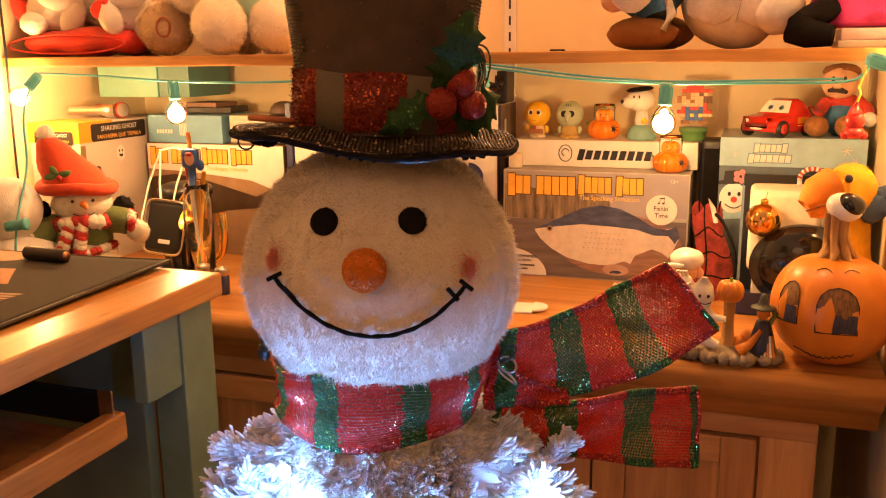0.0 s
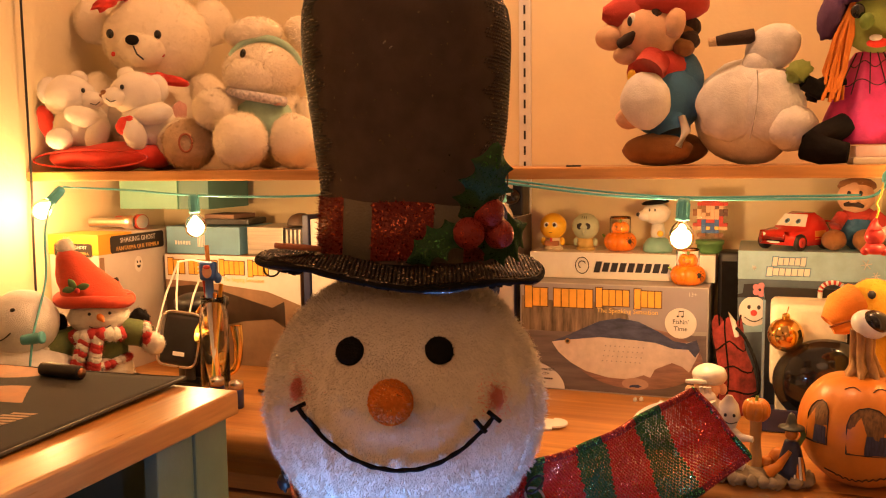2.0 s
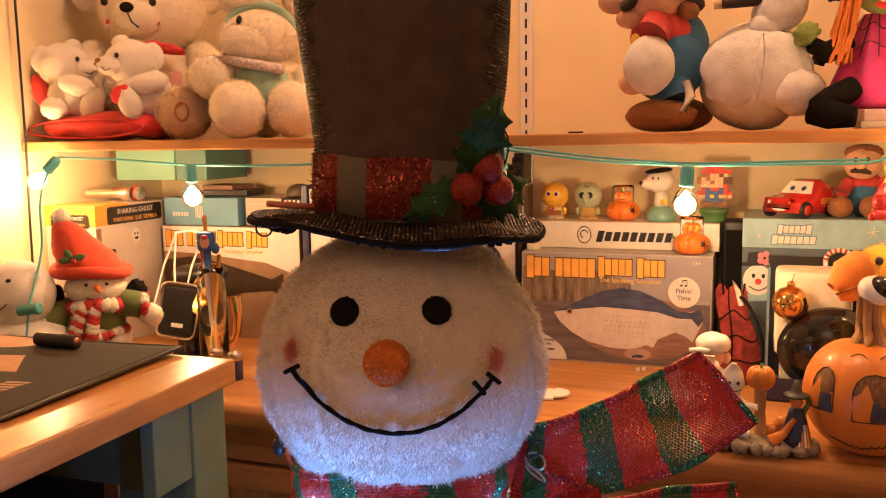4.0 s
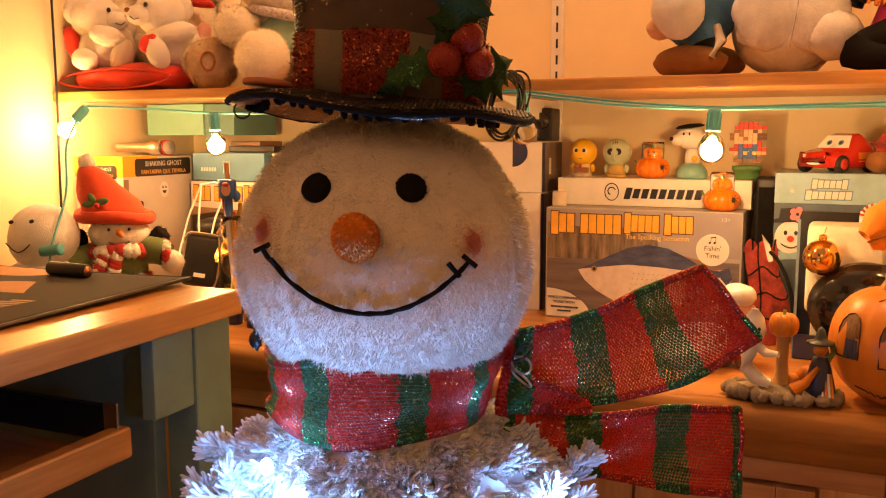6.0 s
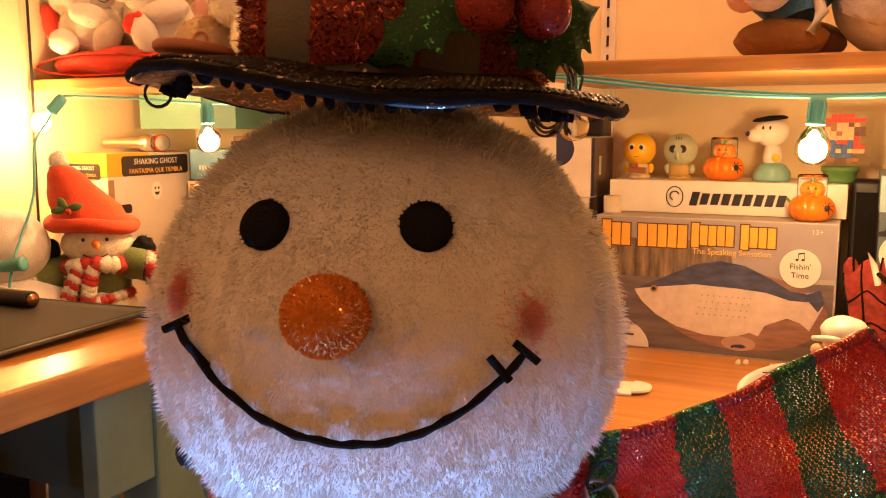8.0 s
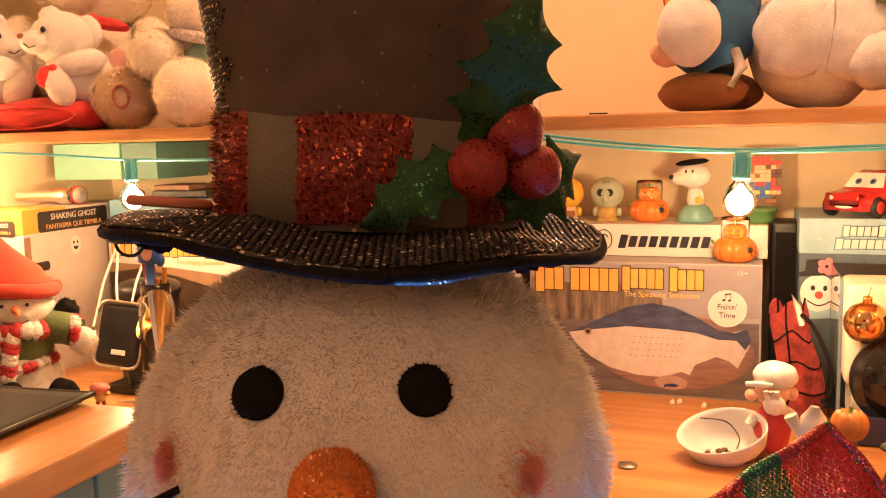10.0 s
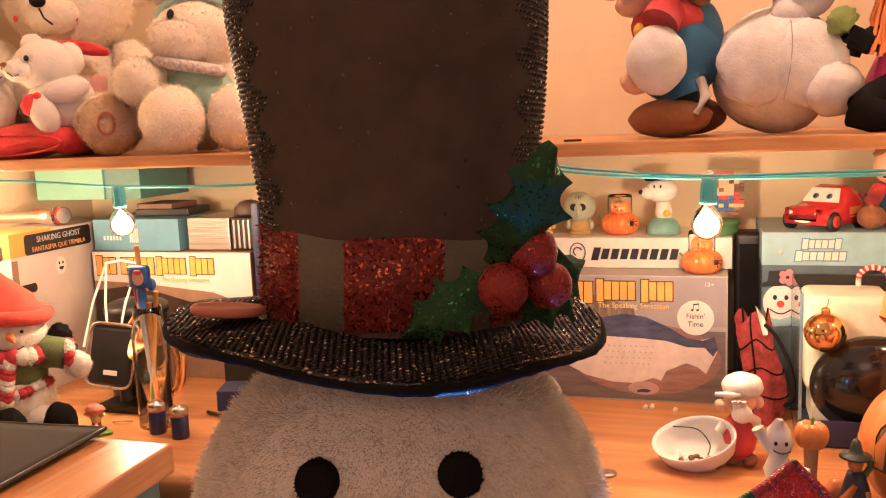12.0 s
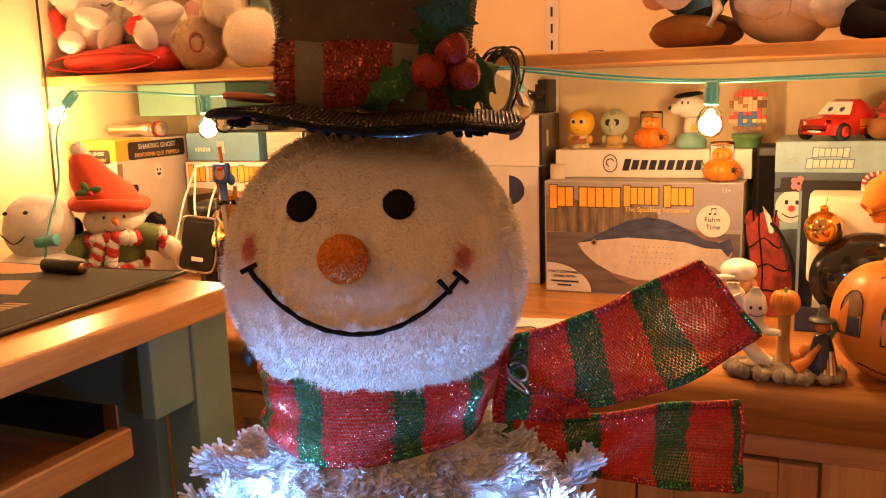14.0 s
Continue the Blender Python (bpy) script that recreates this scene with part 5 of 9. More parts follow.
# things on top of the white boxes
cg = Build()
cg.ball((-0.49, 1.70, 1.0935), (0.028, 0.02, 0.039), label_white, seg=20, ring=14)
cg.box((-0.482, 1.682, 1.056), (-0.452, 1.74, 1.118), M["dark"], 0.004)
cg.lathe([(0.016, 0), (0.016, 0.012), (0.012, 0.016)], M["gloss_black"], 24, pose(-0.472, 1.681, 1.094, 90))
cg.make("small_camera", None, "small black and white toy camera on a white box", "toy camera")
coil = holder("cable_coil", (-0.430, 1.352, 1.112), "coil of glossy black cable hanging at the shelf edge", "cable")
for k in range(8):
    r = 0.040 + 0.006 * math.sin(k * 2.1)
    run = [((r - 0.012) * math.cos(a) + 0.0018 * math.sin(2 * a + k) + 0.0012 * (k - 4), 0.0035 * math.sin(a + k) + 0.002 * (k % 4), (r + 0.008) * math.sin(a + 0.06 * k)) for a in [i * 0.1745 for i in range(37)]]
    Build().tube(run, 0.0017, M["gloss_black"], 7).make("cable_turn", coil)
Build().tube(curve3([(0.012, -0.006, -0.046), (0.022, -0.007, -0.020), (0.030, -0.007, 0.004), (0.033, -0.006, 0.012)], 12), [0.0040] * 5 + [0.0030] * 3 + [0.0016] * 4, M["dark"], 8).make("plug", coil, "black plug with a metal tip")
Build().tube([(0, 0.004, 0.044), (0, 0.012, 0.050), (0, 0.027, 0.0415)], 0.0012, M["metal"], 6).make("hook", coil, "thin wire hook")
Build().lathe([(0.013, 0), (0.0135, 0.003), (0.0135, 0.024), (0.0125, 0.027), (0.004, 0.0275), (0.004, 0.024)], colour("cream_tape", (0.7, 0.62, 0.5), 0.5), 28).make("tape_roll", None, "small cream roll of tape standing on a box", "tape", at=pose(-0.421, 1.636, 0.9374))


def head_toy(name, x, y, z, cap, body, skin, label, extra):
    """A little figure with a big round head, one plain shape."""
    b = Build()
    b.lathe([(0.0115, 0), (0.012, 0.002), (0.0115, 0.006)], body, 20, pose(x - 0.006, y, z))
    b.lathe([(0.0115, 0), (0.012, 0.002), (0.0115, 0.006)], body, 20, pose(x + 0.006, y, z))
    b.lathe([(0.012, 0.004), (0.016, 0.008), (0.0165, 0.016), (0.014, 0.022), (0.01, 0.026)], body, 24, pose(x, y, z))
    b.ball((x, y, z + 0.046), (0.0265, 0.025, 0.026), skin, lump=0.02)
    for s in (-1, 1):
        b.ball((x + s * 0.019, y - 0.002, z + 0.016), (0.005, 0.006, 0.008), skin, seg=12, ring=8)
    extra(b, x, y - 0.0235, z + 0.046)
    return b.make(name, None, label, "toy figure")


eye_white = colour("eye_white", (0.75, 0.75, 0.7), 0.3)
eye_black = colour("eye_black", (0.02, 0.02, 0.025), 0.3)


def two_eyes(b, x, y, z, gap=0.0075, r=0.006, dz=0.004):
    for s in (-1, 1):
        b.ball((x + s * gap, y + 0.001, z + dz), (r, 0.002, r), eye_white, seg=14, ring=8)
        b.ball((x + s * gap, y - 0.0006, z + dz), (r * 0.55, 0.0012, r * 0.6), eye_black, seg=10, ring=6)


def face_a(b, x, y, z):
    two_eyes(b, x, y, z)
    b.tube([(x - 0.009 + 0.0018 * i, y + 0.001 + abs(i - 5) * 0.0003, z - 0.008 - 0.003 * math.sin(i / 10 * math.pi)) for i in range(11)], 0.0006, eye_black, 5)
    b.box((x - 0.014, y + 0.006, z - 0.038), (x + 0.014, y + 0.03, z - 0.028), colour("toy_brown", (0.35, 0.15, 0.06)), 0.002)
    b.box((x - 0.002, y + 0.004, z - 0.030), (x + 0.002, y + 0.007, z - 0.022), colour("toy_red", (0.55, 0.05, 0.04)), 0.0005)


def face_b(b, x, y, z):
    for s in (-1, 1):
        b.lathe([(0.005, 0), (0.0062, 0.0006), (0.0062, 0.0018), (0.0048, 0.002)], ink, 16, pose(x + s * 0.007, y + 0.0015, z + 0.002, 90))
    b.tube([(x, y, z - 0.001), (x + 0.001, y - 0.004, z - 0.008), (x, y - 0.003, z - 0.014)], [0.003, 0.004, 0.003], colour("toy_sage", (0.42, 0.50, 0.36), 0.5), 8)
    for k in range(3):
        b.tube([(x - 0.004 + 0.004 * k, y + 0.004, z + 0.016), (x - 0.003 + 0.004 * k, y + 0.005, z + 0.021)], 0.0005, ink, 5)


FY = 1.712
head_toy("toy_figure", -0.398, FY, 0.9884, None, colour("toy_cream", (0.72, 0.60, 0.42)), colour("toy_yellow", (0.85, 0.52, 0.03), 0.4), "round yellow-headed toy figure on a white box", face_a)
head_toy("toy_figure", -0.333, FY, 0.9884, None, colour("toy_ochre", (0.50, 0.34, 0.10)), colour("toy_sage", (0.42, 0.50, 0.36), 0.5), "round pale green-headed toy figure on a white box", face_b)


def pumpkin_jar(x, y, z):
    """A squat orange plastic pumpkin with a second one in a clear dome."""
    h = holder("pumpkin_jar", (x, y, z), "orange plastic pumpkin jar with a clear dome and spider", "toy jar", "pumpkin jars")
    org = colour("pumpkin_plastic", (0.80, 0.22, 0.015), 0.28, vary=0.1)
    b = Build()
    for k in range(9):
        a = 2 * math.pi * k / 9
        b.ball((0.015 * math.cos(a), 0.013 * math.sin(a), 0.018), (0.0165, 0.0165, 0.018), org, seg=16, ring=12)
    b.make("base", h)
    b = Build()
    for k in range(7):
        a = 2 * math.pi * k / 7
        b.ball((0.008 * math.cos(a), 0.007 * math.sin(a), 0.044), (0.0095, 0.0095, 0.0105), org, seg=12, ring=9)
    for s in (-1, 1):
        b.ball((s * 0.005, -0.0158, 0.047), (0.0015, 0.001, 0.0018), eye_black, seg=8, ring=6)
    b.tube([(-0.006 + 0.0012 * i, -0.0165, 0.042 - 0.002 * math.sin(i / 10 * math.pi)) for i in range(11)], 0.0006, eye_black, 5)
    b.tube([(0, 0, 0.053), (0.001, 0, 0.060)], 0.0022, colour("stem_green", (0.16, 0.30, 0.05)), 7)
    b.make("figure", h, "small smiling pumpkin")
    dome = Build().lathe([(0.0205, 0.032), (0.0205, 0.062), (0.0195, 0.066), (0.0192, 0.062), (0.0192, 0.032)], M["glass"], 32, cap=False).make("dome", h, "clear plastic dome")
    dome.visible_shadow = False
    b = Build().ball((0.021, -0.021, 0.020), (0.004, 0.003, 0.0045), ink, seg=12, ring=8)
    for k in range(8):
        a = radians(k * 45 + 20)
        b.tube([(0.021, -0.0225, 0.020), (0.021 + 0.006 * math.cos(a), -0.0235, 0.020 + 0.006 * math.sin(a) + 0.002), (0.021 + 0.009 * math.cos(a), -0.021, 0.020 + 0.009 * math.sin(a))], 0.0006, ink, 5)
    b.make("spider", h, "black spider")
    b = Build()
    b.tube([(-0.028, -0.004, 0.026), (-0.033, -0.006, 0.032)], 0.002, colour("stem_green", (0.16, 0.30, 0.05)), 6)
    b.make("vine", h)
    return h


pumpkin_jar(-0.266, FY, 0.9884)
pumpkin_jar(-0.133, 1.634, 0.9374)

# white figure with a flat dark cap on a teal foot
b = Build()
teal_p = colour("teal_plastic", (0.22, 0.46, 0.42), 0.35)
b.lathe([(0.026, 0), (0.028, 0.004), (0.027, 0.014), (0.02, 0.024), (0.012, 0.028)], teal_p, 28, pose(-0.195, FY, 0.9884))
b.lathe([(0.012, 0), (0.014, 0.012), (0.011, 0.03)], eye_white, 20, pose(-0.195, FY, 1.012))
b.ball((-0.198, FY - 0.004, 1.062), (0.027, 0.022, 0.021), eye_white, lump=0.05)
b.ball((-0.218, FY - 0.012, 1.058), (0.014, 0.012, 0.011), eye_white)
b.ball((-0.230, FY - 0.018, 1.060), (0.004, 0.004, 0.004), eye_black, seg=10, ring=8)
b.lathe([(0.001, 0), (0.024, 0.001), (0.026, 0.003), (0.02, 0.006), (0.001, 0.008)], M["felt_black"], 24, pose(-0.200, FY - 0.002, 1.0795, 4, -6, 0))
for s in (-0.004, 0.006):
    b.ball((-0.204 + s, FY - 0.0255, 1.069), (0.0016, 0.001, 0.003), eye_black, seg=8, ring=6)
b.ball((-0.189, FY - 0.015, 1.024), (0.006, 0.003, 0.006), colour("toy_yellow", (0.85, 0.52, 0.03)), seg=10, ring=8)
b.make("toy_figure", None, "white toy figure with dark cap on a teal foot", "toy figure")

# blocky figure of coloured cubes in a clear stand on a green pot
b = Build()
grid = ["..rrrr..", ".rrrrrrr", ".bbssks.", "bsbssskk", "bssbsskk", "..ssssr.", ".rurrur.", "rruuuurr", "ssuyuyss", "..uuuu..", ".bb..bb."]
pal = dict(r=colour("block_red", (0.55, 0.05, 0.03)), b=colour("block_brown", (0.28, 0.12, 0.04)), s=colour("block_tan", (0.75, 0.48, 0.28)), k=colour("block_dark", (0.12, 0.05, 0.03)), u=colour("block_blue", (0.05, 0.14, 0.42)), y=colour("toy_yellow", (0.85, 0.52, 0.03)))
for r_, row in enumerate(grid):
    for c_, ch in enumerate(row):
        if ch in pal:
            b.box((-0.131 + c_ * 0.0078, FY - 0.004, 1.083 - r_ * 0.0064), (-0.1235 + c_ * 0.0078, FY + 0.004, 1.0892 - r_ * 0.0064), pal[ch], 0.0004)
b.lathe([(0.021, 0), (0.023, 0.004), (0.023, 0.016), (0.026, 0.0165), (0.026, 0.024), (0.018, 0.0245)], colour("pot_green", (0.10, 0.24, 0.08), 0.4), 28, pose(-0.1, FY, 0.9884))
b.box((-0.125, FY + 0.005, 1.010), (-0.058, FY + 0.009, 1.094), M["glass"], 0.001)
b.make("block_figure", None, "blocky red and blue cube figure on a green pot", "toy figure")

# black tower
tower = holder("tower_speaker", (-0.062, 1.70, COUNTER), "tall slim black tower speaker with rounded corners", "speaker")
Build().box((-0.021, -0.022, 0.006), (0.021, 0.03, 0.262), M["dark"], 0.010, seg=4, smooth=True).make("cabinet", tower)
Build().box((-0.024, -0.025, 0), (0.024, 0.033, 0.007), M["dark"], 0.003).make("foot", tower)
Build().box((-0.014, -0.0232, 0.02), (0.014, -0.0221, 0.244), M["felt_black"], 0.0003).make("grille", tower)

# blue-topped toy box with a clear front
tb, w, d, t = carton("toy_box", (-0.046, 1.603, COUNTER), (0.186, 1.80, 1.004), colour("dusk_blue_card", (0.09, 0.13, 0.17), 0.45, vary=0.3, scale=14), "pale blue and grey printed toy box")
blue = mat("ice_blue_card", (0.30, 0.48, 0.58), 0.42, vary=0.15, scale=25, bump=0.03)
Build().box((-w - 0.0006, -0.0012, t - 0.048), (w + 0.0006, d * 0.98, t + 0.0012), blue, 0.0006).make("blue_header", tb, "pale blue printed header")
bars(tb, "title_print", -0.061, t - 0.022, 6, 0.0075, 0.0014, 0.012, label_white, colour("title_blue", (0.14, 0.26, 0.42)), 0.12, -0.0016, "white lettering bars", (0, 5))
bars(tb, "title_print", -0.070, t - 0.040, 7, 0.0085, 0.0014, 0.012, label_white, colour("title_blue", (0.14, 0.26, 0.42)), 0.12, -0.0016, "white lettering bars", (0,))
sb = Build()
for x, z, r in ((0.085, t - 0.018, 0.009), (0.10, t - 0.036, 0.006), (-0.09, t - 0.028, 0.004)):
    for k in range(3):
        a = radians(60 * k + 10)
        sb.tube([(x - r * math.cos(a), -0.0018, z - r * math.sin(a)), (x + r * math.cos(a), -0.0018, z + r * math.sin(a))], 0.0007, label_white, 5)
sb.make("snowflake_print", tb)
fb = Build()
fb.plate(arc(24, 0, 360, 0.024, -0.090, 0.166, 0.027)[:-1], 0.0004, label_white, Matrix.Translation((0, -0.0010, 0)))
fb.plate([(-0.116, 0.190), (-0.066, 0.193), (-0.067, 0.199), (-0.073, 0.2), (-0.077, 0.216), (-0.106, 0.214), (-0.108, 0.198), (-0.116, 0.196)], 0.0004, ink, Matrix.Translation((0, -0.0015, 0)))
for s in (-1, 1):
    fb.plate(arc(10, 0, 360, 0.003, -0.089 + s * 0.008, 0.174, 0.004)[:-1], 0.0003, ink, Matrix.Translation((0, -0.0016, 0)))
fb.plate(arc(12, 0, 360, 0.0055, -0.089, 0.164)[:-1], 0.0004, colour("toy_red", (0.55, 0.05, 0.04)), Matrix.Translation((0, -0.0019, 0)))
fb.tube([(-0.104 + 0.003 * i, -0.0014, 0.156 - 0.007 * math.sin(i / 10 * math.pi)) for i in range(11)], 0.0009, ink, 5)
fb.plate([(-0.112, 0.128), (-0.068, 0.132), (-0.07, 0.146), (-0.09, 0.140), (-0.112, 0.144)], 0.0004, blue, Matrix.Translation((0, -0.0014, 0)))
for k in range(5):
    fb.plate(arc(10, 0, 360, 0.0055, -0.080 + 0.0075 * math.cos(radians(72 * k)), 0.205 + 0.0075 * math.sin(radians(72 * k)))[:-1], 0.0003, colour("flower_pink", (0.62, 0.22, 0.25)), Matrix.Translation((0, -0.0022 - 0.0001 * k, 0)))
fb.make("snow_face_print", tb, "printed round white face with flower")

# red toy car on the toy box
car = holder("toy_car", (0.045, 1.655, 1.0054), "shiny red toy racing car with big windscreen eyes", "toy car", turn=-38)
red_p = colour("car_red", (0.60, 0.025, 0.02), 0.22, vary=0.08, bump=0.02, coat=0.5)
body = Build()
secs = [(-0.058, 0.016, 0.022, 0.024, 0.0), (-0.052, 0.010, 0.032, 0.030, 0.0), (-0.035, 0.008, 0.036, 0.036, 0.0), (-0.012, 0.008, 0.036, 0.040, 0.3), (0.004, 0.008, 0.036, 0.060, 0.8), (0.022, 0.008, 0.036, 0.064, 0.8), (0.040, 0.009, 0.036, 0.054, 0.5), (0.052, 0.012, 0.033, 0.044, 0.2), (0.058, 0.018, 0.026, 0.036, 0)]
vs, fs = [], []
for y, z0, hw, z1, cab in secs:
    for x, z in ((-hw, z0), (-hw - 0.002, (z0 + 0.034) / 2), (-hw, 0.034), (-hw * (0.92 - 0.24 * cab), z1 - 0.003), (-hw * (0.8 - 0.25 * cab), z1), (hw * (0.8 - 0.25 * cab), z1), (hw * (0.92 - 0.24 * cab), z1 - 0.003), (hw, 0.034), (hw + 0.002, (z0 + 0.034) / 2), (hw, z0)):
        vs.append((x, y, z))
m_ = 10
for i in range(len(secs) - 1):
    for j in range(m_):
        fs.append((i * m_ + j, i * m_ + (j + 1) % m_, (i + 1) * m_ + (j + 1) % m_, (i + 1) * m_ + j))
fs += [tuple(range(m_)), tuple(reversed(range((len(secs) - 1) * m_, len(secs) * m_)))]
body.raw(vs, fs, red_p)
body.make("body", car)
ws = Build().raw([(-0.030, -0.0125, 0.0405), (0.030, -0.0125, 0.0405), (0.023, 0.0035, 0.0605), (-0.023, 0.0035, 0.0605)], [(0, 1, 2, 3)], eye_white, False).make("windscreen", car, "white windscreen")
eb = Build()
for s in (-1, 1):
    eb.ball((s * 0.011, -0.0065, 0.0488), (0.005, 0.0012, 0.005), colour("eye_blue", (0.1, 0.25, 0.4)), (-36, 0, 0), seg=14, ring=8)
    eb.ball((s * 0.011, -0.0075, 0.0488), (0.0028, 0.0012, 0.003), eye_black, (-36, 0, 0), seg=12, ring=8)
eb.make("pupils", ws)
gb = Build().tube([(-0.022 + 0.0044 * i, -0.0575 + 0.0006 * abs(i - 5), 0.019 - 0.004 * math.sin(i / 10 * math.pi)) for i in range(11)], 0.0022, eye_white, 6)
gb.make("grin", car, "white grille grin")
for s in (-1, 1):
    Build().ball((s * 0.025, -0.052, 0.027), (0.008, 0.004, 0.004), eye_white, (0, 0, s * 24), seg=14, ring=8).make("headlight", car)
    Build().box((s * 0.0374 - 0.0004, 0.004, 0.018), (s * 0.0374 + 0.0004, 0.034, 0.033), colour("toy_orange", (0.7, 0.25, 0.02)), 0.0003).make("number_panel", car, "orange side panel")
    for y in (-0.034, 0.036):
        wh = Build().lathe([(0.006, -0.006), (0.0135, -0.0055), (0.0148, -0.003), (0.0148, 0.003), (0.0135, 0.0055), (0.006, 0.006)], M["dark"], 24, pose(s * 0.034, y, 0.0148, 0, 90, 0)).make("wheel", car, "black wheel")
        Build().lathe([(0.001, 0), (0.0085, 0.0005), (0.009, -0.002)], colour("rim_red", (0.5, 0.04, 0.03), 0.3), 20, pose(s * 0.0405, y, 0.0148, 0, s * 90, 0), cap=False).make("rim", wh)
Build().box((-0.034, 0.048, 0.046), (0.034, 0.058, 0.049), red_p, 0.001).make("spoiler", car)

# seated plush in red and blue
plush_red = colour("plush_red", (0.50, 0.045, 0.03), 0.9, 0.5, sheen=0.3)
plush_blue = colour("plush_blue", (0.045, 0.16, 0.33), 0.9, 0.5, sheen=0.3)
plush_skin = colour("plush_skin", (0.72, 0.44, 0.27), 0.9, 0.4, sheen=0.3)
plush_brown = colour("plush_brown", (0.27, 0.115, 0.035), 0.9, 0.5, sheen=0.3)
plush_white = colour("plush_white", (0.76, 0.74, 0.72), 0.9, 0.5, sheen=0.3)
plush_dark = colour("plush_dark", (0.04, 0.022, 0.016), 0.9, 0.5, sheen=0.2)
b = Build()
px, py, pz = 0.143, 1.665, 1.0054
b.ball((px + 0.004, py + 0.012, pz + 0.034), (0.031, 0.026, 0.036), plush_blue, lump=0.08)
b.ball((px + 0.004, py + 0.010, pz + 0.058), (0.028, 0.022, 0.016), plush_red, lump=0.08)
b.ball((px - 0.002, py - 0.002, pz + 0.091), (0.030, 0.027, 0.028), plush_skin, lump=0.06)
b.ball((px - 0.008, py - 0.030, pz + 0.088), (0.0085, 0.010, 0.008), plush_skin)
b.tube([(px - 0.022, py - 0.026, pz + 0.078), (px - 0.008, py - 0.031, pz + 0.081), (px + 0.008, py - 0.028, pz + 0.075)], [0.003, 0.006, 0.003], plush_dark, 8)
b.ball((px, py + 0.008, pz + 0.110), (0.031, 0.028, 0.013), plush_brown, lump=0.1)
for s in (-1, 1):
    b.ball((px - 0.006 + s * 0.009, py - 0.027, pz + 0.097), (0.0032, 0.002, 0.005), eye_black, seg=10, ring=8)
b.tube([(px + 0.026, py, pz + 0.060), (px + 0.042, py - 0.010, pz + 0.045), (px + 0.048, py - 0.018, pz + 0.036)], [0.012, 0.012, 0.010], plush_red, 10)
b.tube([(px - 0.022, py, pz + 0.058), (px - 0.034, py - 0.016, pz + 0.040)], [0.011, 0.011], plush_red, 10)
b.ball((px + 0.046, py - 0.022, pz + 0.030), (0.013, 0.012, 0.013), plush_white)
b.ball((px - 0.036, py - 0.028, pz + 0.018), (0.020, 0.024, 0.018), plush_brown, lump=0.06)
b.ball((px + 0.012, py - 0.034, pz + 0.019), (0.020, 0.022, 0.019), plush_brown, lump=0.06)
b.ball((px + 0.006, py - 0.016, pz + 0.026), (0.004, 0.003, 0.004), colour("toy_yellow", (0.85, 0.52, 0.03)), seg=10, ring=8)
b.make("plush_doll", None, "seated plush doll in red and blue on a toy box", "plush toy")

# clear-fronted box with a gold ball and a big glossy black ball
cx0, cx1, cy0, cy1, cz1 = -0.004, 0.180, 1.452, 1.598, 0.944
db = holder("display_box", ((cx0 + cx1) / 2, cy0, COUNTER), "open-fronted display box with clear plastic edges", "box")
w, d, t = (cx1 - cx0) / 2, cy1 - cy0, cz1 - COUNTER
Build().box((-w, 0, 0), (w, d, 0.006), M["navy"], 0.001).make("bottom", db)
Build().box((-w, d - 0.004, 0.0065), (w, d, t), M["dark"], 0.001).make("back_card", db)
Build().box((w - 0.004, 0, 0.0065), (w, d - 0.0045, t), M["dark"], 0.001).make("side_card", db)
sh = Build().box((-w, 0.002, 0.0065), (-w + 0.0015, d - 0.0045, t), M["glass"], 0.0003).make("clear_side", db, "clear plastic side")
sh.visible_shadow = False
for x in (-w,):
    Build().box((x - 0.0012, -0.0015, 0), (x + 0.003, 0.0015, t), colour("blue_edge_tape", (0.22, 0.34, 0.46), 0.2), 0.0006).make("edge_strip", db)
Build().box((-w, -0.0035, 0.002), (w, -0.0005, 0.038), M["navy"], 0.0008).make("front_lip", db, "navy printed front lip")
bars(db, "lip_print", -0.02, 0.018, 8, 0.005, 0.0012, 0.008, label_white, None, 0.1, -0.0045)
cr = Build().box((-0.060, 0.040, 0.060), (0.050, 0.1385, 0.196), colour("cream_pad", (0.72, 0.66, 0.54), 0.8), 0.012, seg=3, smooth=True)
cr.box((-0.05, 0.05, 0.0065), (0.04, 0.13, 0.0615), colour("cream_pad", (0.72, 0.66, 0.54), 0.8), 0.004)
cr.make("cream_pad", None, "cream padded block standing in a display box", "pad", at=pose((cx0 + cx1) / 2 - 0.02, cy0 + 0.012, COUNTER + 0.0002))
bl = Build().ball((0.092, 1.490, COUNTER + 0.0065 + 0.070), (0.080, 0.036, 0.070), M["gloss_black"], seg=48, ring=32)
bl.make("black_ball", None, "large glossy black flattened ball in a display box", "ball")
gbx = Build().ball((0.030, 1.483, 0.8845), 0.0275, M["gold"], seg=40, ring=28)
gbx.lathe([(0.006, 0), (0.006, 0.006), (0.003, 0.008)], M["brass"], 16, pose(0.030, 1.483, 0.911))
gbx.tube([(0.030, 1.483, 0.918), (0.032, 1.484, 0.9215), (0.034, 1.486, 0.930)], 0.0007, M["brass"], 5)
gbx.make("gold_bauble", None, "shiny gold bauble leaning on a glossy black ball", "bauble")
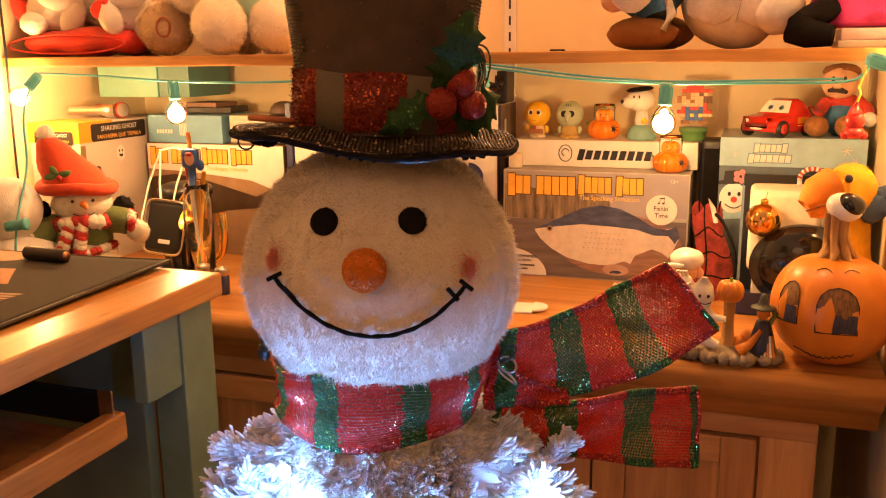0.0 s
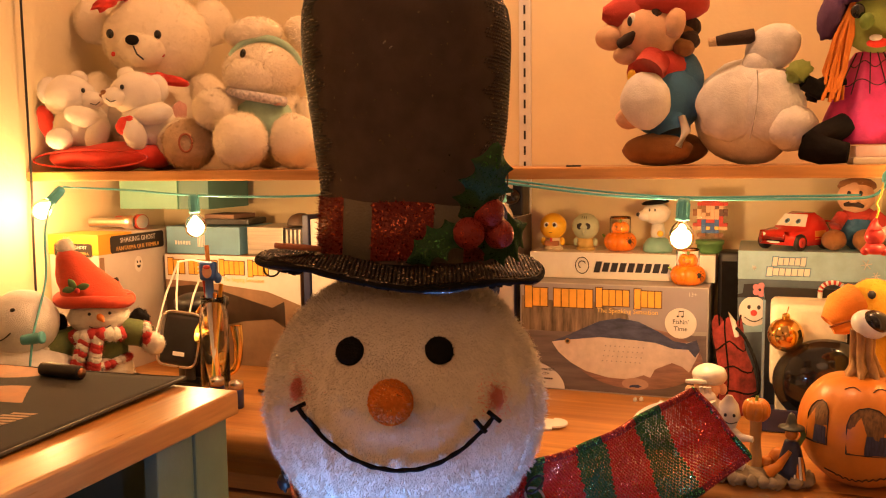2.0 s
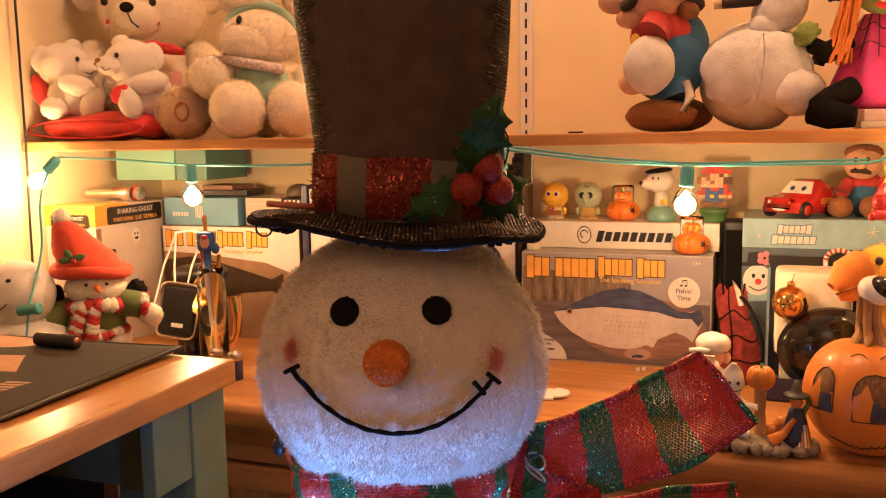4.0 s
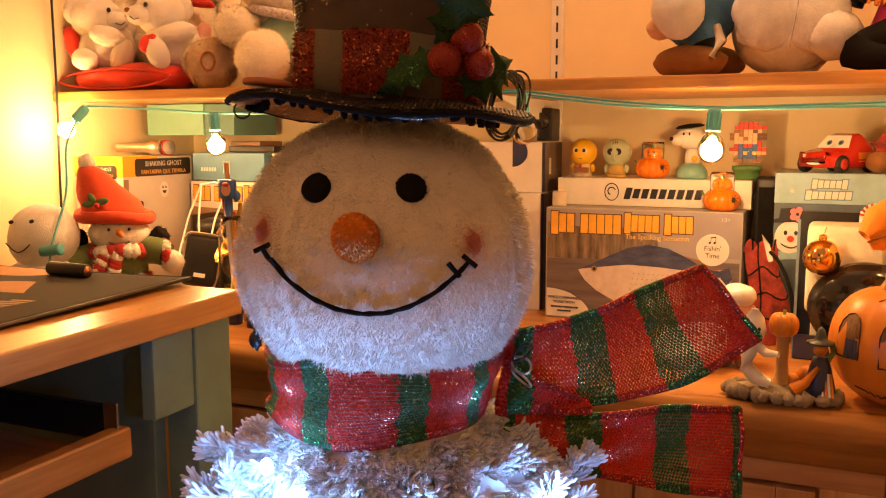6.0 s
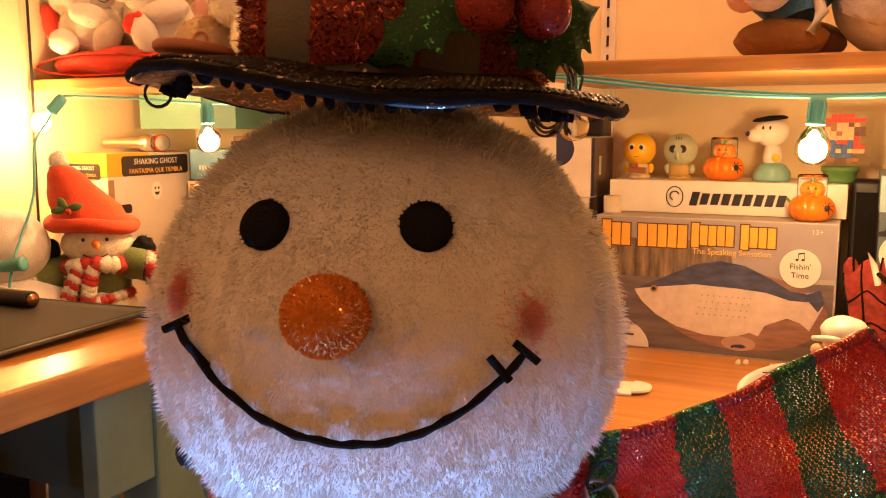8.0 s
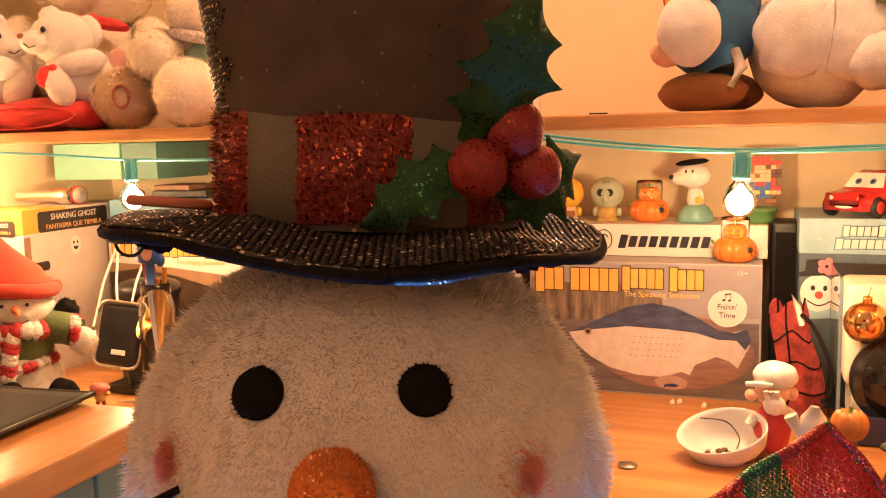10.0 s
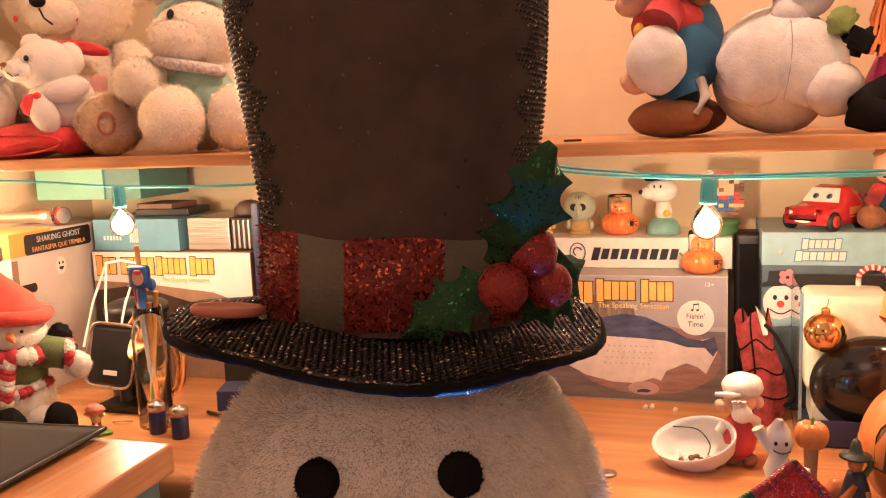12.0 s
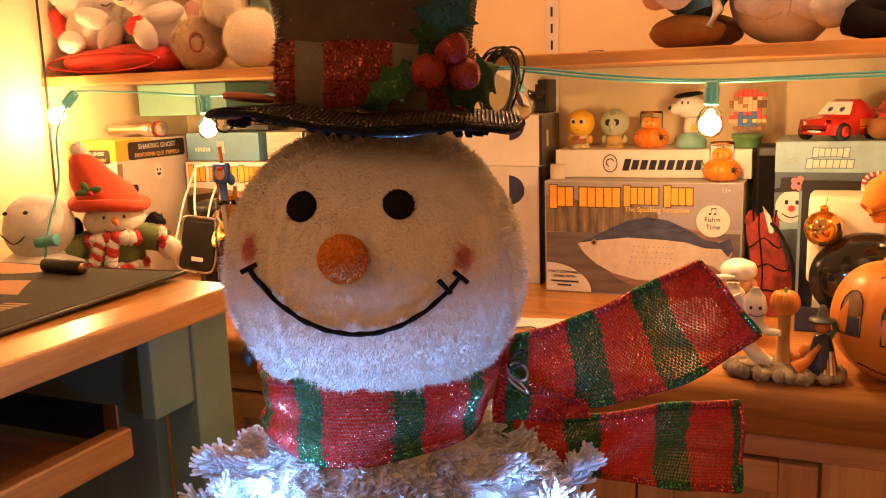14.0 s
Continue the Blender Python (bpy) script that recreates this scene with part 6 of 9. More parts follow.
# striped candy cane poking up behind
b = Build()
pts = [(0.105 + 0.02 * math.cos(a), 1.590, 0.940 + 0.016 * math.sin(a)) for a in [math.pi * (1 - i / 16) for i in range(17)]]
for i in range(16):
    b.tube([pts[i], pts[i + 1]], 0.004, M["white_card"] if i % 2 else colour("toy_red", (0.55, 0.05, 0.04)), 8)
b.tube([(0.085, 1.590, 0.940), (0.085, 1.590, 0.929)], 0.004, M["white_card"], 8)
b.tube([(0.125, 1.590, 0.940), (0.125, 1.590, 0.86), (0.125, 1.590, COUNTER + 0.007)], 0.004, M["white_card"], 8)
b.make("candy_cane", None, "red and white striped candy cane behind a box", "candy cane")

# yellow bird toy with a big orange beak and a blue bow
b = Build()
yel = colour("bird_yellow", (0.80, 0.45, 0.03), 0.85, 0.6, sheen=0.3)
orr = colour("bird_orange", (0.78, 0.25, 0.02), 0.8, 0.5, sheen=0.3)
bx, by = 0.140, 1.375
b.lathe([(0.036, 0), (0.042, 0.02), (0.040, 0.08), (0.030, 0.13), (0.026, 0.19)], yel, 28, pose(bx + 0.008, by + 0.012, COUNTER))
b.ball((bx + 0.002, by, 0.950), (0.037, 0.036, 0.042), yel, lump=0.05, fuzz=1200, hair=0.003)
b.tube([(bx - 0.022, by - 0.012, 0.962), (bx - 0.044, by - 0.024, 0.952), (bx - 0.060, by - 0.032, 0.934)], [0.026, 0.023, 0.010], orr, 16)
b.tube([(bx - 0.020, by - 0.018, 0.932), (bx - 0.040, by - 0.028, 0.926), (bx - 0.052, by - 0.030, 0.921)], [0.013, 0.012, 0.006], orr, 14)
b.tube([(bx - 0.014, by - 0.038, 0.941), (bx - 0.038, by - 0.046, 0.936), (bx - 0.056, by - 0.036, 0.926)], 0.0015, colour("beak_line", (0.3, 0.09, 0.01)), 6)
b.ball((bx - 0.004, by - 0.034, 0.974), (0.0055, 0.004, 0.006), eye_black, seg=14, ring=10)
bow = colour("bow_blue", (0.06, 0.11, 0.22), 0.85, 0.5)
b.ball((bx + 0.034, by - 0.018, 0.930), (0.018, 0.009, 0.022), bow, (0, 35, 0), 0.15)
b.ball((bx + 0.050, by - 0.014, 0.945), (0.014, 0.009, 0.020), bow, (0, -40, 0), 0.15)
b.make("bird_toy", None, "yellow plush bird with orange beak and blue bow", "plush toy")

# painted pumpkin
pk = holder("pumpkin", (0.122, 1.262, COUNTER), "orange pumpkin with drawn eyes and a wobbly drawn mouth", "pumpkin")
pskin = mat("pumpkin_skin", (0.64, 0.21, 0.018), 0.42, vary=0.12, scale=22, bump=0.12, fine=140, coat=0.15)


def on_pumpkin(a, e, out=0.0):
    """A point of the skin at bearing a and height angle e, in degrees."""
    a, e = radians(a), radians(e)
    k = 1 - 0.045 * (abs(math.sin(a * 5.0)) < 0.12) * 0 - 0.022 * (1 - abs(math.sin(a * 5.0)) ** 0.5) * math.cos(e)
    r, h = (0.0805 + out) * k, (0.0785 + out) * k
    return Vector((r * math.cos(e) ** 0.9 * math.sin(a), -r * math.cos(e) ** 0.9 * math.cos(a), 0.0765 + h * math.sin(e) - 0.010 * max(0, math.sin(e)) ** 8))


vs, fs = [], []
NA, NE = 90, 36
for i in range(NE + 1):
    for j in range(NA):
        vs.append(on_pumpkin(360 * j / NA, -89.9 + 179.8 * i / NE))
for i in range(NE):
    for j in range(NA):
        fs.append((i * NA + j, i * NA + (j + 1) % NA, (i + 1) * NA + (j + 1) % NA, (i + 1) * NA + j))
Build().raw(vs, fs, pskin).make("skin", pk)
stem = Build()
smat = mat("dry_stem", (0.42, 0.24, 0.09), 0.8, vary=0.3, scale=60, bump=0.6, fine=120, stretch=(3, 3, 0.5))
for k in range(7):
    a = radians(k * 51)
    stem.tube([(0.023 * math.cos(a), 0.023 * math.sin(a), 0.143), (0.014 * math.cos(a), 0.014 * math.sin(a), 0.154), (0.010 * math.cos(a) - 0.004, 0.010 * math.sin(a), 0.175), (0.010 * math.cos(a) - 0.004, 0.010 * math.sin(a), 0.206)], [0.004, 0.007, 0.006, 0.0062], smat, 8)
stem.tube([(0, 0, 0.14), (-0.002, 0, 0.165), (-0.004, 0, 0.207)], [0.018, 0.012, 0.012], smat, 14)
stem.make("stem", pk, "ridged dry brown stem")
ey = Build().ball((0.004, -0.004, 0.214), (0.0235, 0.021, 0.0185), eye_white, (0, 18, 0), seg=28, ring=20).make("stem_eye", pk, "white and black ball eye on the stem")
Build().ball((0.011, -0.012, 0.2195), (0.0185, 0.0165, 0.0135), M["gloss_black"], (10, 24, 0), seg=24, ring=16).make("pupil", ey)


def patch(ring_a, m, name, out=0.0009, n=10):
    """A shape drawn on the skin, from bearing and height angles round its rim."""
    ca = sum(a for a, e in ring_a) / len(ring_a)
    ce = sum(e for a, e in ring_a) / len(ring_a)
    vs, fs = [], []
    k = len(ring_a)
    for i in range(n + 1):
        for a, e in ring_a:
            vs.append(on_pumpkin(ca + (a - ca) * i / n, ce + (e - ce) * i / n, out))
    for i in range(n):
        for j in range(k):
            fs.append((i * k + j, i * k + (j + 1) % k, (i + 1) * k + (j + 1) % k, (i + 1) * k + j))
    return Build().raw(vs, fs, m).make(name, pk, "drawn eye")


scrib = mat("pencil_brown", (0.16, 0.075, 0.02), 0.5, vary=0.6, scale=120, bump=0, stretch=(3, 3, 0.4))
scrib2 = mat("pencil_navy", (0.045, 0.045, 0.085), 0.5, vary=0.5, scale=120, bump=0, stretch=(3, 3, 0.4))
E0 = -34


def drawn_eye(a0, a1, e0, e1, dark_lo):
    rim = [(a0 + (a1 - a0) * f, e0) for f in (0, 0.5, 1)] + [(a1 + 0, e0 + (e1 - e0) * 0.6)] + [((a0 + a1) / 2 + (a1 - a0) / 2 * math.cos(radians(q)), e0 + (e1 - e0) * (0.6 + 0.4 * math.sin(radians(q)))) for q in (30, 60, 90, 120, 150)] + [(a0, e0 + (e1 - e0) * 0.6)]
    patch(rim, scrib, "drawn_eye", 0.0007)
    w_ = (a1 - a0)
    patch([(a0 + w_ * dark_lo, e0 + 1), (a1 - 1, e0 + 1), (a1 - 1, e0 + (e1 - e0) * 0.42), (a0 + w_ * (dark_lo + 0.05), e0 + (e1 - e0) * 0.42)], scrib2, "drawn_pupil", 0.0013)
    patch([(a0 + 1.2, e0 + 1.5), (a0 + w_ * dark_lo - 0.5, e0 + 1.5), (a0 + w_ * (dark_lo + 0.05), e0 + (e1 - e0) * 0.45), (a0 + w_ * 0.32, e0 + (e1 - e0) * 0.78), (a0 + 1.0, e0 + (e1 - e0) * 0.45)], pskin, "drawn_glint", 0.0015)
    Build().tube([on_pumpkin(a, e, 0.0012) for a, e in rim + rim[:1]], 0.0007, ink, 5).make("eye_outline", pk)


drawn_eye(-61, -37, -8, 33, 0.42)
drawn_eye(-19, 18, -12, 33, 0.40)
pts = [on_pumpkin(-46 + 66 * i / 30, -36 - 9 * math.sin(i / 30 * math.pi) + 2.2 * math.sin(i * 1.9) * (i > 5), 0.0008) for i in range(31)]
Build().tube(pts, 0.0008, ink, 5).make("drawn_mouth", pk, "thin wobbly drawn mouth")
for a0 in (-30, 6):
    Build().tube([on_pumpkin(a0 + 3.4 * i, 50 + 5 * math.sin(i / 6 * math.pi), 0.0008) for i in range(7)], 0.0006, ink, 5).make("drawn_brow", pk)

# small ornament: ghost, pumpkin post and witch hat figure on a rocky base
orn = holder("halloween_ornament", (-0.008, 1.225, COUNTER), "painted ornament of ghost, pumpkins and witch on rocks", "ornament")
rock = mat("painted_rock", (0.25, 0.20, 0.13), 0.7, vary=0.45, scale=50, bump=0.5, fine=160)
b = Build()
for k in range(30):
    a = 2 * math.pi * k / 30 + random.uniform(-0.08, 0.08)
    b.ball((0.064 * math.cos(a), 0.030 * math.sin(a), 0.009), (random.uniform(0.008, 0.013), random.uniform(0.007, 0.010), random.uniform(0.007, 0.010)), rock, (0, 0, random.uniform(0, 90)), 0.4, 10, 7)
b.ball((0, 0, 0.010), (0.064, 0.030, 0.009), rock, lump=0.2)
b.make("rock_base", orn, "rocky brown base")
gm = colour("ghost_white", (0.74, 0.68, 0.56), 0.35, vary=0.06)
b = Build()
b.tube([(-0.016, -0.014, 0.022), (-0.032, -0.014, 0.028), (-0.044, -0.010, 0.040), (-0.044, -0.008, 0.056), (-0.038, -0.008, 0.072), (-0.036, -0.008, 0.088), (-0.038, -0.008, 0.104), (-0.037, -0.008, 0.116)], [0.006, 0.009, 0.010, 0.010, 0.0095, 0.014, 0.0125, 0.004], gm, 16)
b.tube([(-0.034, -0.010, 0.070), (-0.022, -0.016, 0.062), (-0.006, -0.020, 0.062)], [0.006, 0.006, 0.004], gm, 10)
b.tube([(-0.046, -0.008, 0.080), (-0.056, -0.012, 0.098), (-0.060, -0.012, 0.106)], [0.005, 0.006, 0.007], gm, 10)
for s in (-0.0055, 0.0055):
    b.ball((-0.036 + s, -0.0215, 0.0925), (0.002, 0.0012, 0.0026), eye_black, seg=8, ring=6)
b.tube([(-0.044 + 0.0018 * i, -0.0222 + 0.0002 * abs(i - 5), 0.0845 - 0.003 * math.sin(i / 10 * math.pi)) for i in range(11)], 0.0007, eye_black, 5)
b.make("ghost", orn, "smiling cream ghost")
b = Build()
po = colour("ornament_orange", (0.66, 0.22, 0.02), 0.35)
for k in range(9):
    a = 2 * math.pi * k / 9
    b.ball((-0.003 + 0.009 * math.cos(a), 0.004 + 0.009 * math.sin(a), 0.096), (0.0095, 0.0095, 0.0145), po, seg=12, ring=9)
b.tube([(-0.003, 0.004, 0.108), (-0.002, 0.004, 0.115)], 0.0022, colour("stem_green", (0.16, 0.30, 0.05)), 7)
b.tube([(-0.003, 0.006, 0.018), (-0.003, 0.005, 0.050), (-0.003, 0.004, 0.084)], [0.010, 0.007, 0.008], colour("broom_straw", (0.45, 0.25, 0.08), 0.8), 12)
b.ball((0.028, 0.016, 0.030), (0.014, 0.012, 0.013), po, lump=0.1)
b.ball((0.012, 0.010, 0.022), (0.010, 0.010, 0.010), po, lump=0.1)
b.make("pumpkin_post", orn, "orange pumpkin on a straw post")
b = Build()
b.lathe([(0.019, 0.012), (0.018, 0.024), (0.013, 0.046), (0.009, 0.060)], colour("witch_dress", (0.03, 0.035, 0.07), 0.4), 18, pose(0.042, -0.004, 0))
b.ball((0.041, -0.006, 0.070), (0.008, 0.008, 0.0085), po)
b.lathe([(0.0005, 0), (0.017, 0.0006), (0.016, 0.003), (0.008, 0.004), (0.0065, 0.010), (0.004, 0.019), (0.0005, 0.022)], colour("witch_hat", (0.05, 0.06, 0.045), 0.5), 20, pose(0.041, -0.006, 0.077))
b.tube([(0.050, -0.004, 0.056), (0.056, -0.006, 0.068), (0.054, -0.005, 0.078)], 0.0035, colour("scarf_moss", (0.12, 0.16, 0.03)), 8)
b.tube([(0.012, -0.024, 0.020), (0.026, -0.022, 0.030), (0.040, -0.018, 0.050)], [0.009, 0.006, 0.003], po, 10)
for k in range(4):
    b.tube([(0.046 + 0.004 * k, -0.022, 0.014), (0.045 + 0.003 * k, -0.014, 0.042)], 0.0018, po if k % 2 else M["white_card"], 6)
b.make("witch", orn, "tiny dark witch with broom")

# little figure with a white cap and red suit
b = Build()
fx, fy = -0.082, 1.372
b.ball((fx - 0.010, fy - 0.004, COUNTER + 0.008), (0.010, 0.014, 0.008), plush_brown)
b.ball((fx + 0.012, fy - 0.004, COUNTER + 0.008), (0.010, 0.014, 0.008), plush_brown)
b.lathe([(0.012, 0.010), (0.019, 0.022), (0.022, 0.04), (0.018, 0.058), (0.010, 0.068)], colour("toy_red", (0.55, 0.05, 0.04), 0.35), 22, pose(fx, fy, COUNTER))
b.ball((fx, fy, COUNTER + 0.086), (0.020, 0.018, 0.019), plush_skin)
b.ball((fx + 0.003, fy + 0.002, COUNTER + 0.104), (0.026, 0.024, 0.0175), eye_white, lump=0.05)
b.tube([(fx - 0.030, fy - 0.014, COUNTER + 0.096), (fx - 0.016, fy - 0.020, COUNTER + 0.098), (fx, fy - 0.020, COUNTER + 0.098)], [0.003, 0.004, 0.003], eye_white, 8)
b.ball((fx - 0.024, fy - 0.018, COUNTER + 0.084), 0.0075, plush_skin)
b.ball((fx + 0.022, fy, COUNTER + 0.084), (0.007, 0.005, 0.009), plush_skin)
b.ball((fx + 0.002, fy - 0.022, COUNTER + 0.074), (0.013, 0.008, 0.012), eye_white)
for k in range(3):
    b.tube([(fx - 0.004 + 0.005 * k, fy - 0.024, COUNTER + 0.078), (fx - 0.008 + 0.006 * k, fy - 0.026, COUNTER + 0.092)], 0.0032, eye_white, 8)
b.tube([(fx + 0.020, fy - 0.004, COUNTER + 0.056), (fx + 0.020, fy - 0.016, COUNTER + 0.064), (fx + 0.008, fy - 0.020, COUNTER + 0.072)], 0.006, eye_white, 8)
b.tube([(fx - 0.018, fy - 0.004, COUNTER + 0.056), (fx - 0.026, fy - 0.010, COUNTER + 0.044)], [0.007, 0.006], eye_white, 8)
b.make("toy_figure", None, "small toy figure in white cap and red suit", "toy figure")

# white bowl tipped on its side with odds and ends
bw = holder("small_bowl", (-0.135, 1.345, COUNTER), "small white oval bowl holding wire and a brown button", "bowl")
at = pose(0, 0.006, 0.0255, 27, -12, -8) @ Matrix.Diagonal((1.18, 0.86, 1, 1))
Build().lathe([(0.020, -0.024), (0.030, -0.020), (0.040, -0.006), (0.045, 0.012), (0.046, 0.0175), (0.0445, 0.018), (0.042, 0.010), (0.036, -0.006), (0.026, -0.016), (0.001, -0.018)], M["white_paint"], 48, at).make("shell", bw)
b = Build()
b.ball((0.022, -0.006, 0.012), (0.014, 0.011, 0.008), colour("button_brown", (0.14, 0.07, 0.03), 0.4), seg=18, ring=12)
b.tube(curve3([(-0.03, 0.02, 0.047), (0.0, 0.024, 0.044), (0.016, 0.012, 0.030), (0.014, -0.004, 0.020)], 20), 0.0008, M["dark"], 5)
for k in range(9):
    b.ball((-0.018 + 0.006 * (k % 5), -0.006 + 0.005 * (k // 5), 0.012 + 0.002 * (k % 3)), (0.005, 0.004, 0.0035), M["white_card"] if k % 2 else colour("button_brown", (0.14, 0.07, 0.03), 0.4), (20 * k, 0, 30 * k), 0.3, 10, 7)
b.make("odds_and_ends", bw, "wire, beads and a brown button")

# folded tartan pouch with a drawstring
tart = mat("red_tartan", (0.28, 0.035, 0.03), 0.9, vary=0.5, scale=60, bump=0.5, fine=300)
b = Build()
vs, fs = [], []
NP, NQ = 20, 12
for i in range(NP + 1):
    a = 2 * math.pi * i / NP
    for j in range(NQ + 1):
        g = j / NQ
        r = 0.034 * (1 - 0.45 * g + 0.35 * max(0, g - 0.75) * 2)
        vs.append((-0.052 + r * math.cos(a) * (1 + 0.18 * math.sin(3 * a + 4 * g)) + 0.006 * math.sin(5 * g), 1.545 + r * 0.62 * math.sin(a) * (1 + 0.2 * math.sin(4 * a)), COUNTER + 0.001 + 0.155 * g + 0.012 * g * math.sin(3 * a)))
for i in range(NP):
    for j in range(NQ):
        fs.append((i * (NQ + 1) + j, (i + 1) * (NQ + 1) + j, (i + 1) * (NQ + 1) + j + 1, i * (NQ + 1) + j + 1))
b.raw(vs, fs, tart)
for k in range(5):
    b.tube([vs[(2 + 3 * k) * (NQ + 1) + j] + Vector((0, 0, 0)) if False else Vector(vs[(2 + 3 * k) * (NQ + 1) + j]) for j in range(NQ + 1)], 0.0016, M["felt_black"], 5)
for j in (3, 6, 9):
    b.tube([Vector(vs[i * (NQ + 1) + j]) for i in range(NP + 1)], 0.0014, M["felt_black"], 5)
pb = b.make("tartan_pouch", None, "standing red and black tartan cloth pouch", "pouch")
b = Build()
b.tube(curve3([(-0.045, 1.515, 0.885), (-0.030, 1.50, 0.87), (-0.012, 1.49, 0.83), (-0.008, 1.488, 0.79), (-0.020, 1.49, 0.775)], 30), 0.0028, M["felt_black"], 7)
b.make("drawstring", pb, "black twisted drawstring")
b = Build()
b.tube([(-0.044, 1.52, 0.87), (-0.050, 1.515, 0.895), (-0.058, 1.512, 0.912)], [0.004, 0.004, 0.0005], eye_white, 6)
b.make("feather", pb, "white feather tip")

# flat odds on the counter
Build().lathe([(0.0005, 0), (0.0115, 0), (0.012, 0.001), (0.012, 0.002), (0.0005, 0.0022)], colour("coin_grey", (0.32, 0.28, 0.24), 0.35, metal=0.8), 28).make("coin", None, "grey coin lying on a pine counter", "coin", at=pose(-0.244, 1.302, COUNTER + 0.0006))
b = Build().box((-0.05, -0.028, 0), (0.05, 0.028, 0.0035), M["white_card"], 0.001)
b.plate(arc(20, -90, 90, 0.024, 0.05, 0.0), 0.003, M["white_card"], pose(0, 0, 0.0032, 90, 0, 0))
b.make("card_tag", None, "flat white card tag lying on a counter", "card", at=pose(-0.372, 1.372, COUNTER + 0.0006, 0, 0, 8))
Build().tube(curve3([(-0.43, 1.33, COUNTER + 0.004), (-0.40, 1.325, COUNTER + 0.007), (-0.375, 1.335, COUNTER + 0.0062), (-0.36, 1.318, COUNTER + 0.002)], 20), 0.0009, M["dark"], 5).make("wire_scrap", None, "short black wire scrap lying on a counter", "wire")
for x, y in ((-0.215, 1.565), (-0.170, 1.560), (-0.205, 1.571), (0.02, 1.17 + 0.04)):
    Build().ball((x, y, COUNTER + 0.0035), (0.004, 0.0025, 0.004), M["white_card"], (0, 30, 40), 0.6, 8, 6).make("crumb", None, "tiny white paper crumb on a counter", "crumb", "crumbs")

# red bell ornament on a yellow ribbon
bell = holder("hanging_ornament", (0.138, 1.352, 1.03), "red candy-like ornament hanging on a yellow ribbon", "ornament")
b = Build()
rr_ = colour("bell_red", (0.55, 0.035, 0.03), 0.3)
b.ball((0, 0, 0.024), (0.013, 0.012, 0.014), rr_)
b.tube([(0, 0, 0.034), (-0.001, 0, 0.042), (0.001, 0, 0.050)], [0.011, 0.006, 0.002], rr_, 12)
b.lathe([(0.010, 0.0), (0.014, 0.003), (0.015, 0.008), (0.011, 0.014)], rr_, 20)
for s in (-1, 1):
    b.ball((s * 0.012, -0.004, 0.004), (0.006, 0.006, 0.006), rr_, seg=14, ring=10)
b.make("charm", bell)
b = Build().tube(curve3([(0.001, 0, 0.050), (0.004, 0.0, 0.062), (0.001, 0.0, 0.070), (0.006, 0.002, 0.082), (0.010, 0.002, 0.104)], 24), 0.0016, colour("ribbon_yellow", (0.75, 0.5, 0.06), 0.4), 6)
b.make("ribbon", bell, "twisted yellow ribbon")

# ---- the desk in front ----
DESK = 0.875
DX = -0.640
desk = holder("desk", (DX, 0.0, 0.0), "pine-topped desk with sage green legs and a keyboard tray", "desk")
Build().box((-0.74, -0.55, DESK - 0.031), (0.0, 0.958, DESK), M["pine_y"], 0.004, seg=3).make("desktop", desk, "varnished pine desktop")
Build().box((-0.055, 0.874, 0.0), (-0.008, 0.941, DESK - 0.0315), M["green_paint"], 0.003).make("leg", desk, "sage green square leg")
Build().box((-0.73, 0.874, 0.0), (-0.68, 0.941, DESK - 0.0315), M["green_paint"], 0.003).make("leg", desk, "sage green square leg")
Build().box((-0.065, -0.50, 0.0), (-0.018, -0.43, DESK - 0.0315), M["green_paint"], 0.003).make("leg", desk, "sage green square leg")
Build().box((-0.73, -0.50, 0.0), (-0.68, -0.43, DESK - 0.0315), M["green_paint"], 0.003).make("leg", desk, "sage green square leg")
Build().box((-0.030, 0.806, 0.748), (-0.011, 0.8735, DESK - 0.0315), M["green_paint"], 0.002).make("apron", desk, "short green apron panel")
Build().box((-0.62, 0.852, 0.0), (-0.0555, 0.872, DESK - 0.0315), M["green_paint"], 0.002).make("side_panel", desk, "green side panel")
Build().box((-0.70, -0.42, 0.60), (-0.68, 0.81, DESK - 0.0315), M["dark"], 0.002).make("back_panel", desk, "dark back panel")
tray = Build().box((-0.42, -0.36, 0.705), (-0.05, 0.772, 0.722), M["cabinet"], 0.002).make("keyboard_tray", desk, "brown wooden keyboard tray")
Build().box((-0.0495, -0.37, 0.711), (-0.026, 0.786, 0.747), M["pine_y"], 0.006, seg=3).make("tray_lip", tray, "rounded pine lip")
Build().box((-0.40, 0.776, 0.728), (-0.052, 0.788, 0.768), M["dark"], 0.002).make("tray_slide", desk, "black metal drawer slide")
Build().box((-0.055, 0.7725, 0.722), (-0.035, 0.7755, 0.775), M["metal"], 0.001).make("slide_bracket", desk, "bent grey bracket")
mouse = Build()
mouse.ball((0, 0, 0.0), (0.033, 0.055, 0.030), M["dark"], seg=28, ring=18)
mouse.tube([(0, -0.05, 0.016), (0, -0.03, 0.026), (0, -0.01, 0.0305)], 0.0012, M["metal"], 6)
mouse.make("computer_mouse", None, "black computer mouse on a pulled-in tray", "mouse", at=pose(DX - 0.10, 0.60, 0.735, 0, 0, 25))
kb = holder("keyboard", (DX - 0.16, 0.28, 0.7225), "black computer keyboard on a tray", "keyboard")
Build().box((-0.07, -0.21, 0), (0.07, 0.21, 0.018), M["dark"], 0.004).make("case", kb)
for i in range(5):
    for j in range(14):
        Build().box((-0.062 + i * 0.025, -0.2 + j * 0.0285, 0.018), (-0.041 + i * 0.025, -0.175 + j * 0.0285, 0.0235), M["dark"], 0.002).make("key", kb)

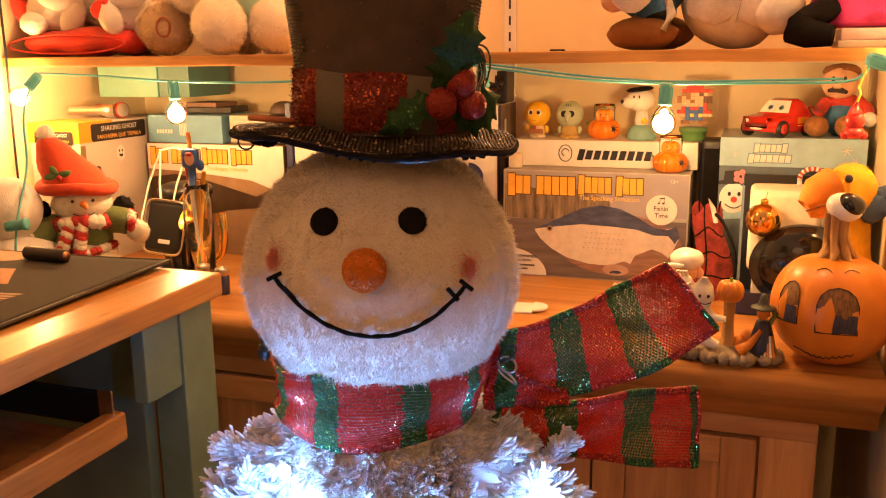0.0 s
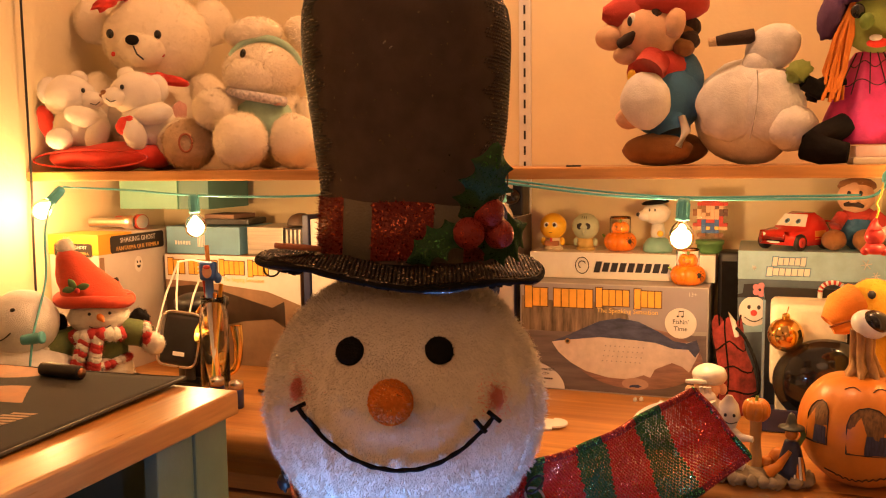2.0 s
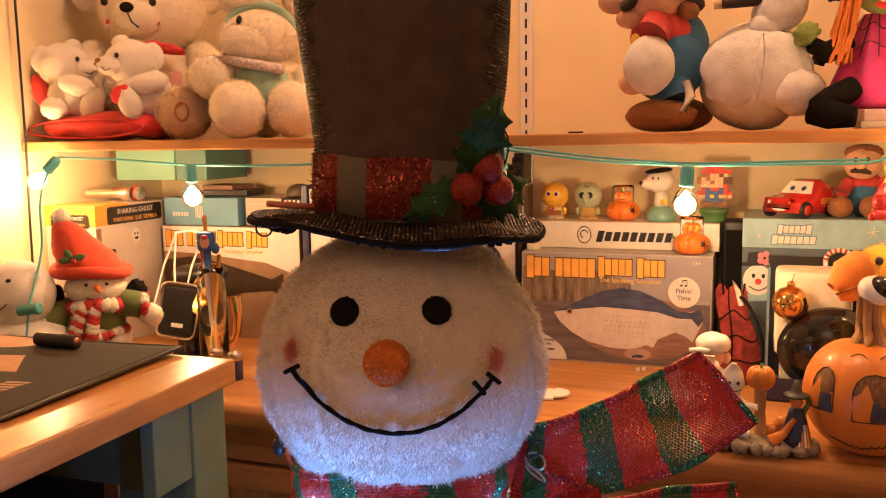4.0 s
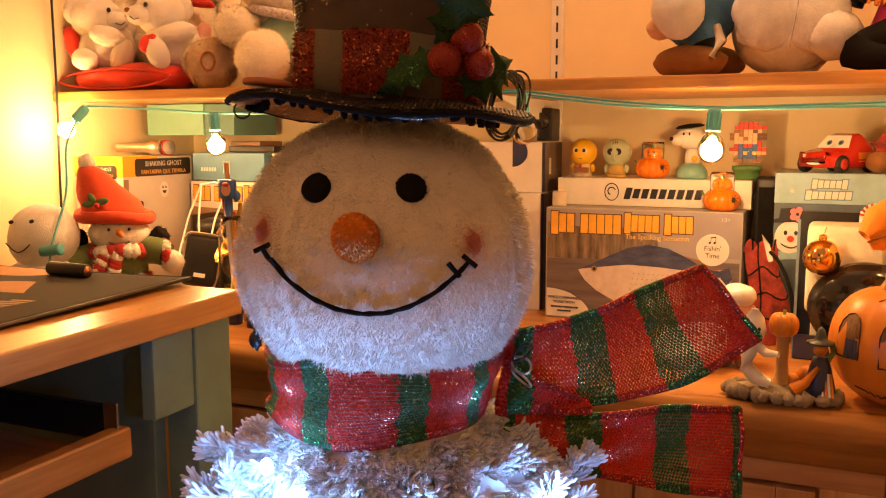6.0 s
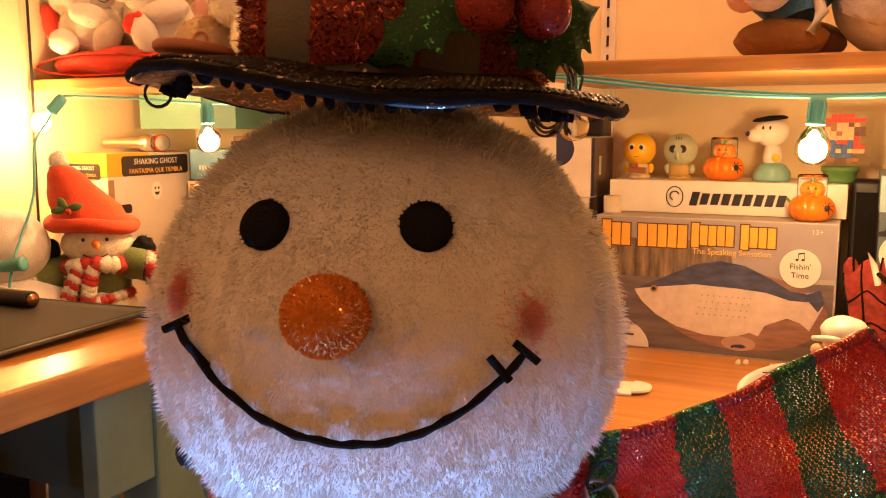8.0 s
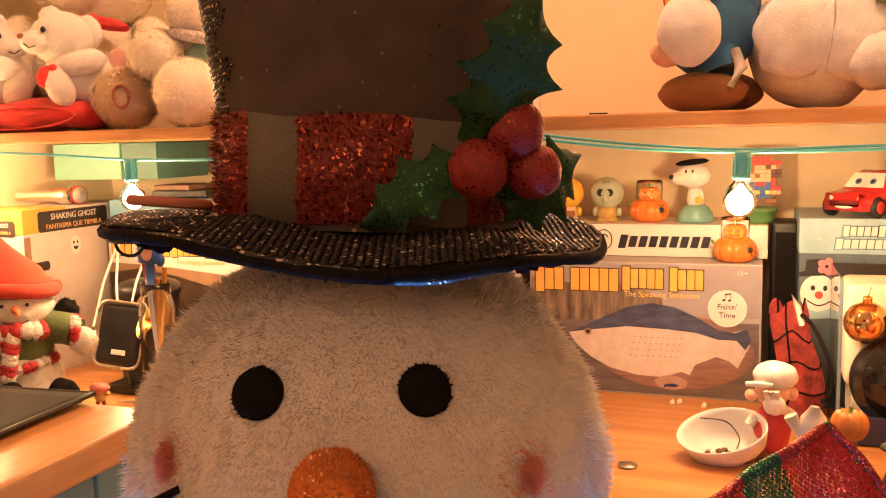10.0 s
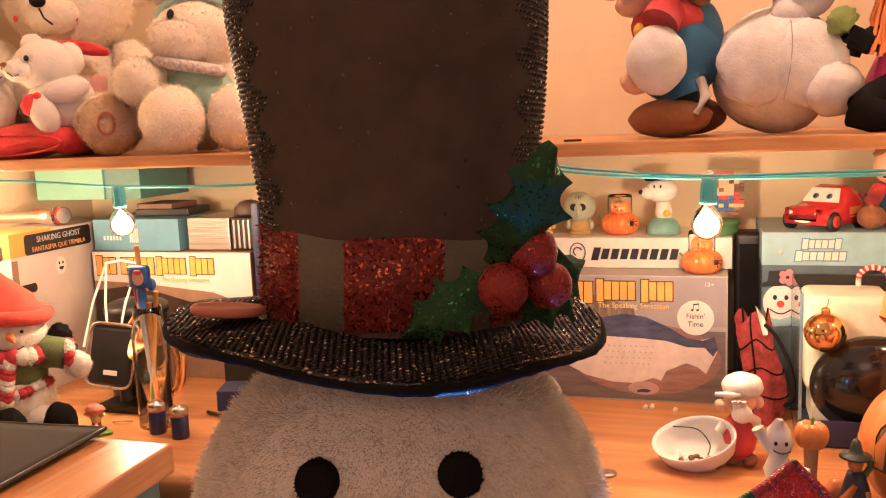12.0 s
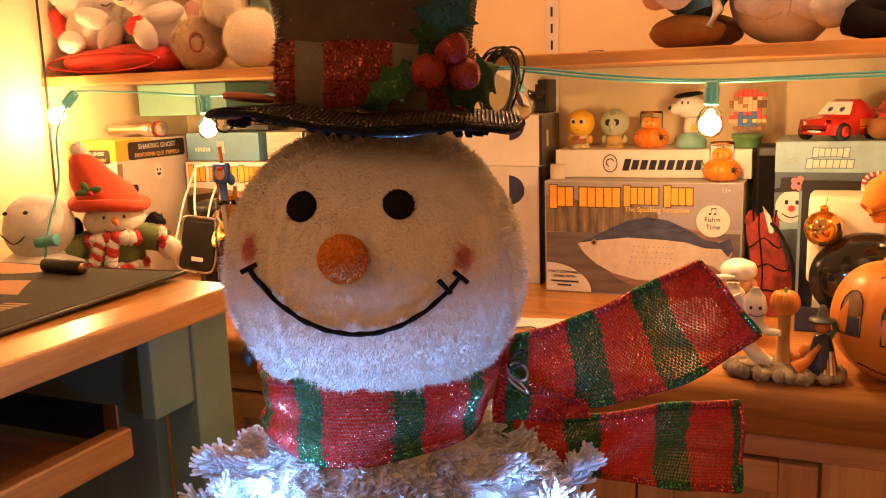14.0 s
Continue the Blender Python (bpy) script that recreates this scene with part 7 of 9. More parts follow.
# desk mat with a printed orange pattern, one corner curling up
vs, fs = [], []
N1, N2 = 40, 48
mx0, mx1, my0, my1 = -1.30, -0.720, 0.10, 0.962
for i in range(N1 + 1):
    for j in range(N2 + 1):
        u, v = i / N1, j / N2
        lift = 0.008 * max(0, u * 0.5 + v - 1.02) ** 1.6 * 2.2 * (u ** 2)
        vs.append((mx0 + (mx1 - mx0) * u + 0.004 * math.sin(5 * v), my0 + (my1 - my0) * v, DESK + 0.0045 + lift))
for i in range(N1):
    for j in range(N2):
        k = i * (N2 + 1) + j
        fs.append((k, k + N2 + 1, k + N2 + 2, k + 1))
mat_h = holder("desk_mat", (0, 0, 0), "black rubber desk mat with an orange print and curled corner", "desk mat")
rubber = mat("black_rubber_cloth", (0.020, 0.018, 0.015), 0.82, vary=0.35, scale=12, bump=0.25, fine=500)
ob = Build().raw(vs, fs, rubber).make("sheet", mat_h)
md = ob.modifiers.new("thickness", "SOLIDIFY")
md.thickness, md.offset = 0.0035, -1
edge = [Vector(vs[N1 * (N2 + 1) + j]) for j in range(N2 + 1)] + [Vector(vs[i * (N2 + 1) + N2]) for i in range(N1, -1, -1)]
Build().tube([p + Vector((0, 0, -0.0012)) for p in edge], 0.0024, M["dark"], 6).make("stitched_edge", mat_h, "raised stitched edge")
oprint = mat("orange_print", (0.36, 0.13, 0.028), 0.6, vary=0.2, scale=30, bump=0.2, fine=500)


def disc(cx, cy, rx, ry, m, name, z=0.0003):
    vs = [(cx + rx * math.cos(a), cy + ry * math.sin(a), DESK + 0.0050 + z) for a in [2 * math.pi * i / 48 for i in range(48)]]
    return Build().raw(vs, [tuple(range(48))], m, False).make(name, mat_h, "orange printed patch")


disc(-0.885, 0.842, 0.075, 0.036, oprint, "print_disc")
disc(-1.02, 0.93, 0.085, 0.034, oprint, "print_disc")
disc(-0.845, 0.958, 0.028, 0.008, oprint, "print_disc")
for k in range(6):
    Build().plate([(0, 0), (0.058 - 0.005 * k, 0), (0.055 - 0.005 * k, 0.006), (0, 0.006)], 0.0004, colour("faded_print", (0.30, 0.17, 0.08)), pose(-0.855 + 0.006 * k, 0.722 + 0.0105 * k, DESK + 0.0052, 90, 0, 8)).make("print_bar", mat_h)
# black cylinder lying on the mat
bt = holder("battery_cell", (-0.895, 0.925, DESK + 0.0147), "black cylindrical battery with a copper end lying on mat", "battery", turn=-4)
Build().lathe([(0.0075, -0.036), (0.0092, -0.0352), (0.0095, -0.034), (0.0095, 0.033), (0.0088, 0.0345), (0.007, 0.035)], M["dark"], 28, pose(0, 0, 0, 0, 90, 0)).make("sleeve", bt)
Build().lathe([(0.0005, 0.0352), (0.0068, 0.0352), (0.0068, 0.0362), (0.0005, 0.0365)], colour("copper", (0.55, 0.27, 0.15), 0.3, metal=1.0), 24, pose(0, 0, 0, 0, 90, 0)).make("cap", bt, "copper end cap")

# ---- things on the counter, left-hand stretch ----
# tall white and orange box
gx0, gx1, gy0, gy1, gz = LEFT_X + 0.012, -1.262, 1.42, 1.70, 1.024
gb, w, d, t = carton("ghost_box", (gx0, gy0, COUNTER), (gx1, gy1, gz), colour("pale_grey_card", (0.60, 0.55, 0.52), 0.5, vary=0.1, scale=10), "white and orange printed box for a ghost decoration")
oc = mat("orange_card", (0.78, 0.36, 0.03), 0.45, vary=0.1, scale=20, bump=0.04)
Build().box((-w - 0.001, -0.001, t - 0.040), (w + 0.001, 0.10, t + 0.0012), oc, 0.0006).make("orange_header", gb, "orange printed header")
sign = colour("sign_black", (0.025, 0.018, 0.015), 0.45)
gold_t = colour("sign_gold", (0.75, 0.42, 0.12), 0.45)


def sign_plate(parent, at, wd, ht):
    c = 0.004
    o = [(-wd + c, -ht), (wd - c, -ht), (wd, -ht + c), (wd, ht - c), (wd - c, ht), (-wd + c, ht), (-wd, ht - c), (-wd, -ht + c)]
    return Build().plate(o, 0.0006, sign, at).make("sign_print", parent, "black cut-corner name plate")


a1 = pose(0, -0.0018, t - 0.030)
sign_plate(gb, a1, 0.048, 0.0135)
words("sign_text", "SHAKING GHOST", 0.0098, label_white, gb, pose(0, -0.0024, t - 0.0275), align="CENTER", squash=0.92)
words("sign_text", "FANTASMA QUE TIEMBLA", 0.0074, gold_t, gb, pose(0, -0.0024, t - 0.039), align="CENTER", squash=0.92)
a2 = pose(w + 0.0018, 0.118, t - 0.022, 0, 0, 90)
sign_plate(gb, a2, 0.085, 0.018)
words("sign_text", "SHAKING GHOST", 0.0150, label_white, gb, pose(w + 0.0024, 0.118, t - 0.0195, 0, 0, 90), align="CENTER", squash=0.95)
words("sign_text", "FANTASMA QUE TIEMBLA", 0.0125, gold_t, gb, pose(w + 0.0024, 0.118, t - 0.0355, 0, 0, 90), align="CENTER", squash=0.95)
a3 = pose(w + 0.0008, 0.118, t - 0.070, 0, 0, 90)
Build().plate(arc(20, 0, 360, 0.013, 0, 0, 0.017)[:-1], 0.0005, label_white, a3).make("ghost_print", gb, "printed white ghost")
pe = Build()
for s in (-1, 1):
    pe.plate(arc(8, 0, 360, 0.002, s * 0.0045, 0.005, 0.003)[:-1], 0.0004, ink, pose(w + 0.0014, 0.118, t - 0.070, 0, 0, 90))
pe.plate(arc(12, 180, 360, 0.006, 0, -0.002), 0.0004, ink, pose(w + 0.0014, 0.118, t - 0.070, 0, 0, 90))
pe.make("ghost_face_print", gb)
sign_plate(gb, pose(w + 0.0008, 0.03, t - 0.098, 0, 0, 90), 0.024, 0.008)
Build().box((w + 0.0004, 0.0, 0.02), (w + 0.0012, 0.014, t - 0.045), colour("brown_card_edge", (0.28, 0.18, 0.11)), 0.0003).make("window_edge", gb)
# torches lying on it
def torch(x, y, z, turn, m, lens):
    h = holder("flashlight", (x, y, z), "small metal flashlight lying on a box", "flashlight", "flashlights", turn)
    Build().lathe([(0.010, -0.055), (0.0105, -0.053), (0.0105, 0.015), (0.0165, 0.028), (0.0165, 0.045), (0.015, 0.046)], m, 24, pose(0, 0, 0, 0, -90, 0)).make("barrel", h)
    Build().lathe([(0.0005, 0.0475), (0.0145, 0.0465)], lens, 24, pose(0, 0, 0, 0, -90, 0), cap=False).make("lens", h)
    return h


torch(-1.315, 1.585, gz + 0.018, 160, colour("torch_red", (0.45, 0.06, 0.03), 0.3), M["metal"])
torch(-1.325, 1.545, gz + 0.018, 195, M["metal"], M["glass"])
# teal box fixed under the shelf
tq = holder("teal_box", (-1.24, 1.60, 1.068), "teal box hanging under the shelf in two shades", "box")
Build().box((-0.115, 0, 0), (0.038, 0.16, 0.0662), mat("teal_card", (0.20, 0.46, 0.36), 0.5, vary=0.1, scale=12), 0.001).make("light_part", tq)
Build().box((0.0385, 0.004, 0), (0.115, 0.16, 0.0662), mat("deep_teal_card", (0.07, 0.19, 0.17), 0.5, vary=0.15, scale=12), 0.001).make("dark_part", tq)

# second fish box behind
LB = 1.600
fb2, w, d, t = carton("novelty_box", (-1.242, LB, COUNTER), (-0.905, WALL_Y - 0.006, 0.970), colour("brown_print_card", (0.27, 0.17, 0.10), 0.42, vary=0.3, scale=14), "brown printed cardboard box with yellow title bars")
Build().plate([(-w + 0.001, t - 0.056), (-0.06, t - 0.060), (w - 0.08, t - 0.074), (w - 0.001, t - 0.10), (w - 0.001, t - 0.001), (-w + 0.001, t - 0.001)], 0.0005, label_white, Matrix.Translation((0, -0.0006, 0))).make("white_header", fb2, "white printed header")
bars(fb2, "title_print", -w + 0.010, t - 0.042, 8, 0.0125, 0.0022, 0.030, title_y, title_b, 0, -0.0014, "yellow lettering bars", (0,), (3,))
bars(fb2, "title_print", -w + 0.142, t - 0.040, 9, 0.0105, 0.0020, 0.028, title_y, title_b, 0, -0.0014, "yellow lettering bars", (0, 5), (5,))
words("slogan", "The Singing Sensation", 0.0125, colour("slogan_yellow", (0.9, 0.62, 0.2), 0.45), fb2, Matrix.Translation((-w + 0.150, -0.0026, t - 0.055)), squash=0.93)
Build().plate([(-w + 0.002, t - 0.075), (-0.10, t - 0.066), (-0.02, t - 0.078), (0.06, t - 0.098), (0.10, t - 0.108), (0.128, t - 0.094), (0.130, t - 0.150), (0.10, t - 0.132), (0.03, t - 0.140), (-0.08, t - 0.165), (-w + 0.002, t - 0.17)], 0.0005, colour("fish_shadow_print", (0.045, 0.028, 0.018), 0.4, vary=0.3), Matrix.Translation((0, -0.0011, 0))).make("fish_print", fb2, "dark printed fish")
# blue box, silver box, book and dome on top
bx, w, d, t = carton("blue_box", (-1.238, 1.605, 0.9710), (-1.052, 1.74, 1.030), mat("sky_blue_card", (0.13, 0.30, 0.44), 0.45, vary=0.12, scale=16), "small blue printed cardboard box")
bars(bx, "box_print", -0.012, 0.016, 5, 0.0022, 0.0018, 0.026, label_white, None, 0, -0.0008)
bars(bx, "box_print", -0.070, 0.020, 6, 0.004, 0.003, 0.008, label_white, None, 0, -0.0008)
sbx = holder("silver_box", (-0.972, 1.615, 0.9706), "ribbed silver and black metal box", "metal box")
silver = mat("scratched_aluminium", (0.40, 0.38, 0.35), 0.38, metal=0.8, vary=0.3, scale=20, bump=0.4, fine=60, stretch=(0.2, 1, 6))
Build().box((-0.068, 0, 0), (0.020, 0.12, 0.060), silver, 0.003).make("silver_case", sbx)
Build().box((0.0205, 0.003, 0.001), (0.068, 0.117, 0.059), M["dark"], 0.003).make("black_case", sbx)
for k in range(4):
    Build().box((0.026 + k * 0.010, 0.0012, 0.004), (0.030 + k * 0.010, 0.0032, 0.056), M["metal"], 0.0005).make("rib", sbx)
Build().box((-0.06, -0.04, 0), (0.05, 0.05, 0.013), M["dark"], 0.002).make("black_book", None, "flat black book lying on a blue box", "book", at=pose(-1.115, 1.69, 1.0312, 0, 0, 6))
Build().box((-0.05, -0.04, 0), (0.03, 0.04, 0.010), colour("brown_cover", (0.20, 0.11, 0.07)), 0.002).make("brown_book", None, "thin brown book lying on a black book", "book", at=pose(-1.12, 1.69, 1.0445, 0, 0, -3))
Build().lathe([(0.030, 0), (0.030, 0.004), (0.027, 0.014), (0.019, 0.022), (0.008, 0.026), (0.0005, 0.0265)], mat("brown_dome", (0.10, 0.07, 0.05), 0.5, bump=0.3), 32).make("dome_speaker", None, "small dark brown dome on a metal box", "speaker", at=pose(-0.945, 1.68, 1.0308))
# navy folder edge standing beside
Build().box((-0.898, 1.60, COUNTER), (-0.884, 1.80, 1.058), M["navy"], 0.002).make("navy_folder", None, "tall navy folder standing on edge", "folder")
Build().box((-0.882, 1.605, COUNTER), (-0.72, 1.80, 1.05), M["white_card"], 0.002).make("plain_box", None, "large plain white box standing on a counter", "box")

# white glittered snowman statue
wh = mat("white_glitter_plaster", (0.74, 0.72, 0.68), 0.7, vary=0.08, scale=60, bump=0.6, fine=500)
b = Build()
b.ball((-1.226, 1.185, 0.890), (0.060, 0.058, 0.060), wh, lump=0.03, seg=36, ring=24)
b.ball((-1.230, 1.190, 0.795), (0.088, 0.083, 0.062), wh, lump=0.03, seg=36, ring=24)
for s, e in ((-1.238, 0.922), (-1.19, 0.925)):
    b.ball((s, 1.129, e), (0.0055, 0.003, 0.0035), eye_black, (0, -15, 0), seg=10, ring=8)
b.tube([(-1.252 + 0.004 * i, 1.1275, 0.880 - 0.010 * math.sin(i / 14 * math.pi) + 0.0008 * abs(i - 7)) for i in range(15)], 0.0012, eye_black, 5)
b.make("snowman_statue", None, "round white glittered snowman statue with a drawn smile", "statue")

# soft snowman in a felt hat, green coat and striped scarf
felt_red = mat("felt_red", (0.56, 0.055, 0.016), 0.95, vary=0.14, scale=70, bump=0.7, fine=400, sheen=0.5)
coat = mat("coat_green", (0.13, 0.17, 0.055), 0.95, vary=0.18, scale=70, bump=0.7, fine=400, sheen=0.4)
snowy = mat("snow_plush", (0.76, 0.71, 0.62), 0.95, vary=0.12, scale=60, bump=0.8, fine=400, sheen=0.4)
knit_red = colour("knit_red", (0.50, 0.035, 0.03), 0.9, 0.6, sheen=0.3)
def knit(toy, name, pts, r, count, every, m0, m1, label=""):
    """A run of woolly tufts in two colours."""
    b = Build()
    run = curve3(pts, count)
    for k, p in enumerate(run):
        b.ball(p, (r, r * 0.9, r), m0 if (k // every) % 2 else m1, NO, 0.35, 10, 8, 60, 0.004)
    return b.make(name, toy, label)


NO = (0, 0, 0)
pal = holder("plush_snowman", (-1.152, 1.280, COUNTER), "seated plush snowman in red hat and green coat", "plush toy", turn=38)
Build().ball((0, 0, 0.058), (0.062, 0.052, 0.058), snowy, NO, 0.06, fuzz=1500, hair=0.004).make("body", pal)
Build().ball((0, -0.003, 0.100), (0.056, 0.046, 0.036), coat, NO, 0.08, fuzz=500, hair=0.0025).make("coat", pal, "green fleece coat")
Build().ball((0.006, -0.008, 0.160), (0.053, 0.046, 0.036), snowy, NO, 0.05, fuzz=1200, hair=0.003).make("head", pal)
hatp = [(0.057, 0.184, 0.000), (0.060, 0.192, 0.000), (0.058, 0.202, -0.002), (0.054, 0.209, -0.006), (0.052, 0.220, -0.012), (0.043, 0.236, -0.020), (0.035, 0.252, -0.028), (0.027, 0.266, -0.035), (0.018, 0.277, -0.040), (0.004, 0.282, -0.042)]
vs, fs = [], []
for r, z, ox in hatp:
    for j in range(36):
        a = 2 * math.pi * j / 36
        k = 1 + 0.10 * noise.noise(Vector((math.cos(a) * 1.5, math.sin(a) * 1.5, z * 40)))
        vs.append((ox + r * k * math.cos(a), -0.002 + r * k * 0.86 * math.sin(a), z - 0.05 * r * math.cos(a)))
for i in range(len(hatp) - 1):
    for j in range(36):
        fs.append((i * 36 + j, i * 36 + (j + 1) % 36, (i + 1) * 36 + (j + 1) % 36, (i + 1) * 36 + j))
felt_hat = Build().raw(vs, fs, felt_red).make("hat", pal, "slouched red felt hat")
Build().tube([(0.060 * math.cos(a), -0.002 + 0.053 * math.sin(a), 0.190 - 0.05 * 0.060 * math.cos(a) + 0.002 * math.sin(3 * a)) for a in [i * 0.1745 for i in range(37)]], 0.0110, felt_red, 12).make("rolled_brim", felt_hat)
Build().ball((-0.044, 0, 0.288), (0.014, 0.013, 0.013), snowy, NO, 0.2, fuzz=300, hair=0.004).make("pompom", felt_hat, "white pompom")
lf = colour("leaf_felt", (0.10, 0.18, 0.06), 0.9)
for a in (15, 120, 190):
    Build().ball((-0.026 + 0.012 * math.cos(radians(a)), -0.056, 0.218 + 0.009 * math.sin(radians(a))), (0.011, 0.003, 0.006), lf, (0, -a, 0), 0.2, 12, 8).make("felt_leaf", felt_hat)
bead_ = Build().ball((-0.024, -0.059, 0.214), 0.0048, knit_red, seg=10, ring=8).make("felt_berry", felt_hat)
for sx in (-1, 1):
    Build().ball((0.006 + sx * 0.070, -0.014, 0.152), (0.017, 0.014, 0.017), M["felt_black"], NO, 0.2, fuzz=200, hair=0.004).make("earmuff", pal, "black earmuff")
    Build().ball((0.010 + sx * 0.017, -0.051, 0.170), (0.0028, 0.002, 0.003), eye_black, seg=8, ring=6).make("eye", pal)
Build().tube([(0.010, -0.050, 0.164), (0.014, -0.062, 0.162), (0.018, -0.073, 0.158)], [0.0065, 0.005, 0.001], colour("carrot_felt", (0.75, 0.22, 0.04), 0.9), 8).make("nose", pal, "orange felt nose")
Build().tube([(-0.008 + 0.004 * i, -0.0525, 0.148 - 0.006 * math.sin(i / 9 * math.pi)) for i in range(10)], 0.0009, eye_black, 5).make("mouth", pal)
for p0, p1, p2 in (((-0.036, -0.004, 0.122), (-0.064, -0.024, 0.112), (-0.082, -0.036, 0.098)), ((0.036, -0.004, 0.126), (0.066, -0.020, 0.128), (0.088, -0.032, 0.120))):
    arm = Build().tube(curve3([p0, p1, p2], 9), [0.022, 0.024, 0.025, 0.026, 0.026, 0.025, 0.024, 0.023, 0.022], coat, 16).make("arm", pal, "green fleece sleeve")
    q = Vector(p2) + (Vector(p2) - Vector(p1)) * 0.35
    knit(arm, "cuff", [Vector(p2) + Vector((0, 0.018 * math.cos(a), 0.020 * math.sin(a))) for a in [i * 0.7 for i in range(10)]], 0.0085, 14, 2, knit_red, snowy, "red and white woolly cuff")
    Build().ball(q + Vector((0.004, -0.004, -0.010)), (0.019, 0.018, 0.021), snowy, NO, 0.1, fuzz=400, hair=0.003).make("mitten", arm, "white plush mitten")
knit(pal, "scarf", [(0.006 + 0.048 * math.cos(a), -0.008 + 0.044 * math.sin(a), 0.130 + 0.003 * math.sin(3 * a)) for a in [i * 0.45 for i in range(15)]], 0.0130, 26, 2, knit_red, snowy, "red and white woolly scarf")
knit(pal, "scarf_tail", [(-0.014, -0.054, 0.128), (-0.024, -0.058, 0.100), (-0.034, -0.060, 0.070), (-0.040, -0.066, 0.044)], 0.0120, 11, 1, knit_red, snowy, "woolly scarf tail")
knit(pal, "scarf_tail", [(0.004, -0.054, 0.126), (0.000, -0.060, 0.098), (-0.004, -0.062, 0.068)], 0.0115, 9, 2, knit_red, snowy, "woolly scarf tail")
knit(pal, "coat_trim", [(-0.054, -0.012, 0.078), (-0.026, -0.048, 0.074), (0.018, -0.052, 0.076), (0.054, -0.018, 0.082)], 0.0075, 16, 2, knit_red, snowy, "red and white coat trim")
for sx in (-1, 1):
    Build().tube([(0.014 + sx * 0.026, -0.036, 0.026), (0.030 + sx * 0.032, -0.074, 0.024)], [0.024, 0.022], snowy, 14).make("leg", pal)
    Build().ball((0.036 + sx * 0.034, -0.092, 0.034), (0.024, 0.018, 0.032), M["felt_black"], NO, 0.1, fuzz=300, hair=0.002).make("boot", pal, "black felt boot")

# black speaker-like gadget with a silver rim, tilted back
gd = holder("gadget", (-1.052, 1.392, COUNTER), "black square gadget with a bent silver rim on a foot", "gadget")
at = pose(0, 0, 0.098, -12, 6, 8)
Build().box((-0.042, 0, -0.050), (0.036, 0.022, 0.050), M["dark"], 0.012, at, 4, True).make("case", gd)
rim = []
for k in range(41):
    a = 2 * math.pi * k / 40
    sx, sz = math.copysign(abs(math.cos(a)) ** 0.35, math.cos(a)), math.copysign(abs(math.sin(a)) ** 0.35, math.sin(a))
    rim.append(at @ Vector((-0.003 + 0.041 * sx, 0.0, 0.052 * sz)))
Build().tube(rim, 0.0022, M["metal"], 8).make("rim", gd, "bent silver rim")
Build().box((-0.012, -0.0012, -0.032), (0.012, 0.0, -0.024), M["white_card"], 0.0005, at).make("label_strip", gd)
Build().box((-0.04, 0.0, 0), (0.05, 0.05, 0.014), M["dark"], 0.004).make("foot", gd)
Build().tube([(0, 0.026, 0.013), (0, 0.024, 0.06)], 0.010, M["dark"], 10).make("neck", gd)
# black lidded pot behind with a wire handle
lt = holder("lantern_pot", (-1.075, 1.495, COUNTER), "black lidded pot with a bent wire easel over it", "pot")
Build().lathe([(0.046, 0), (0.050, 0.006), (0.050, 0.145), (0.054, 0.147), (0.054, 0.160), (0.046, 0.166), (0.036, 0.170), (0.001, 0.172)], M["dark"], 36).make("pot", lt)
for x0, x1 in ((-0.030, -0.062), (-0.030, -0.012), (0.034, 0.004), (0.034, 0.066)):
    Build().tube([(x0, -0.030, 0.238), (x0 * 0.5 + x1 * 0.5, -0.052, 0.175), (x1, -0.066, 0.10)], 0.0022, M["white_paint"], 7).make("wire_leg", lt, "pale bent wire")
Build().tube([(-0.032, -0.030, 0.238), (0.0, -0.028, 0.243), (0.036, -0.030, 0.238)], 0.0022, M["white_paint"], 7).make("wire_top", lt, "pale bent wire")
# brass horn ornament
hn = Build()
hn.tube(curve3([(-1.015, 1.395, 0.885), (-0.985, 1.388, 0.912), (-0.962, 1.392, 0.905), (-0.957, 1.394, 0.872), (-0.972, 1.392, 0.840), (-0.985, 1.394, 0.800), (-0.965, 1.394, 0.770), (-0.932, 1.394, 0.785), (-0.925, 1.394, 0.83), (-0.930, 1.396, 0.865)], 60), [0.003 + 0.009 * (i / 59) ** 3 for i in range(60)], M["brass"], 12)
hn.lathe([(0.010, 0), (0.013, 0.012), (0.020, 0.024), (0.028, 0.030), (0.026, 0.0305), (0.010, 0.014)], M["brass"], 28, pose(-0.985, 1.41, 0.84, 60, 0, -30))
for k in range(3):
    hn.lathe([(0.006, 0), (0.006, 0.030), (0.0075, 0.031), (0.0075, 0.036)], M["brass"], 16, pose(-0.992 + 0.013 * k, 1.402, 0.845))
hn.lathe([(0.022, 0), (0.024, 0.004), (0.012, 0.012), (0.006, 0.03), (0.006, 0.06)], M["brass"], 24, pose(-0.965, 1.398, COUNTER))
hn.make("brass_horn", None, "polished brass toy french horn standing on a counter", "ornament")
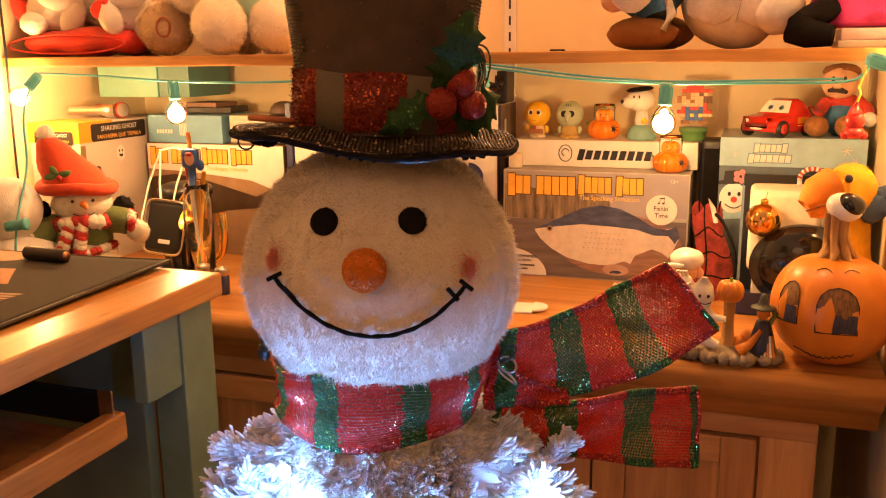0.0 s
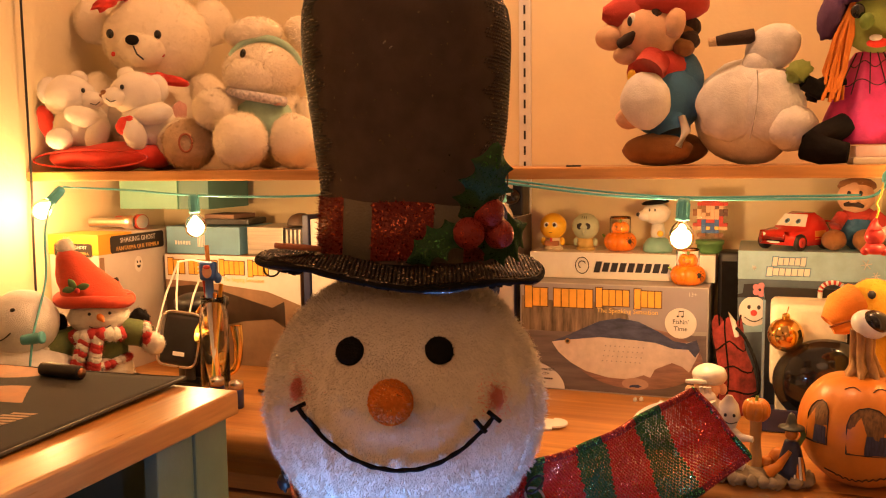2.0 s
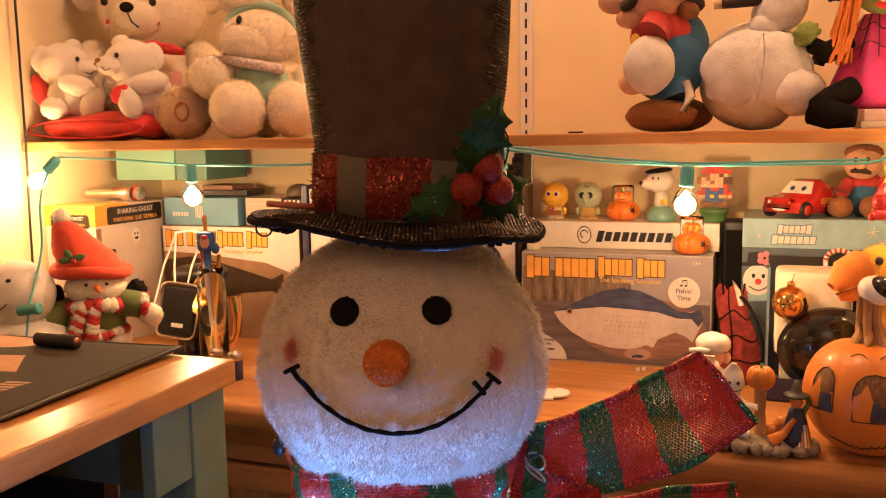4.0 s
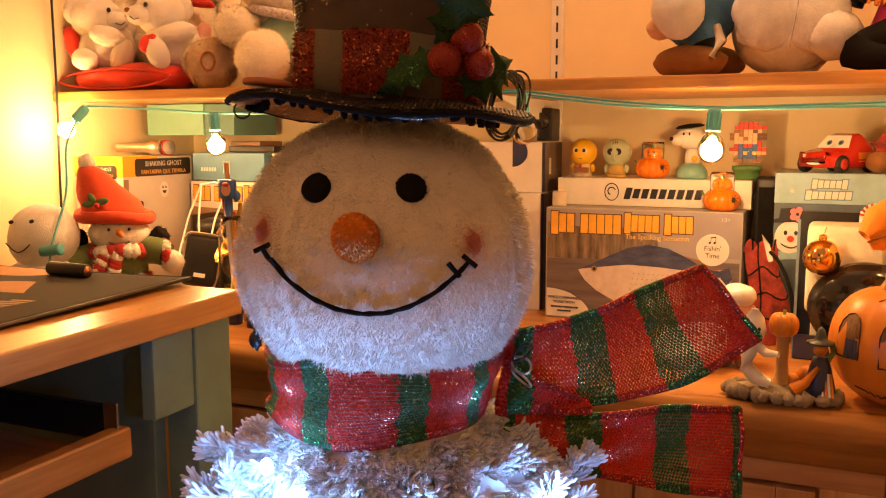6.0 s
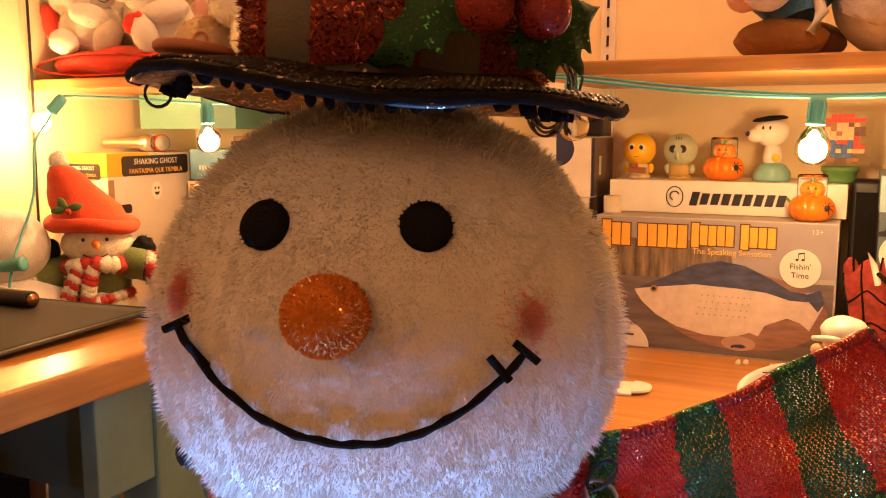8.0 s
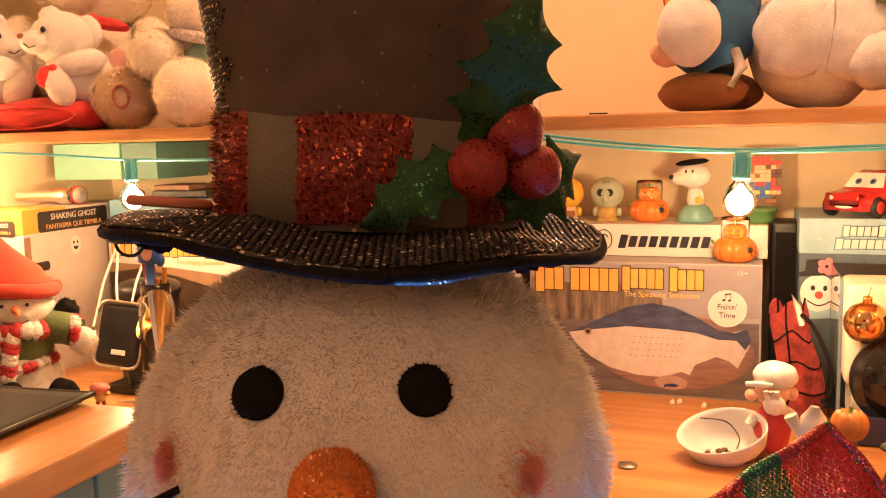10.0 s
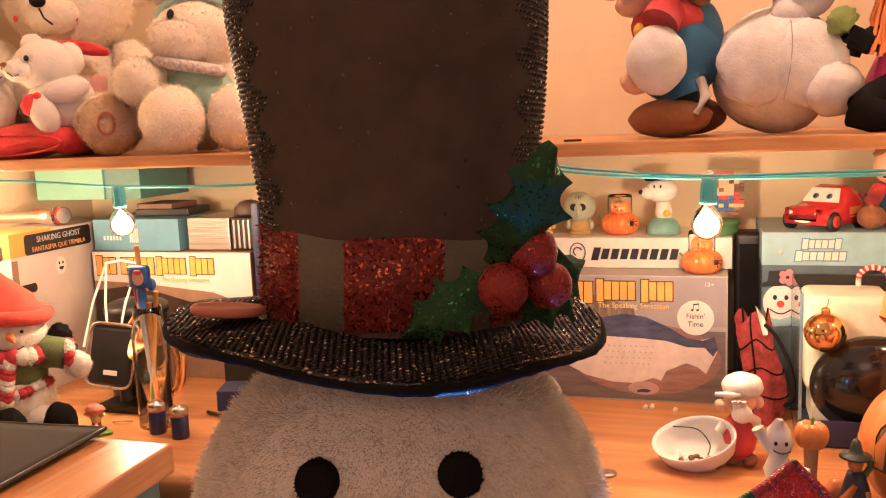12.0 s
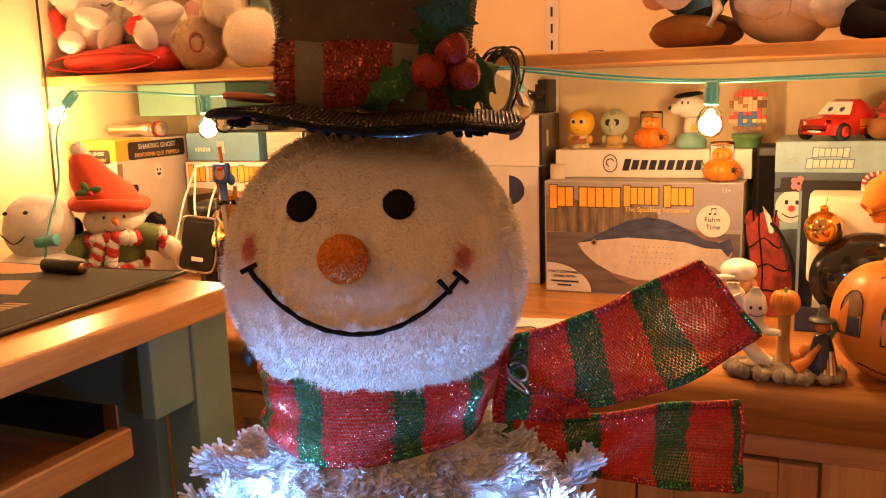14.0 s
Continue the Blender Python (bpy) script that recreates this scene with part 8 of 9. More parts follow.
# jar of pencils
jr = holder("pencil_jar", (-0.948, 1.352, COUNTER), "tall clear glass jar holding pencils and straws", "jar")
ob = Build().lathe([(0.0255, 0), (0.0265, 0.004), (0.0265, 0.155), (0.022, 0.172), (0.022, 0.192), (0.0205, 0.192), (0.0205, 0.172), (0.0248, 0.153), (0.0248, 0.006), (0.001, 0.006)], M["glass"], 36).make("glass", jr)
ob.visible_shadow = False
for k, (c, tx, ty, hgt, r) in enumerate((((0.75, 0.32, 0.05), -0.012, 0.004, 0.285, 0.0042), ((0.60, 0.05, 0.03), -0.016, -0.004, 0.235, 0.0042), ((0.80, 0.42, 0.04), 0.016, 0.004, 0.215, 0.004), ((0.72, 0.68, 0.62), -0.002, -0.012, 0.20, 0.005), ((0.70, 0.30, 0.04), 0.012, -0.010, 0.20, 0.004), ((0.20, 0.25, 0.06), 0.006, 0.012, 0.18, 0.004))):
    Build().tube([(-tx * 0.6, -ty * 0.5, 0.0075), (tx, ty, hgt)], r, colour("pencil_%s" % "abcdef"[k], c, 0.4), 6).make("pencil", jr, "coloured pencil")
tp = Build()
bt_ = colour("topper_blue", (0.04, 0.13, 0.42), 0.4)
tp.box((-0.016, -0.020, 0.222), (0.018, -0.004, 0.258), bt_, 0.008, seg=3, smooth=True)
tp.ball((0.020, -0.012, 0.228), (0.008, 0.006, 0.010), bt_)
tp.plate(arc(18, 0, 360, 0.010, 0.004, 0.240, 0.012)[:-1], 0.001, plush_skin, Matrix.Translation((0, -0.0215, 0)))
tp.ball((0.004, -0.021, 0.248), (0.008, 0.002, 0.004), colour("toy_red", (0.55, 0.05, 0.04)), seg=12, ring=8)
for k in range(5):
    tp.box((-0.0175, -0.0185, 0.225 + 0.007 * k), (-0.0145, -0.006, 0.228 + 0.007 * k), M["white_card"], 0.0006)
tp.tube([(0.002, -0.012, 0.190), (0.002, -0.012, 0.224)], 0.0075, bt_, 12)
tp.make("pencil_topper", jr, "blue toy pencil topper")
# batteries standing upright
for x, y in ((-0.928, 1.326), (-0.880, 1.314)):
    c = holder("battery", (x, y, COUNTER), "upright battery with dark blue sleeve and silver top", "battery", "upright batteries")
    Build().lathe([(0.0120, 0), (0.0130, 0.001), (0.0130, 0.034), (0.0126, 0.0345)], colour("battery_navy", (0.02, 0.028, 0.10), 0.3), 28).make("sleeve", c)
    Build().lathe([(0.0127, 0.0346), (0.0127, 0.037)], colour("battery_copper", (0.55, 0.24, 0.08), 0.3, metal=1.0), 28).make("ring", c, "copper ring")
    Build().lathe([(0.0128, 0.0371), (0.0128, 0.046), (0.0115, 0.048), (0.0045, 0.0482), (0.0045, 0.0505), (0.001, 0.0507)], M["metal"], 28).make("top", c, "silver top")
# tiny figure with a pink head and green feet
b = Build()
b.ball((0, 0, 0.026), (0.009, 0.008, 0.009), colour("fig_yellow", (0.70, 0.48, 0.16)))
b.ball((0, -0.002, 0.040), (0.015, 0.011, 0.008), colour("fig_pink", (0.66, 0.22, 0.16)), lump=0.2)
for s in (-1, 1):
    b.ball((s * 0.012, -0.006, 0.004), (0.015, 0.008, 0.004), colour("fig_green", (0.14, 0.34, 0.05)), (0, 0, s * 20), 0.2, 14, 8)
    b.tube([(s * 0.004, 0, 0.020), (s * 0.007, -0.002, 0.006)], 0.003, colour("fig_red", (0.5, 0.08, 0.04)), 7)
    b.tube([(s * 0.007, 0, 0.028), (s * 0.016, -0.004, 0.034)], 0.003, colour("fig_yellow", (0.70, 0.48, 0.16)), 7)
b.make("toy_figure", None, "tiny pink, yellow and green toy figure on a counter", "toy figure", at=pose(-1.020, 1.302, COUNTER, 0, 0, 10))
# small navy box and cables
Build().box((-0.03, -0.03, 0), (0.03, 0.03, 0.034), M["navy"], 0.002).make("navy_box", None, "small navy blue box on a counter", "box", at=pose(-0.868, 1.468, COUNTER, 0, 0, 15))
Build().box((-0.05, -0.03, 0), (0.05, 0.03, 0.055), M["dark"], 0.004).make("black_case", None, "small black case on a counter", "case", at=pose(-0.875, 1.545, COUNTER, 0, 0, -10))
Build().tube(curve3([(-0.90, 1.42, COUNTER + 0.003), (-0.83, 1.40, COUNTER + 0.003), (-0.76, 1.42, COUNTER + 0.003), (-0.68, 1.40, COUNTER + 0.003)], 30), 0.0028, M["dark"], 7).make("loose_cable", None, "thin black cable lying on a counter", "cable")
Build().tube([(x, y, z) for x, y, z in curve3([(-1.0, 1.36, COUNTER + 0.002), (-1.01, 1.345, COUNTER + 0.006), (-1.03, 1.352, COUNTER + 0.002)], 12)], 0.0018, M["metal"], 6).make("clip", None, "tiny silver clip on a counter", "clip")

# ---- toys on the shelf ----
cream = mat("cream_plush", (0.88, 0.78, 0.60), 0.95, vary=0.04, scale=20, bump=0.6, fine=300, sheen=0.5)
white_pl = mat("white_plush", (0.88, 0.82, 0.72), 0.95, vary=0.04, scale=20, bump=0.6, fine=300, sheen=0.5)
tan_pl = mat("tan_plush", (0.62, 0.44, 0.26), 0.95, vary=0.12, scale=45, bump=1.0, fine=300, sheen=0.5)
red_pl = mat("red_velvet", (0.70, 0.045, 0.025), 0.85, vary=0.2, scale=25, bump=0.5, fine=250, sheen=0.6)
mint = mat("mint_cloth", (0.34, 0.52, 0.40), 0.9, vary=0.12, scale=40, bump=0.5, fine=350)
gingham = mat("gingham_cloth", (0.55, 0.48, 0.44), 0.9, vary=0.45, scale=160, bump=0.4, fine=350)
pink_pl = mat("pink_plush", (0.68, 0.36, 0.30), 0.9, vary=0.1, scale=45, bump=0.8, fine=300, sheen=0.4)
S = SHELF + 0.0006

def soft(name, toy, balls, label="", fuzz=60000, hair=0.005):
    """One stuffed part of a toy: lumpy ellipsoids (centre, radii, material, turn) under a fine pile."""
    b = Build()
    for c, r, m, rot in balls:
        area = (r[0] * r[1] + r[1] * r[2] + r[0] * r[2]) / 3 * 12.6
        b.ball(c, r, m, rot, 0.06, 28, 20, int(fuzz * area), hair)
    return b.make(name, toy, label)


def bead(name, toy, c, r, m, label="", rot=(0, 0, 0)):
    return Build().ball(c, r, m, rot, seg=16, ring=12).make(name, toy, label)


NO = (0, 0, 0)
# large cream bear at the back
X, Y = -1.245, 1.655
big = holder("teddy_bear", (-1.250, 1.600, S), "large cream plush bear with red bow on shelf", "teddy bear", turn=33)
soft("body", big, [((0, 0.01, 0.112), (0.112, 0.09, 0.112), cream, NO)])
soft("head", big, [((0.012, -0.005, 0.278), (0.112, 0.092, 0.098), cream, NO), ((-0.012, -0.080, 0.247), (0.048, 0.034, 0.036), cream, NO)], fuzz=70000)
for sx in (-1, 1):
    soft("ear", big, [((0.006 + sx * 0.118, 0.015, 0.318), (0.046, 0.026, 0.050), cream, NO)])
    bead("eye", big, (-0.026 + sx * 0.046, -0.096, 0.276), (0.0075, 0.005, 0.0095), M["gloss_black"], "black bead eye")
    bead("cheek", big, (-0.020 + sx * 0.048, -0.093, 0.236), (0.004, 0.002, 0.005), red_pl)
    soft("arm", big, [((sx * 0.118, -0.02, 0.145), (0.042, 0.05, 0.062), cream, (0, sx * -18, 0))])
bead("nose", big, (-0.028, -0.116, 0.262), (0.0135, 0.008, 0.0105), M["felt_black"], "black felt nose")
Build().tube([(-0.026, -0.119, 0.250), (-0.020, -0.118, 0.234), (-0.008, -0.110, 0.224)], 0.0016, eye_black, 6).make("mouth", big)
Build().ball((0.032, -0.098, 0.186), (0.046, 0.012, 0.011), red_pl, (0, 10, 0), 0.35).ball((0.018, -0.104, 0.190), (0.012, 0.010, 0.010), red_pl, NO, 0.2).make("neck_bow", big, "red satin bow")
Build().ball((-0.080, -0.060, 0.345), (0.030, 0.012, 0.013), red_pl, (0, -30, 0), 0.4).ball((-0.055, -0.058, 0.362), (0.024, 0.012, 0.012), red_pl, (0, 20, 0), 0.4).make("head_bow", big, "red ribbon on the head")
foot_ = soft("foot", big, [((0.080, -0.222, 0.050), (0.050, 0.046, 0.049), tan_pl, NO)], "tan plush foot")
soft("leg", big, [((0.062, -0.140, 0.056), (0.050, 0.085, 0.050), cream, (0, 0, -8))])
Build().tube([(0.076 + 0.012 * math.cos(a), -0.2695 + 0.002 * abs(math.sin(a)), 0.052 + 0.017 * math.sin(a)) for a in [i * 0.314 for i in range(21)]], 0.0022, colour("stitch_rust", (0.42, 0.13, 0.06)), 6).make("sole_stitch", foot_, "rust oval stitching")
bowl = Build().box((-0.04, 0, 0), (0.04, 0.014, 0.052), red_pl, 0.006, pose(X + 0.075, Y - 0.135, S + 0.074, -8, 0, 0), 3, True)
bowl.box((-0.032, 0.004, -0.075), (0.032, 0.012, 0.002), pink_pl, 0.003, pose(X + 0.075, Y - 0.135, S + 0.076, 0, 0, 0), 2, True)
bowl.make("red_gift_bag", None, "small red glitter gift bag between plush toys", "gift bag")

# red cushion with two small white bears
b = Build()
vs, fs = [], []
N = 28
for i in range(N + 1):
    for j in range(N):
        u = -1 + 2 * i / N
        a = 2 * math.pi * j / N
        p = (1 - abs(u) ** 3.2) ** 0.5
        vs.append((-1.255 + 0.140 * u, 1.462 + 0.066 * p * math.cos(a), S + 0.0275 + 0.027 * p * math.sin(a) * (1 + 0.12 * math.sin(9 * u)) + 0.003 * math.sin(7 * u + a)))
for i in range(N):
    for j in range(N):
        fs.append((i * N + j, i * N + (j + 1) % N, (i + 1) * N + (j + 1) % N, (i + 1) * N + j))
b.raw(vs, fs, red_pl)
b.tube([(-1.405 + 0.14 * math.cos(a) + 0.145, 1.405 + 0.004 * math.sin(3 * a), S + 0.024 + 0.018 * math.sin(a)) for a in [i * 0.2244 for i in range(29)]], 0.002, red_pl, 6)
b.make("red_cushion", None, "flat red velvet cushion lying on a shelf", "cushion")


def small_bear(place, turn, label, side, extras):
    """A little seated bear that looks sideways (side -1 or 1)."""
    toy = holder("teddy_bear", place, label, "teddy bear", "small bears on the cushion", turn)
    soft("body", toy, [((0, 0, 0.046), (0.054, 0.046, 0.050), white_pl, NO)], hair=0.003)
    hx = -0.020
    soft("head", toy, [((hx, 0, 0.104), (0.050, 0.045, 0.044), white_pl, NO), ((hx + side * 0.040, -0.024, 0.096), (0.024, 0.023, 0.019), white_pl, NO)], hair=0.003)
    bead("nose", toy, (hx + side * 0.060, -0.034, 0.104), (0.0058, 0.0055, 0.0048), plush_brown, "brown nose")
    bead("eye", toy, (hx + side * 0.026, -0.0425, 0.114), (0.004, 0.003, 0.005), eye_black)
    Build().tube([(hx + side * 0.056, -0.041, 0.092), (hx + side * 0.048, -0.0465, 0.085), (hx + side * 0.038, -0.0475, 0.088)], 0.0010, eye_black, 5).make("mouth", toy)
    soft("ear", toy, [((hx - side * 0.040, -0.004, 0.116), (0.020, 0.013, 0.027), white_pl, (0, side * 12, 0))], hair=0.003)
    soft("ear", toy, [((hx + side * 0.018, 0.014, 0.142), (0.018, 0.012, 0.016), white_pl, NO)], hair=0.003)
    soft("arm", toy, [((0.006 - side * 0.004, -0.046, 0.062), (0.036, 0.017, 0.020), white_pl, (0, side * 14, 0))], hair=0.003)
    soft("leg", toy, [((side * 0.028, -0.044, 0.026), (0.022, 0.020, 0.034), white_pl, (0, side * 20, 0))], hair=0.003)
    soft("leg", toy, [((-side * 0.042, -0.030, 0.018), (0.026, 0.024, 0.022), white_pl, NO)], hair=0.003)
    for name, c, r, m, rot in extras:
        Build().ball(c, r, m, rot, 0.15).make(name, toy)
    return toy


small_bear((-1.325, 1.462, S + 0.047), 42, "small white plush bear with red wings on cushion", 1,
           [("wing", (-0.066, 0.012, 0.052), (0.016, 0.008, 0.036), red_pl, (0, -14, 0)), ("wing", (-0.048, 0.020, 0.040), (0.014, 0.008, 0.024), red_pl, (0, 20, 0))])
small_bear((-1.163, 1.468, S + 0.047), 38, "small white plush bear holding a red heart", -1,
           [("heart", (-0.046, -0.050, 0.040), (0.014, 0.008, 0.017), red_pl, (0, 35, 0)), ("heart", (-0.034, -0.051, 0.046), (0.011, 0.007, 0.013), red_pl, (0, -25, 0)),
            ("wing", (0.056, 0.010, 0.062), (0.016, 0.008, 0.030), pink_pl, (0, 18, 0))])

# cream rabbit in a mint bib
rab = holder("plush_rabbit", (-0.945, 1.540, S), "cream plush rabbit in a mint bib on shelf", "plush toy", turn=30)
soft("body", rab, [((0, 0, 0.100), (0.078, 0.064, 0.098), cream, NO)])
soft("head", rab, [((0.002, -0.020, 0.190), (0.076, 0.066, 0.056), cream, NO), ((-0.018, -0.062, 0.178), (0.050, 0.032, 0.036), cream, NO)], fuzz=70000)
soft("ear", rab, [((-0.012, -0.022, 0.262), (0.056, 0.036, 0.031), cream, (0, -6, 0))])
soft("ear", rab, [((0.096, 0.004, 0.262), (0.052, 0.034, 0.036), cream, (0, 24, 0))])
bead("eye", rab, (-0.032, -0.074, 0.218), (0.0055, 0.004, 0.0085), M["gloss_black"], "black bead eye", (0, 15, 0))
Build().tube([(0.006 + 0.070 * math.cos(a), -0.030 - 0.018 * math.sin(a), 0.184 + 0.066 * math.sin(a)) for a in [0.25 + i * 0.17 for i in range(15)]], 0.0075, mint, 8).make("headband", rab, "mint headband")
Build().tube(curve3([(-0.060, -0.060, 0.150), (-0.034, -0.083, 0.141), (0.006, -0.086, 0.134), (0.044, -0.068, 0.128)], 16), 0.0095, gingham, 10).make("collar", rab, "gingham collar")
Build().ball((0.004, -0.046, 0.098), (0.054, 0.030, 0.048), mint, NO, 0.12).make("bib", rab, "mint cloth bib")
bead("button", rab, (0.028, -0.080, 0.126), (0.008, 0.004, 0.006), pink_pl)
soft("arm", rab, [((-0.088, -0.046, 0.116), (0.044, 0.044, 0.040), cream, NO)])
soft("arm", rab, [((0.096, -0.020, 0.082), (0.036, 0.040, 0.062), cream, (0, -10, 0))])
soft("foot", rab, [((-0.040, -0.096, 0.053), (0.050, 0.046, 0.053), cream, NO)])
soft("foot", rab, [((0.060, -0.096, 0.052), (0.047, 0.046, 0.052), cream, NO)])

# large plush doll in red, blue and white, seen from the side
b = Build()
X, Y = -0.168, 1.52
b.ball((X - 0.006, Y - 0.03, S + 0.026), (0.056, 0.042, 0.0265), plush_brown, lump=0.08)
b.ball((X + 0.020, Y + 0.05, S + 0.028), (0.050, 0.040, 0.028), plush_brown, lump=0.08)
b.ball((X, Y, S + 0.115), (0.062, 0.055, 0.070), plush_blue, lump=0.06)
b.tube([(X + 0.006, Y - 0.012, S + 0.085), (X + 0.018, Y - 0.022, S + 0.05)], [0.040, 0.030], plush_blue, 16)
b.ball((X - 0.008, Y - 0.008, S + 0.156), (0.052, 0.046, 0.038), plush_red, lump=0.08)
b.ball((X + 0.020, Y + 0.006, S + 0.135), (0.044, 0.044, 0.058), plush_blue, lump=0.06)
b.tube([(X - 0.008, Y - 0.046, S + 0.172), (X - 0.018, Y - 0.062, S + 0.152)], [0.025, 0.026], plush_red, 14)
b.ball((X - 0.022, Y - 0.062, S + 0.104), (0.040, 0.028, 0.046), plush_white, lump=0.06)
b.ball((X - 0.050, Y - 0.046, S + 0.078), (0.022, 0.020, 0.018), plush_skin, lump=0.1)
b.ball((X - 0.046, Y - 0.044, S + 0.146), (0.0075, 0.005, 0.0105), colour("toy_yellow", (0.85, 0.52, 0.03)), seg=12, ring=10)
b.ball((X - 0.022, Y - 0.01, S + 0.218), (0.056, 0.050, 0.048), plush_skin, lump=0.04)
b.ball((X - 0.084, Y - 0.022, S + 0.212), (0.026, 0.023, 0.021), plush_skin)
b.ball((X - 0.056, Y - 0.026, S + 0.182), (0.024, 0.022, 0.016), plush_skin)
b.tube([(X - 0.066, Y - 0.042, S + 0.198), (X - 0.052, Y - 0.052, S + 0.204), (X - 0.040, Y - 0.052, S + 0.214)], [0.008, 0.010, 0.005], plush_dark, 10)
b.ball((X - 0.046, Y - 0.050, S + 0.234), (0.007, 0.004, 0.012), eye_white, seg=12, ring=8)
b.ball((X - 0.049, Y - 0.054, S + 0.232), (0.004, 0.002, 0.008), eye_black, seg=10, ring=8)
b.ball((X + 0.022, Y - 0.048, S + 0.226), (0.016, 0.012, 0.024), plush_skin, (0, 12, 0), 0.1)
for k in range(4):
    b.ball((X + 0.032 + 0.008 * (k % 2), Y - 0.020 + 0.01 * k, S + 0.190 + 0.012 * k), (0.018, 0.022, 0.016), plush_dark if k % 2 else plush_brown, lump=0.15)
b.ball((X - 0.008, Y - 0.040, S + 0.240), (0.010, 0.014, 0.018), plush_dark, lump=0.1)
b.ball((X + 0.006, Y, S + 0.264), (0.066, 0.058, 0.034), plush_red, lump=0.06)
b.tube([(X - 0.040, Y - 0.01, S + 0.250), (X - 0.075, Y - 0.02, S + 0.250), (X - 0.098, Y - 0.024, S + 0.252)], [0.036, 0.028, 0.010], plush_red, 14)
b.tube([(X + 0.034, Y - 0.048, S + 0.078), (X + 0.042, Y - 0.056, S + 0.055), (X + 0.030, Y - 0.060, S + 0.030)], [0.006, 0.008, 0.006], colour("tag_white", (0.72, 0.68, 0.6)), 8)
b.make("plush_doll", None, "large plush doll in red cap and blue overalls", "plush toy")

# round white plush lying on its side with a carrot stick
lying = holder("white_plush_toy", (-0.034, 1.535, S), "round white plush toy with a dark stick, lying", "plush toy")
soft("body", lying, [((0, 0, 0.086), (0.086, 0.074, 0.086), plush_white, NO)], fuzz=0)
Build().ball((-0.030, -0.060, 0.092), (0.048, 0.018, 0.054), plush_white, (0, 15, 0), 0.15).make("cloth_panel", lying, "flat white cloth panel")
Build().ball((0.036, -0.058, 0.090), (0.046, 0.022, 0.058), plush_white, (0, -15, 0), 0.15).make("side_panel", lying, "creased white cloth panel")
seam = [Vector((0.004 + 0.010 * math.sin(2.2 * f), -0.0775 + 0.020 * (f - 0.5) ** 2, 0.040 + 0.105 * f)) for f in [i / 12 for i in range(13)]]
Build().tube(seam, 0.0008, colour("seam_grey", (0.45, 0.42, 0.38), 0.9), 5).make("seam", lying)
soft("head", lying, [((0.034, -0.020, 0.184), (0.044, 0.036, 0.036), plush_white, (0, -30, 0)), ((0.014, -0.030, 0.158), (0.026, 0.024, 0.024), plush_white, NO)], fuzz=0)
Build().tube([(-0.050, -0.042, 0.196), (-0.034, -0.042, 0.198), (0.006, -0.036, 0.202)], [0.008, 0.010, 0.012], plush_dark, 12).tube([(-0.062, -0.042, 0.195), (-0.049, -0.042, 0.196)], [0.007, 0.008], tan_pl, 12).make("stick", lying, "dark stick with a tan tip")
soft("arm", lying, [((0.066, -0.062, 0.056), (0.037, 0.032, 0.036), plush_white, NO)], fuzz=0)
Build().tube(curve3([(0.075, -0.030, 0.130), (0.094, -0.034, 0.118), (0.090, -0.034, 0.098)], 9), 0.0105, M["felt_black"], 10).make("loop", lying, "black cloth loop")

# witch doll: green head, orange wool hair, pink dress, black boots
b = Build()
X, Y = 0.118, 1.50
pinkd = mat("hot_pink_satin", (0.70, 0.045, 0.26), 0.45, vary=0.25, scale=30, bump=0.3, fine=200, sheen=0.3)
green_f = colour("witch_green", (0.26, 0.34, 0.08), 0.85, 0.5)
hair_o = colour("wool_orange", (0.78, 0.24, 0.03), 0.9, 0.5)
purp = colour("hat_purple", (0.10, 0.04, 0.13), 0.85, 0.5)
prof = [(0.082, 0.030), (0.080, 0.036), (0.066, 0.075), (0.050, 0.115), (0.036, 0.150), (0.022, 0.168)]
vs, fs = [], []
for r, z in prof:
    for j in range(48):
        a = 2 * math.pi * j / 48
        k = 1 + 0.10 * math.sin(7 * a + z * 20) * (r / 0.08)
        vs.append((X + 0.02 + r * k * math.cos(a) * 0.9, Y + r * k * math.sin(a) * 0.8, S + z))
for i in range(len(prof) - 1):
    for j in range(48):
        fs.append((i * 48 + j, i * 48 + (j + 1) % 48, (i + 1) * 48 + (j + 1) % 48, (i + 1) * 48 + j))
fs.append(tuple(reversed(range(48))))
b.raw(vs, fs, pinkd)
for k in range(5):
    a = radians(215 + 26 * k)
    b.tube([(X + 0.02 + (0.024 + 0.012 * i) * math.cos(a) * 0.95, Y + (0.026 + 0.0115 * i) * math.sin(a) * 0.86, S + 0.166 - 0.021 * i) for i in range(4)], 0.0009, ink, 5)
for rr in (0.034, 0.050):
    b.tube([(X + 0.02 + rr * math.cos(radians(a)) * 0.98, Y + rr * math.sin(radians(a)) * 0.9, S + 0.166 - (rr - 0.024) * 1.75 - 0.005 * math.sin(radians((a - 215) * 7))) for a in range(215, 325, 5)], 0.0008, ink, 5)
b.ball((X + 0.026, Y - 0.01, S + 0.212), (0.044, 0.040, 0.048), green_f, lump=0.05)
b.ball((X + 0.010, Y - 0.050, S + 0.208), (0.010, 0.016, 0.012), colour("nose_green", (0.16, 0.26, 0.05), 0.8), lump=0.1)
b.ball((X - 0.002, Y - 0.046, S + 0.224), (0.010, 0.005, 0.011), M["gloss_black"], seg=14, ring=10)
b.ball((X + 0.026, Y - 0.050, S + 0.176), (0.016, 0.006, 0.007), red_pl, seg=14, ring=8)
b.ball((X + 0.022, Y - 0.055, S + 0.183), (0.009, 0.003, 0.005), eye_white, seg=10, ring=6)
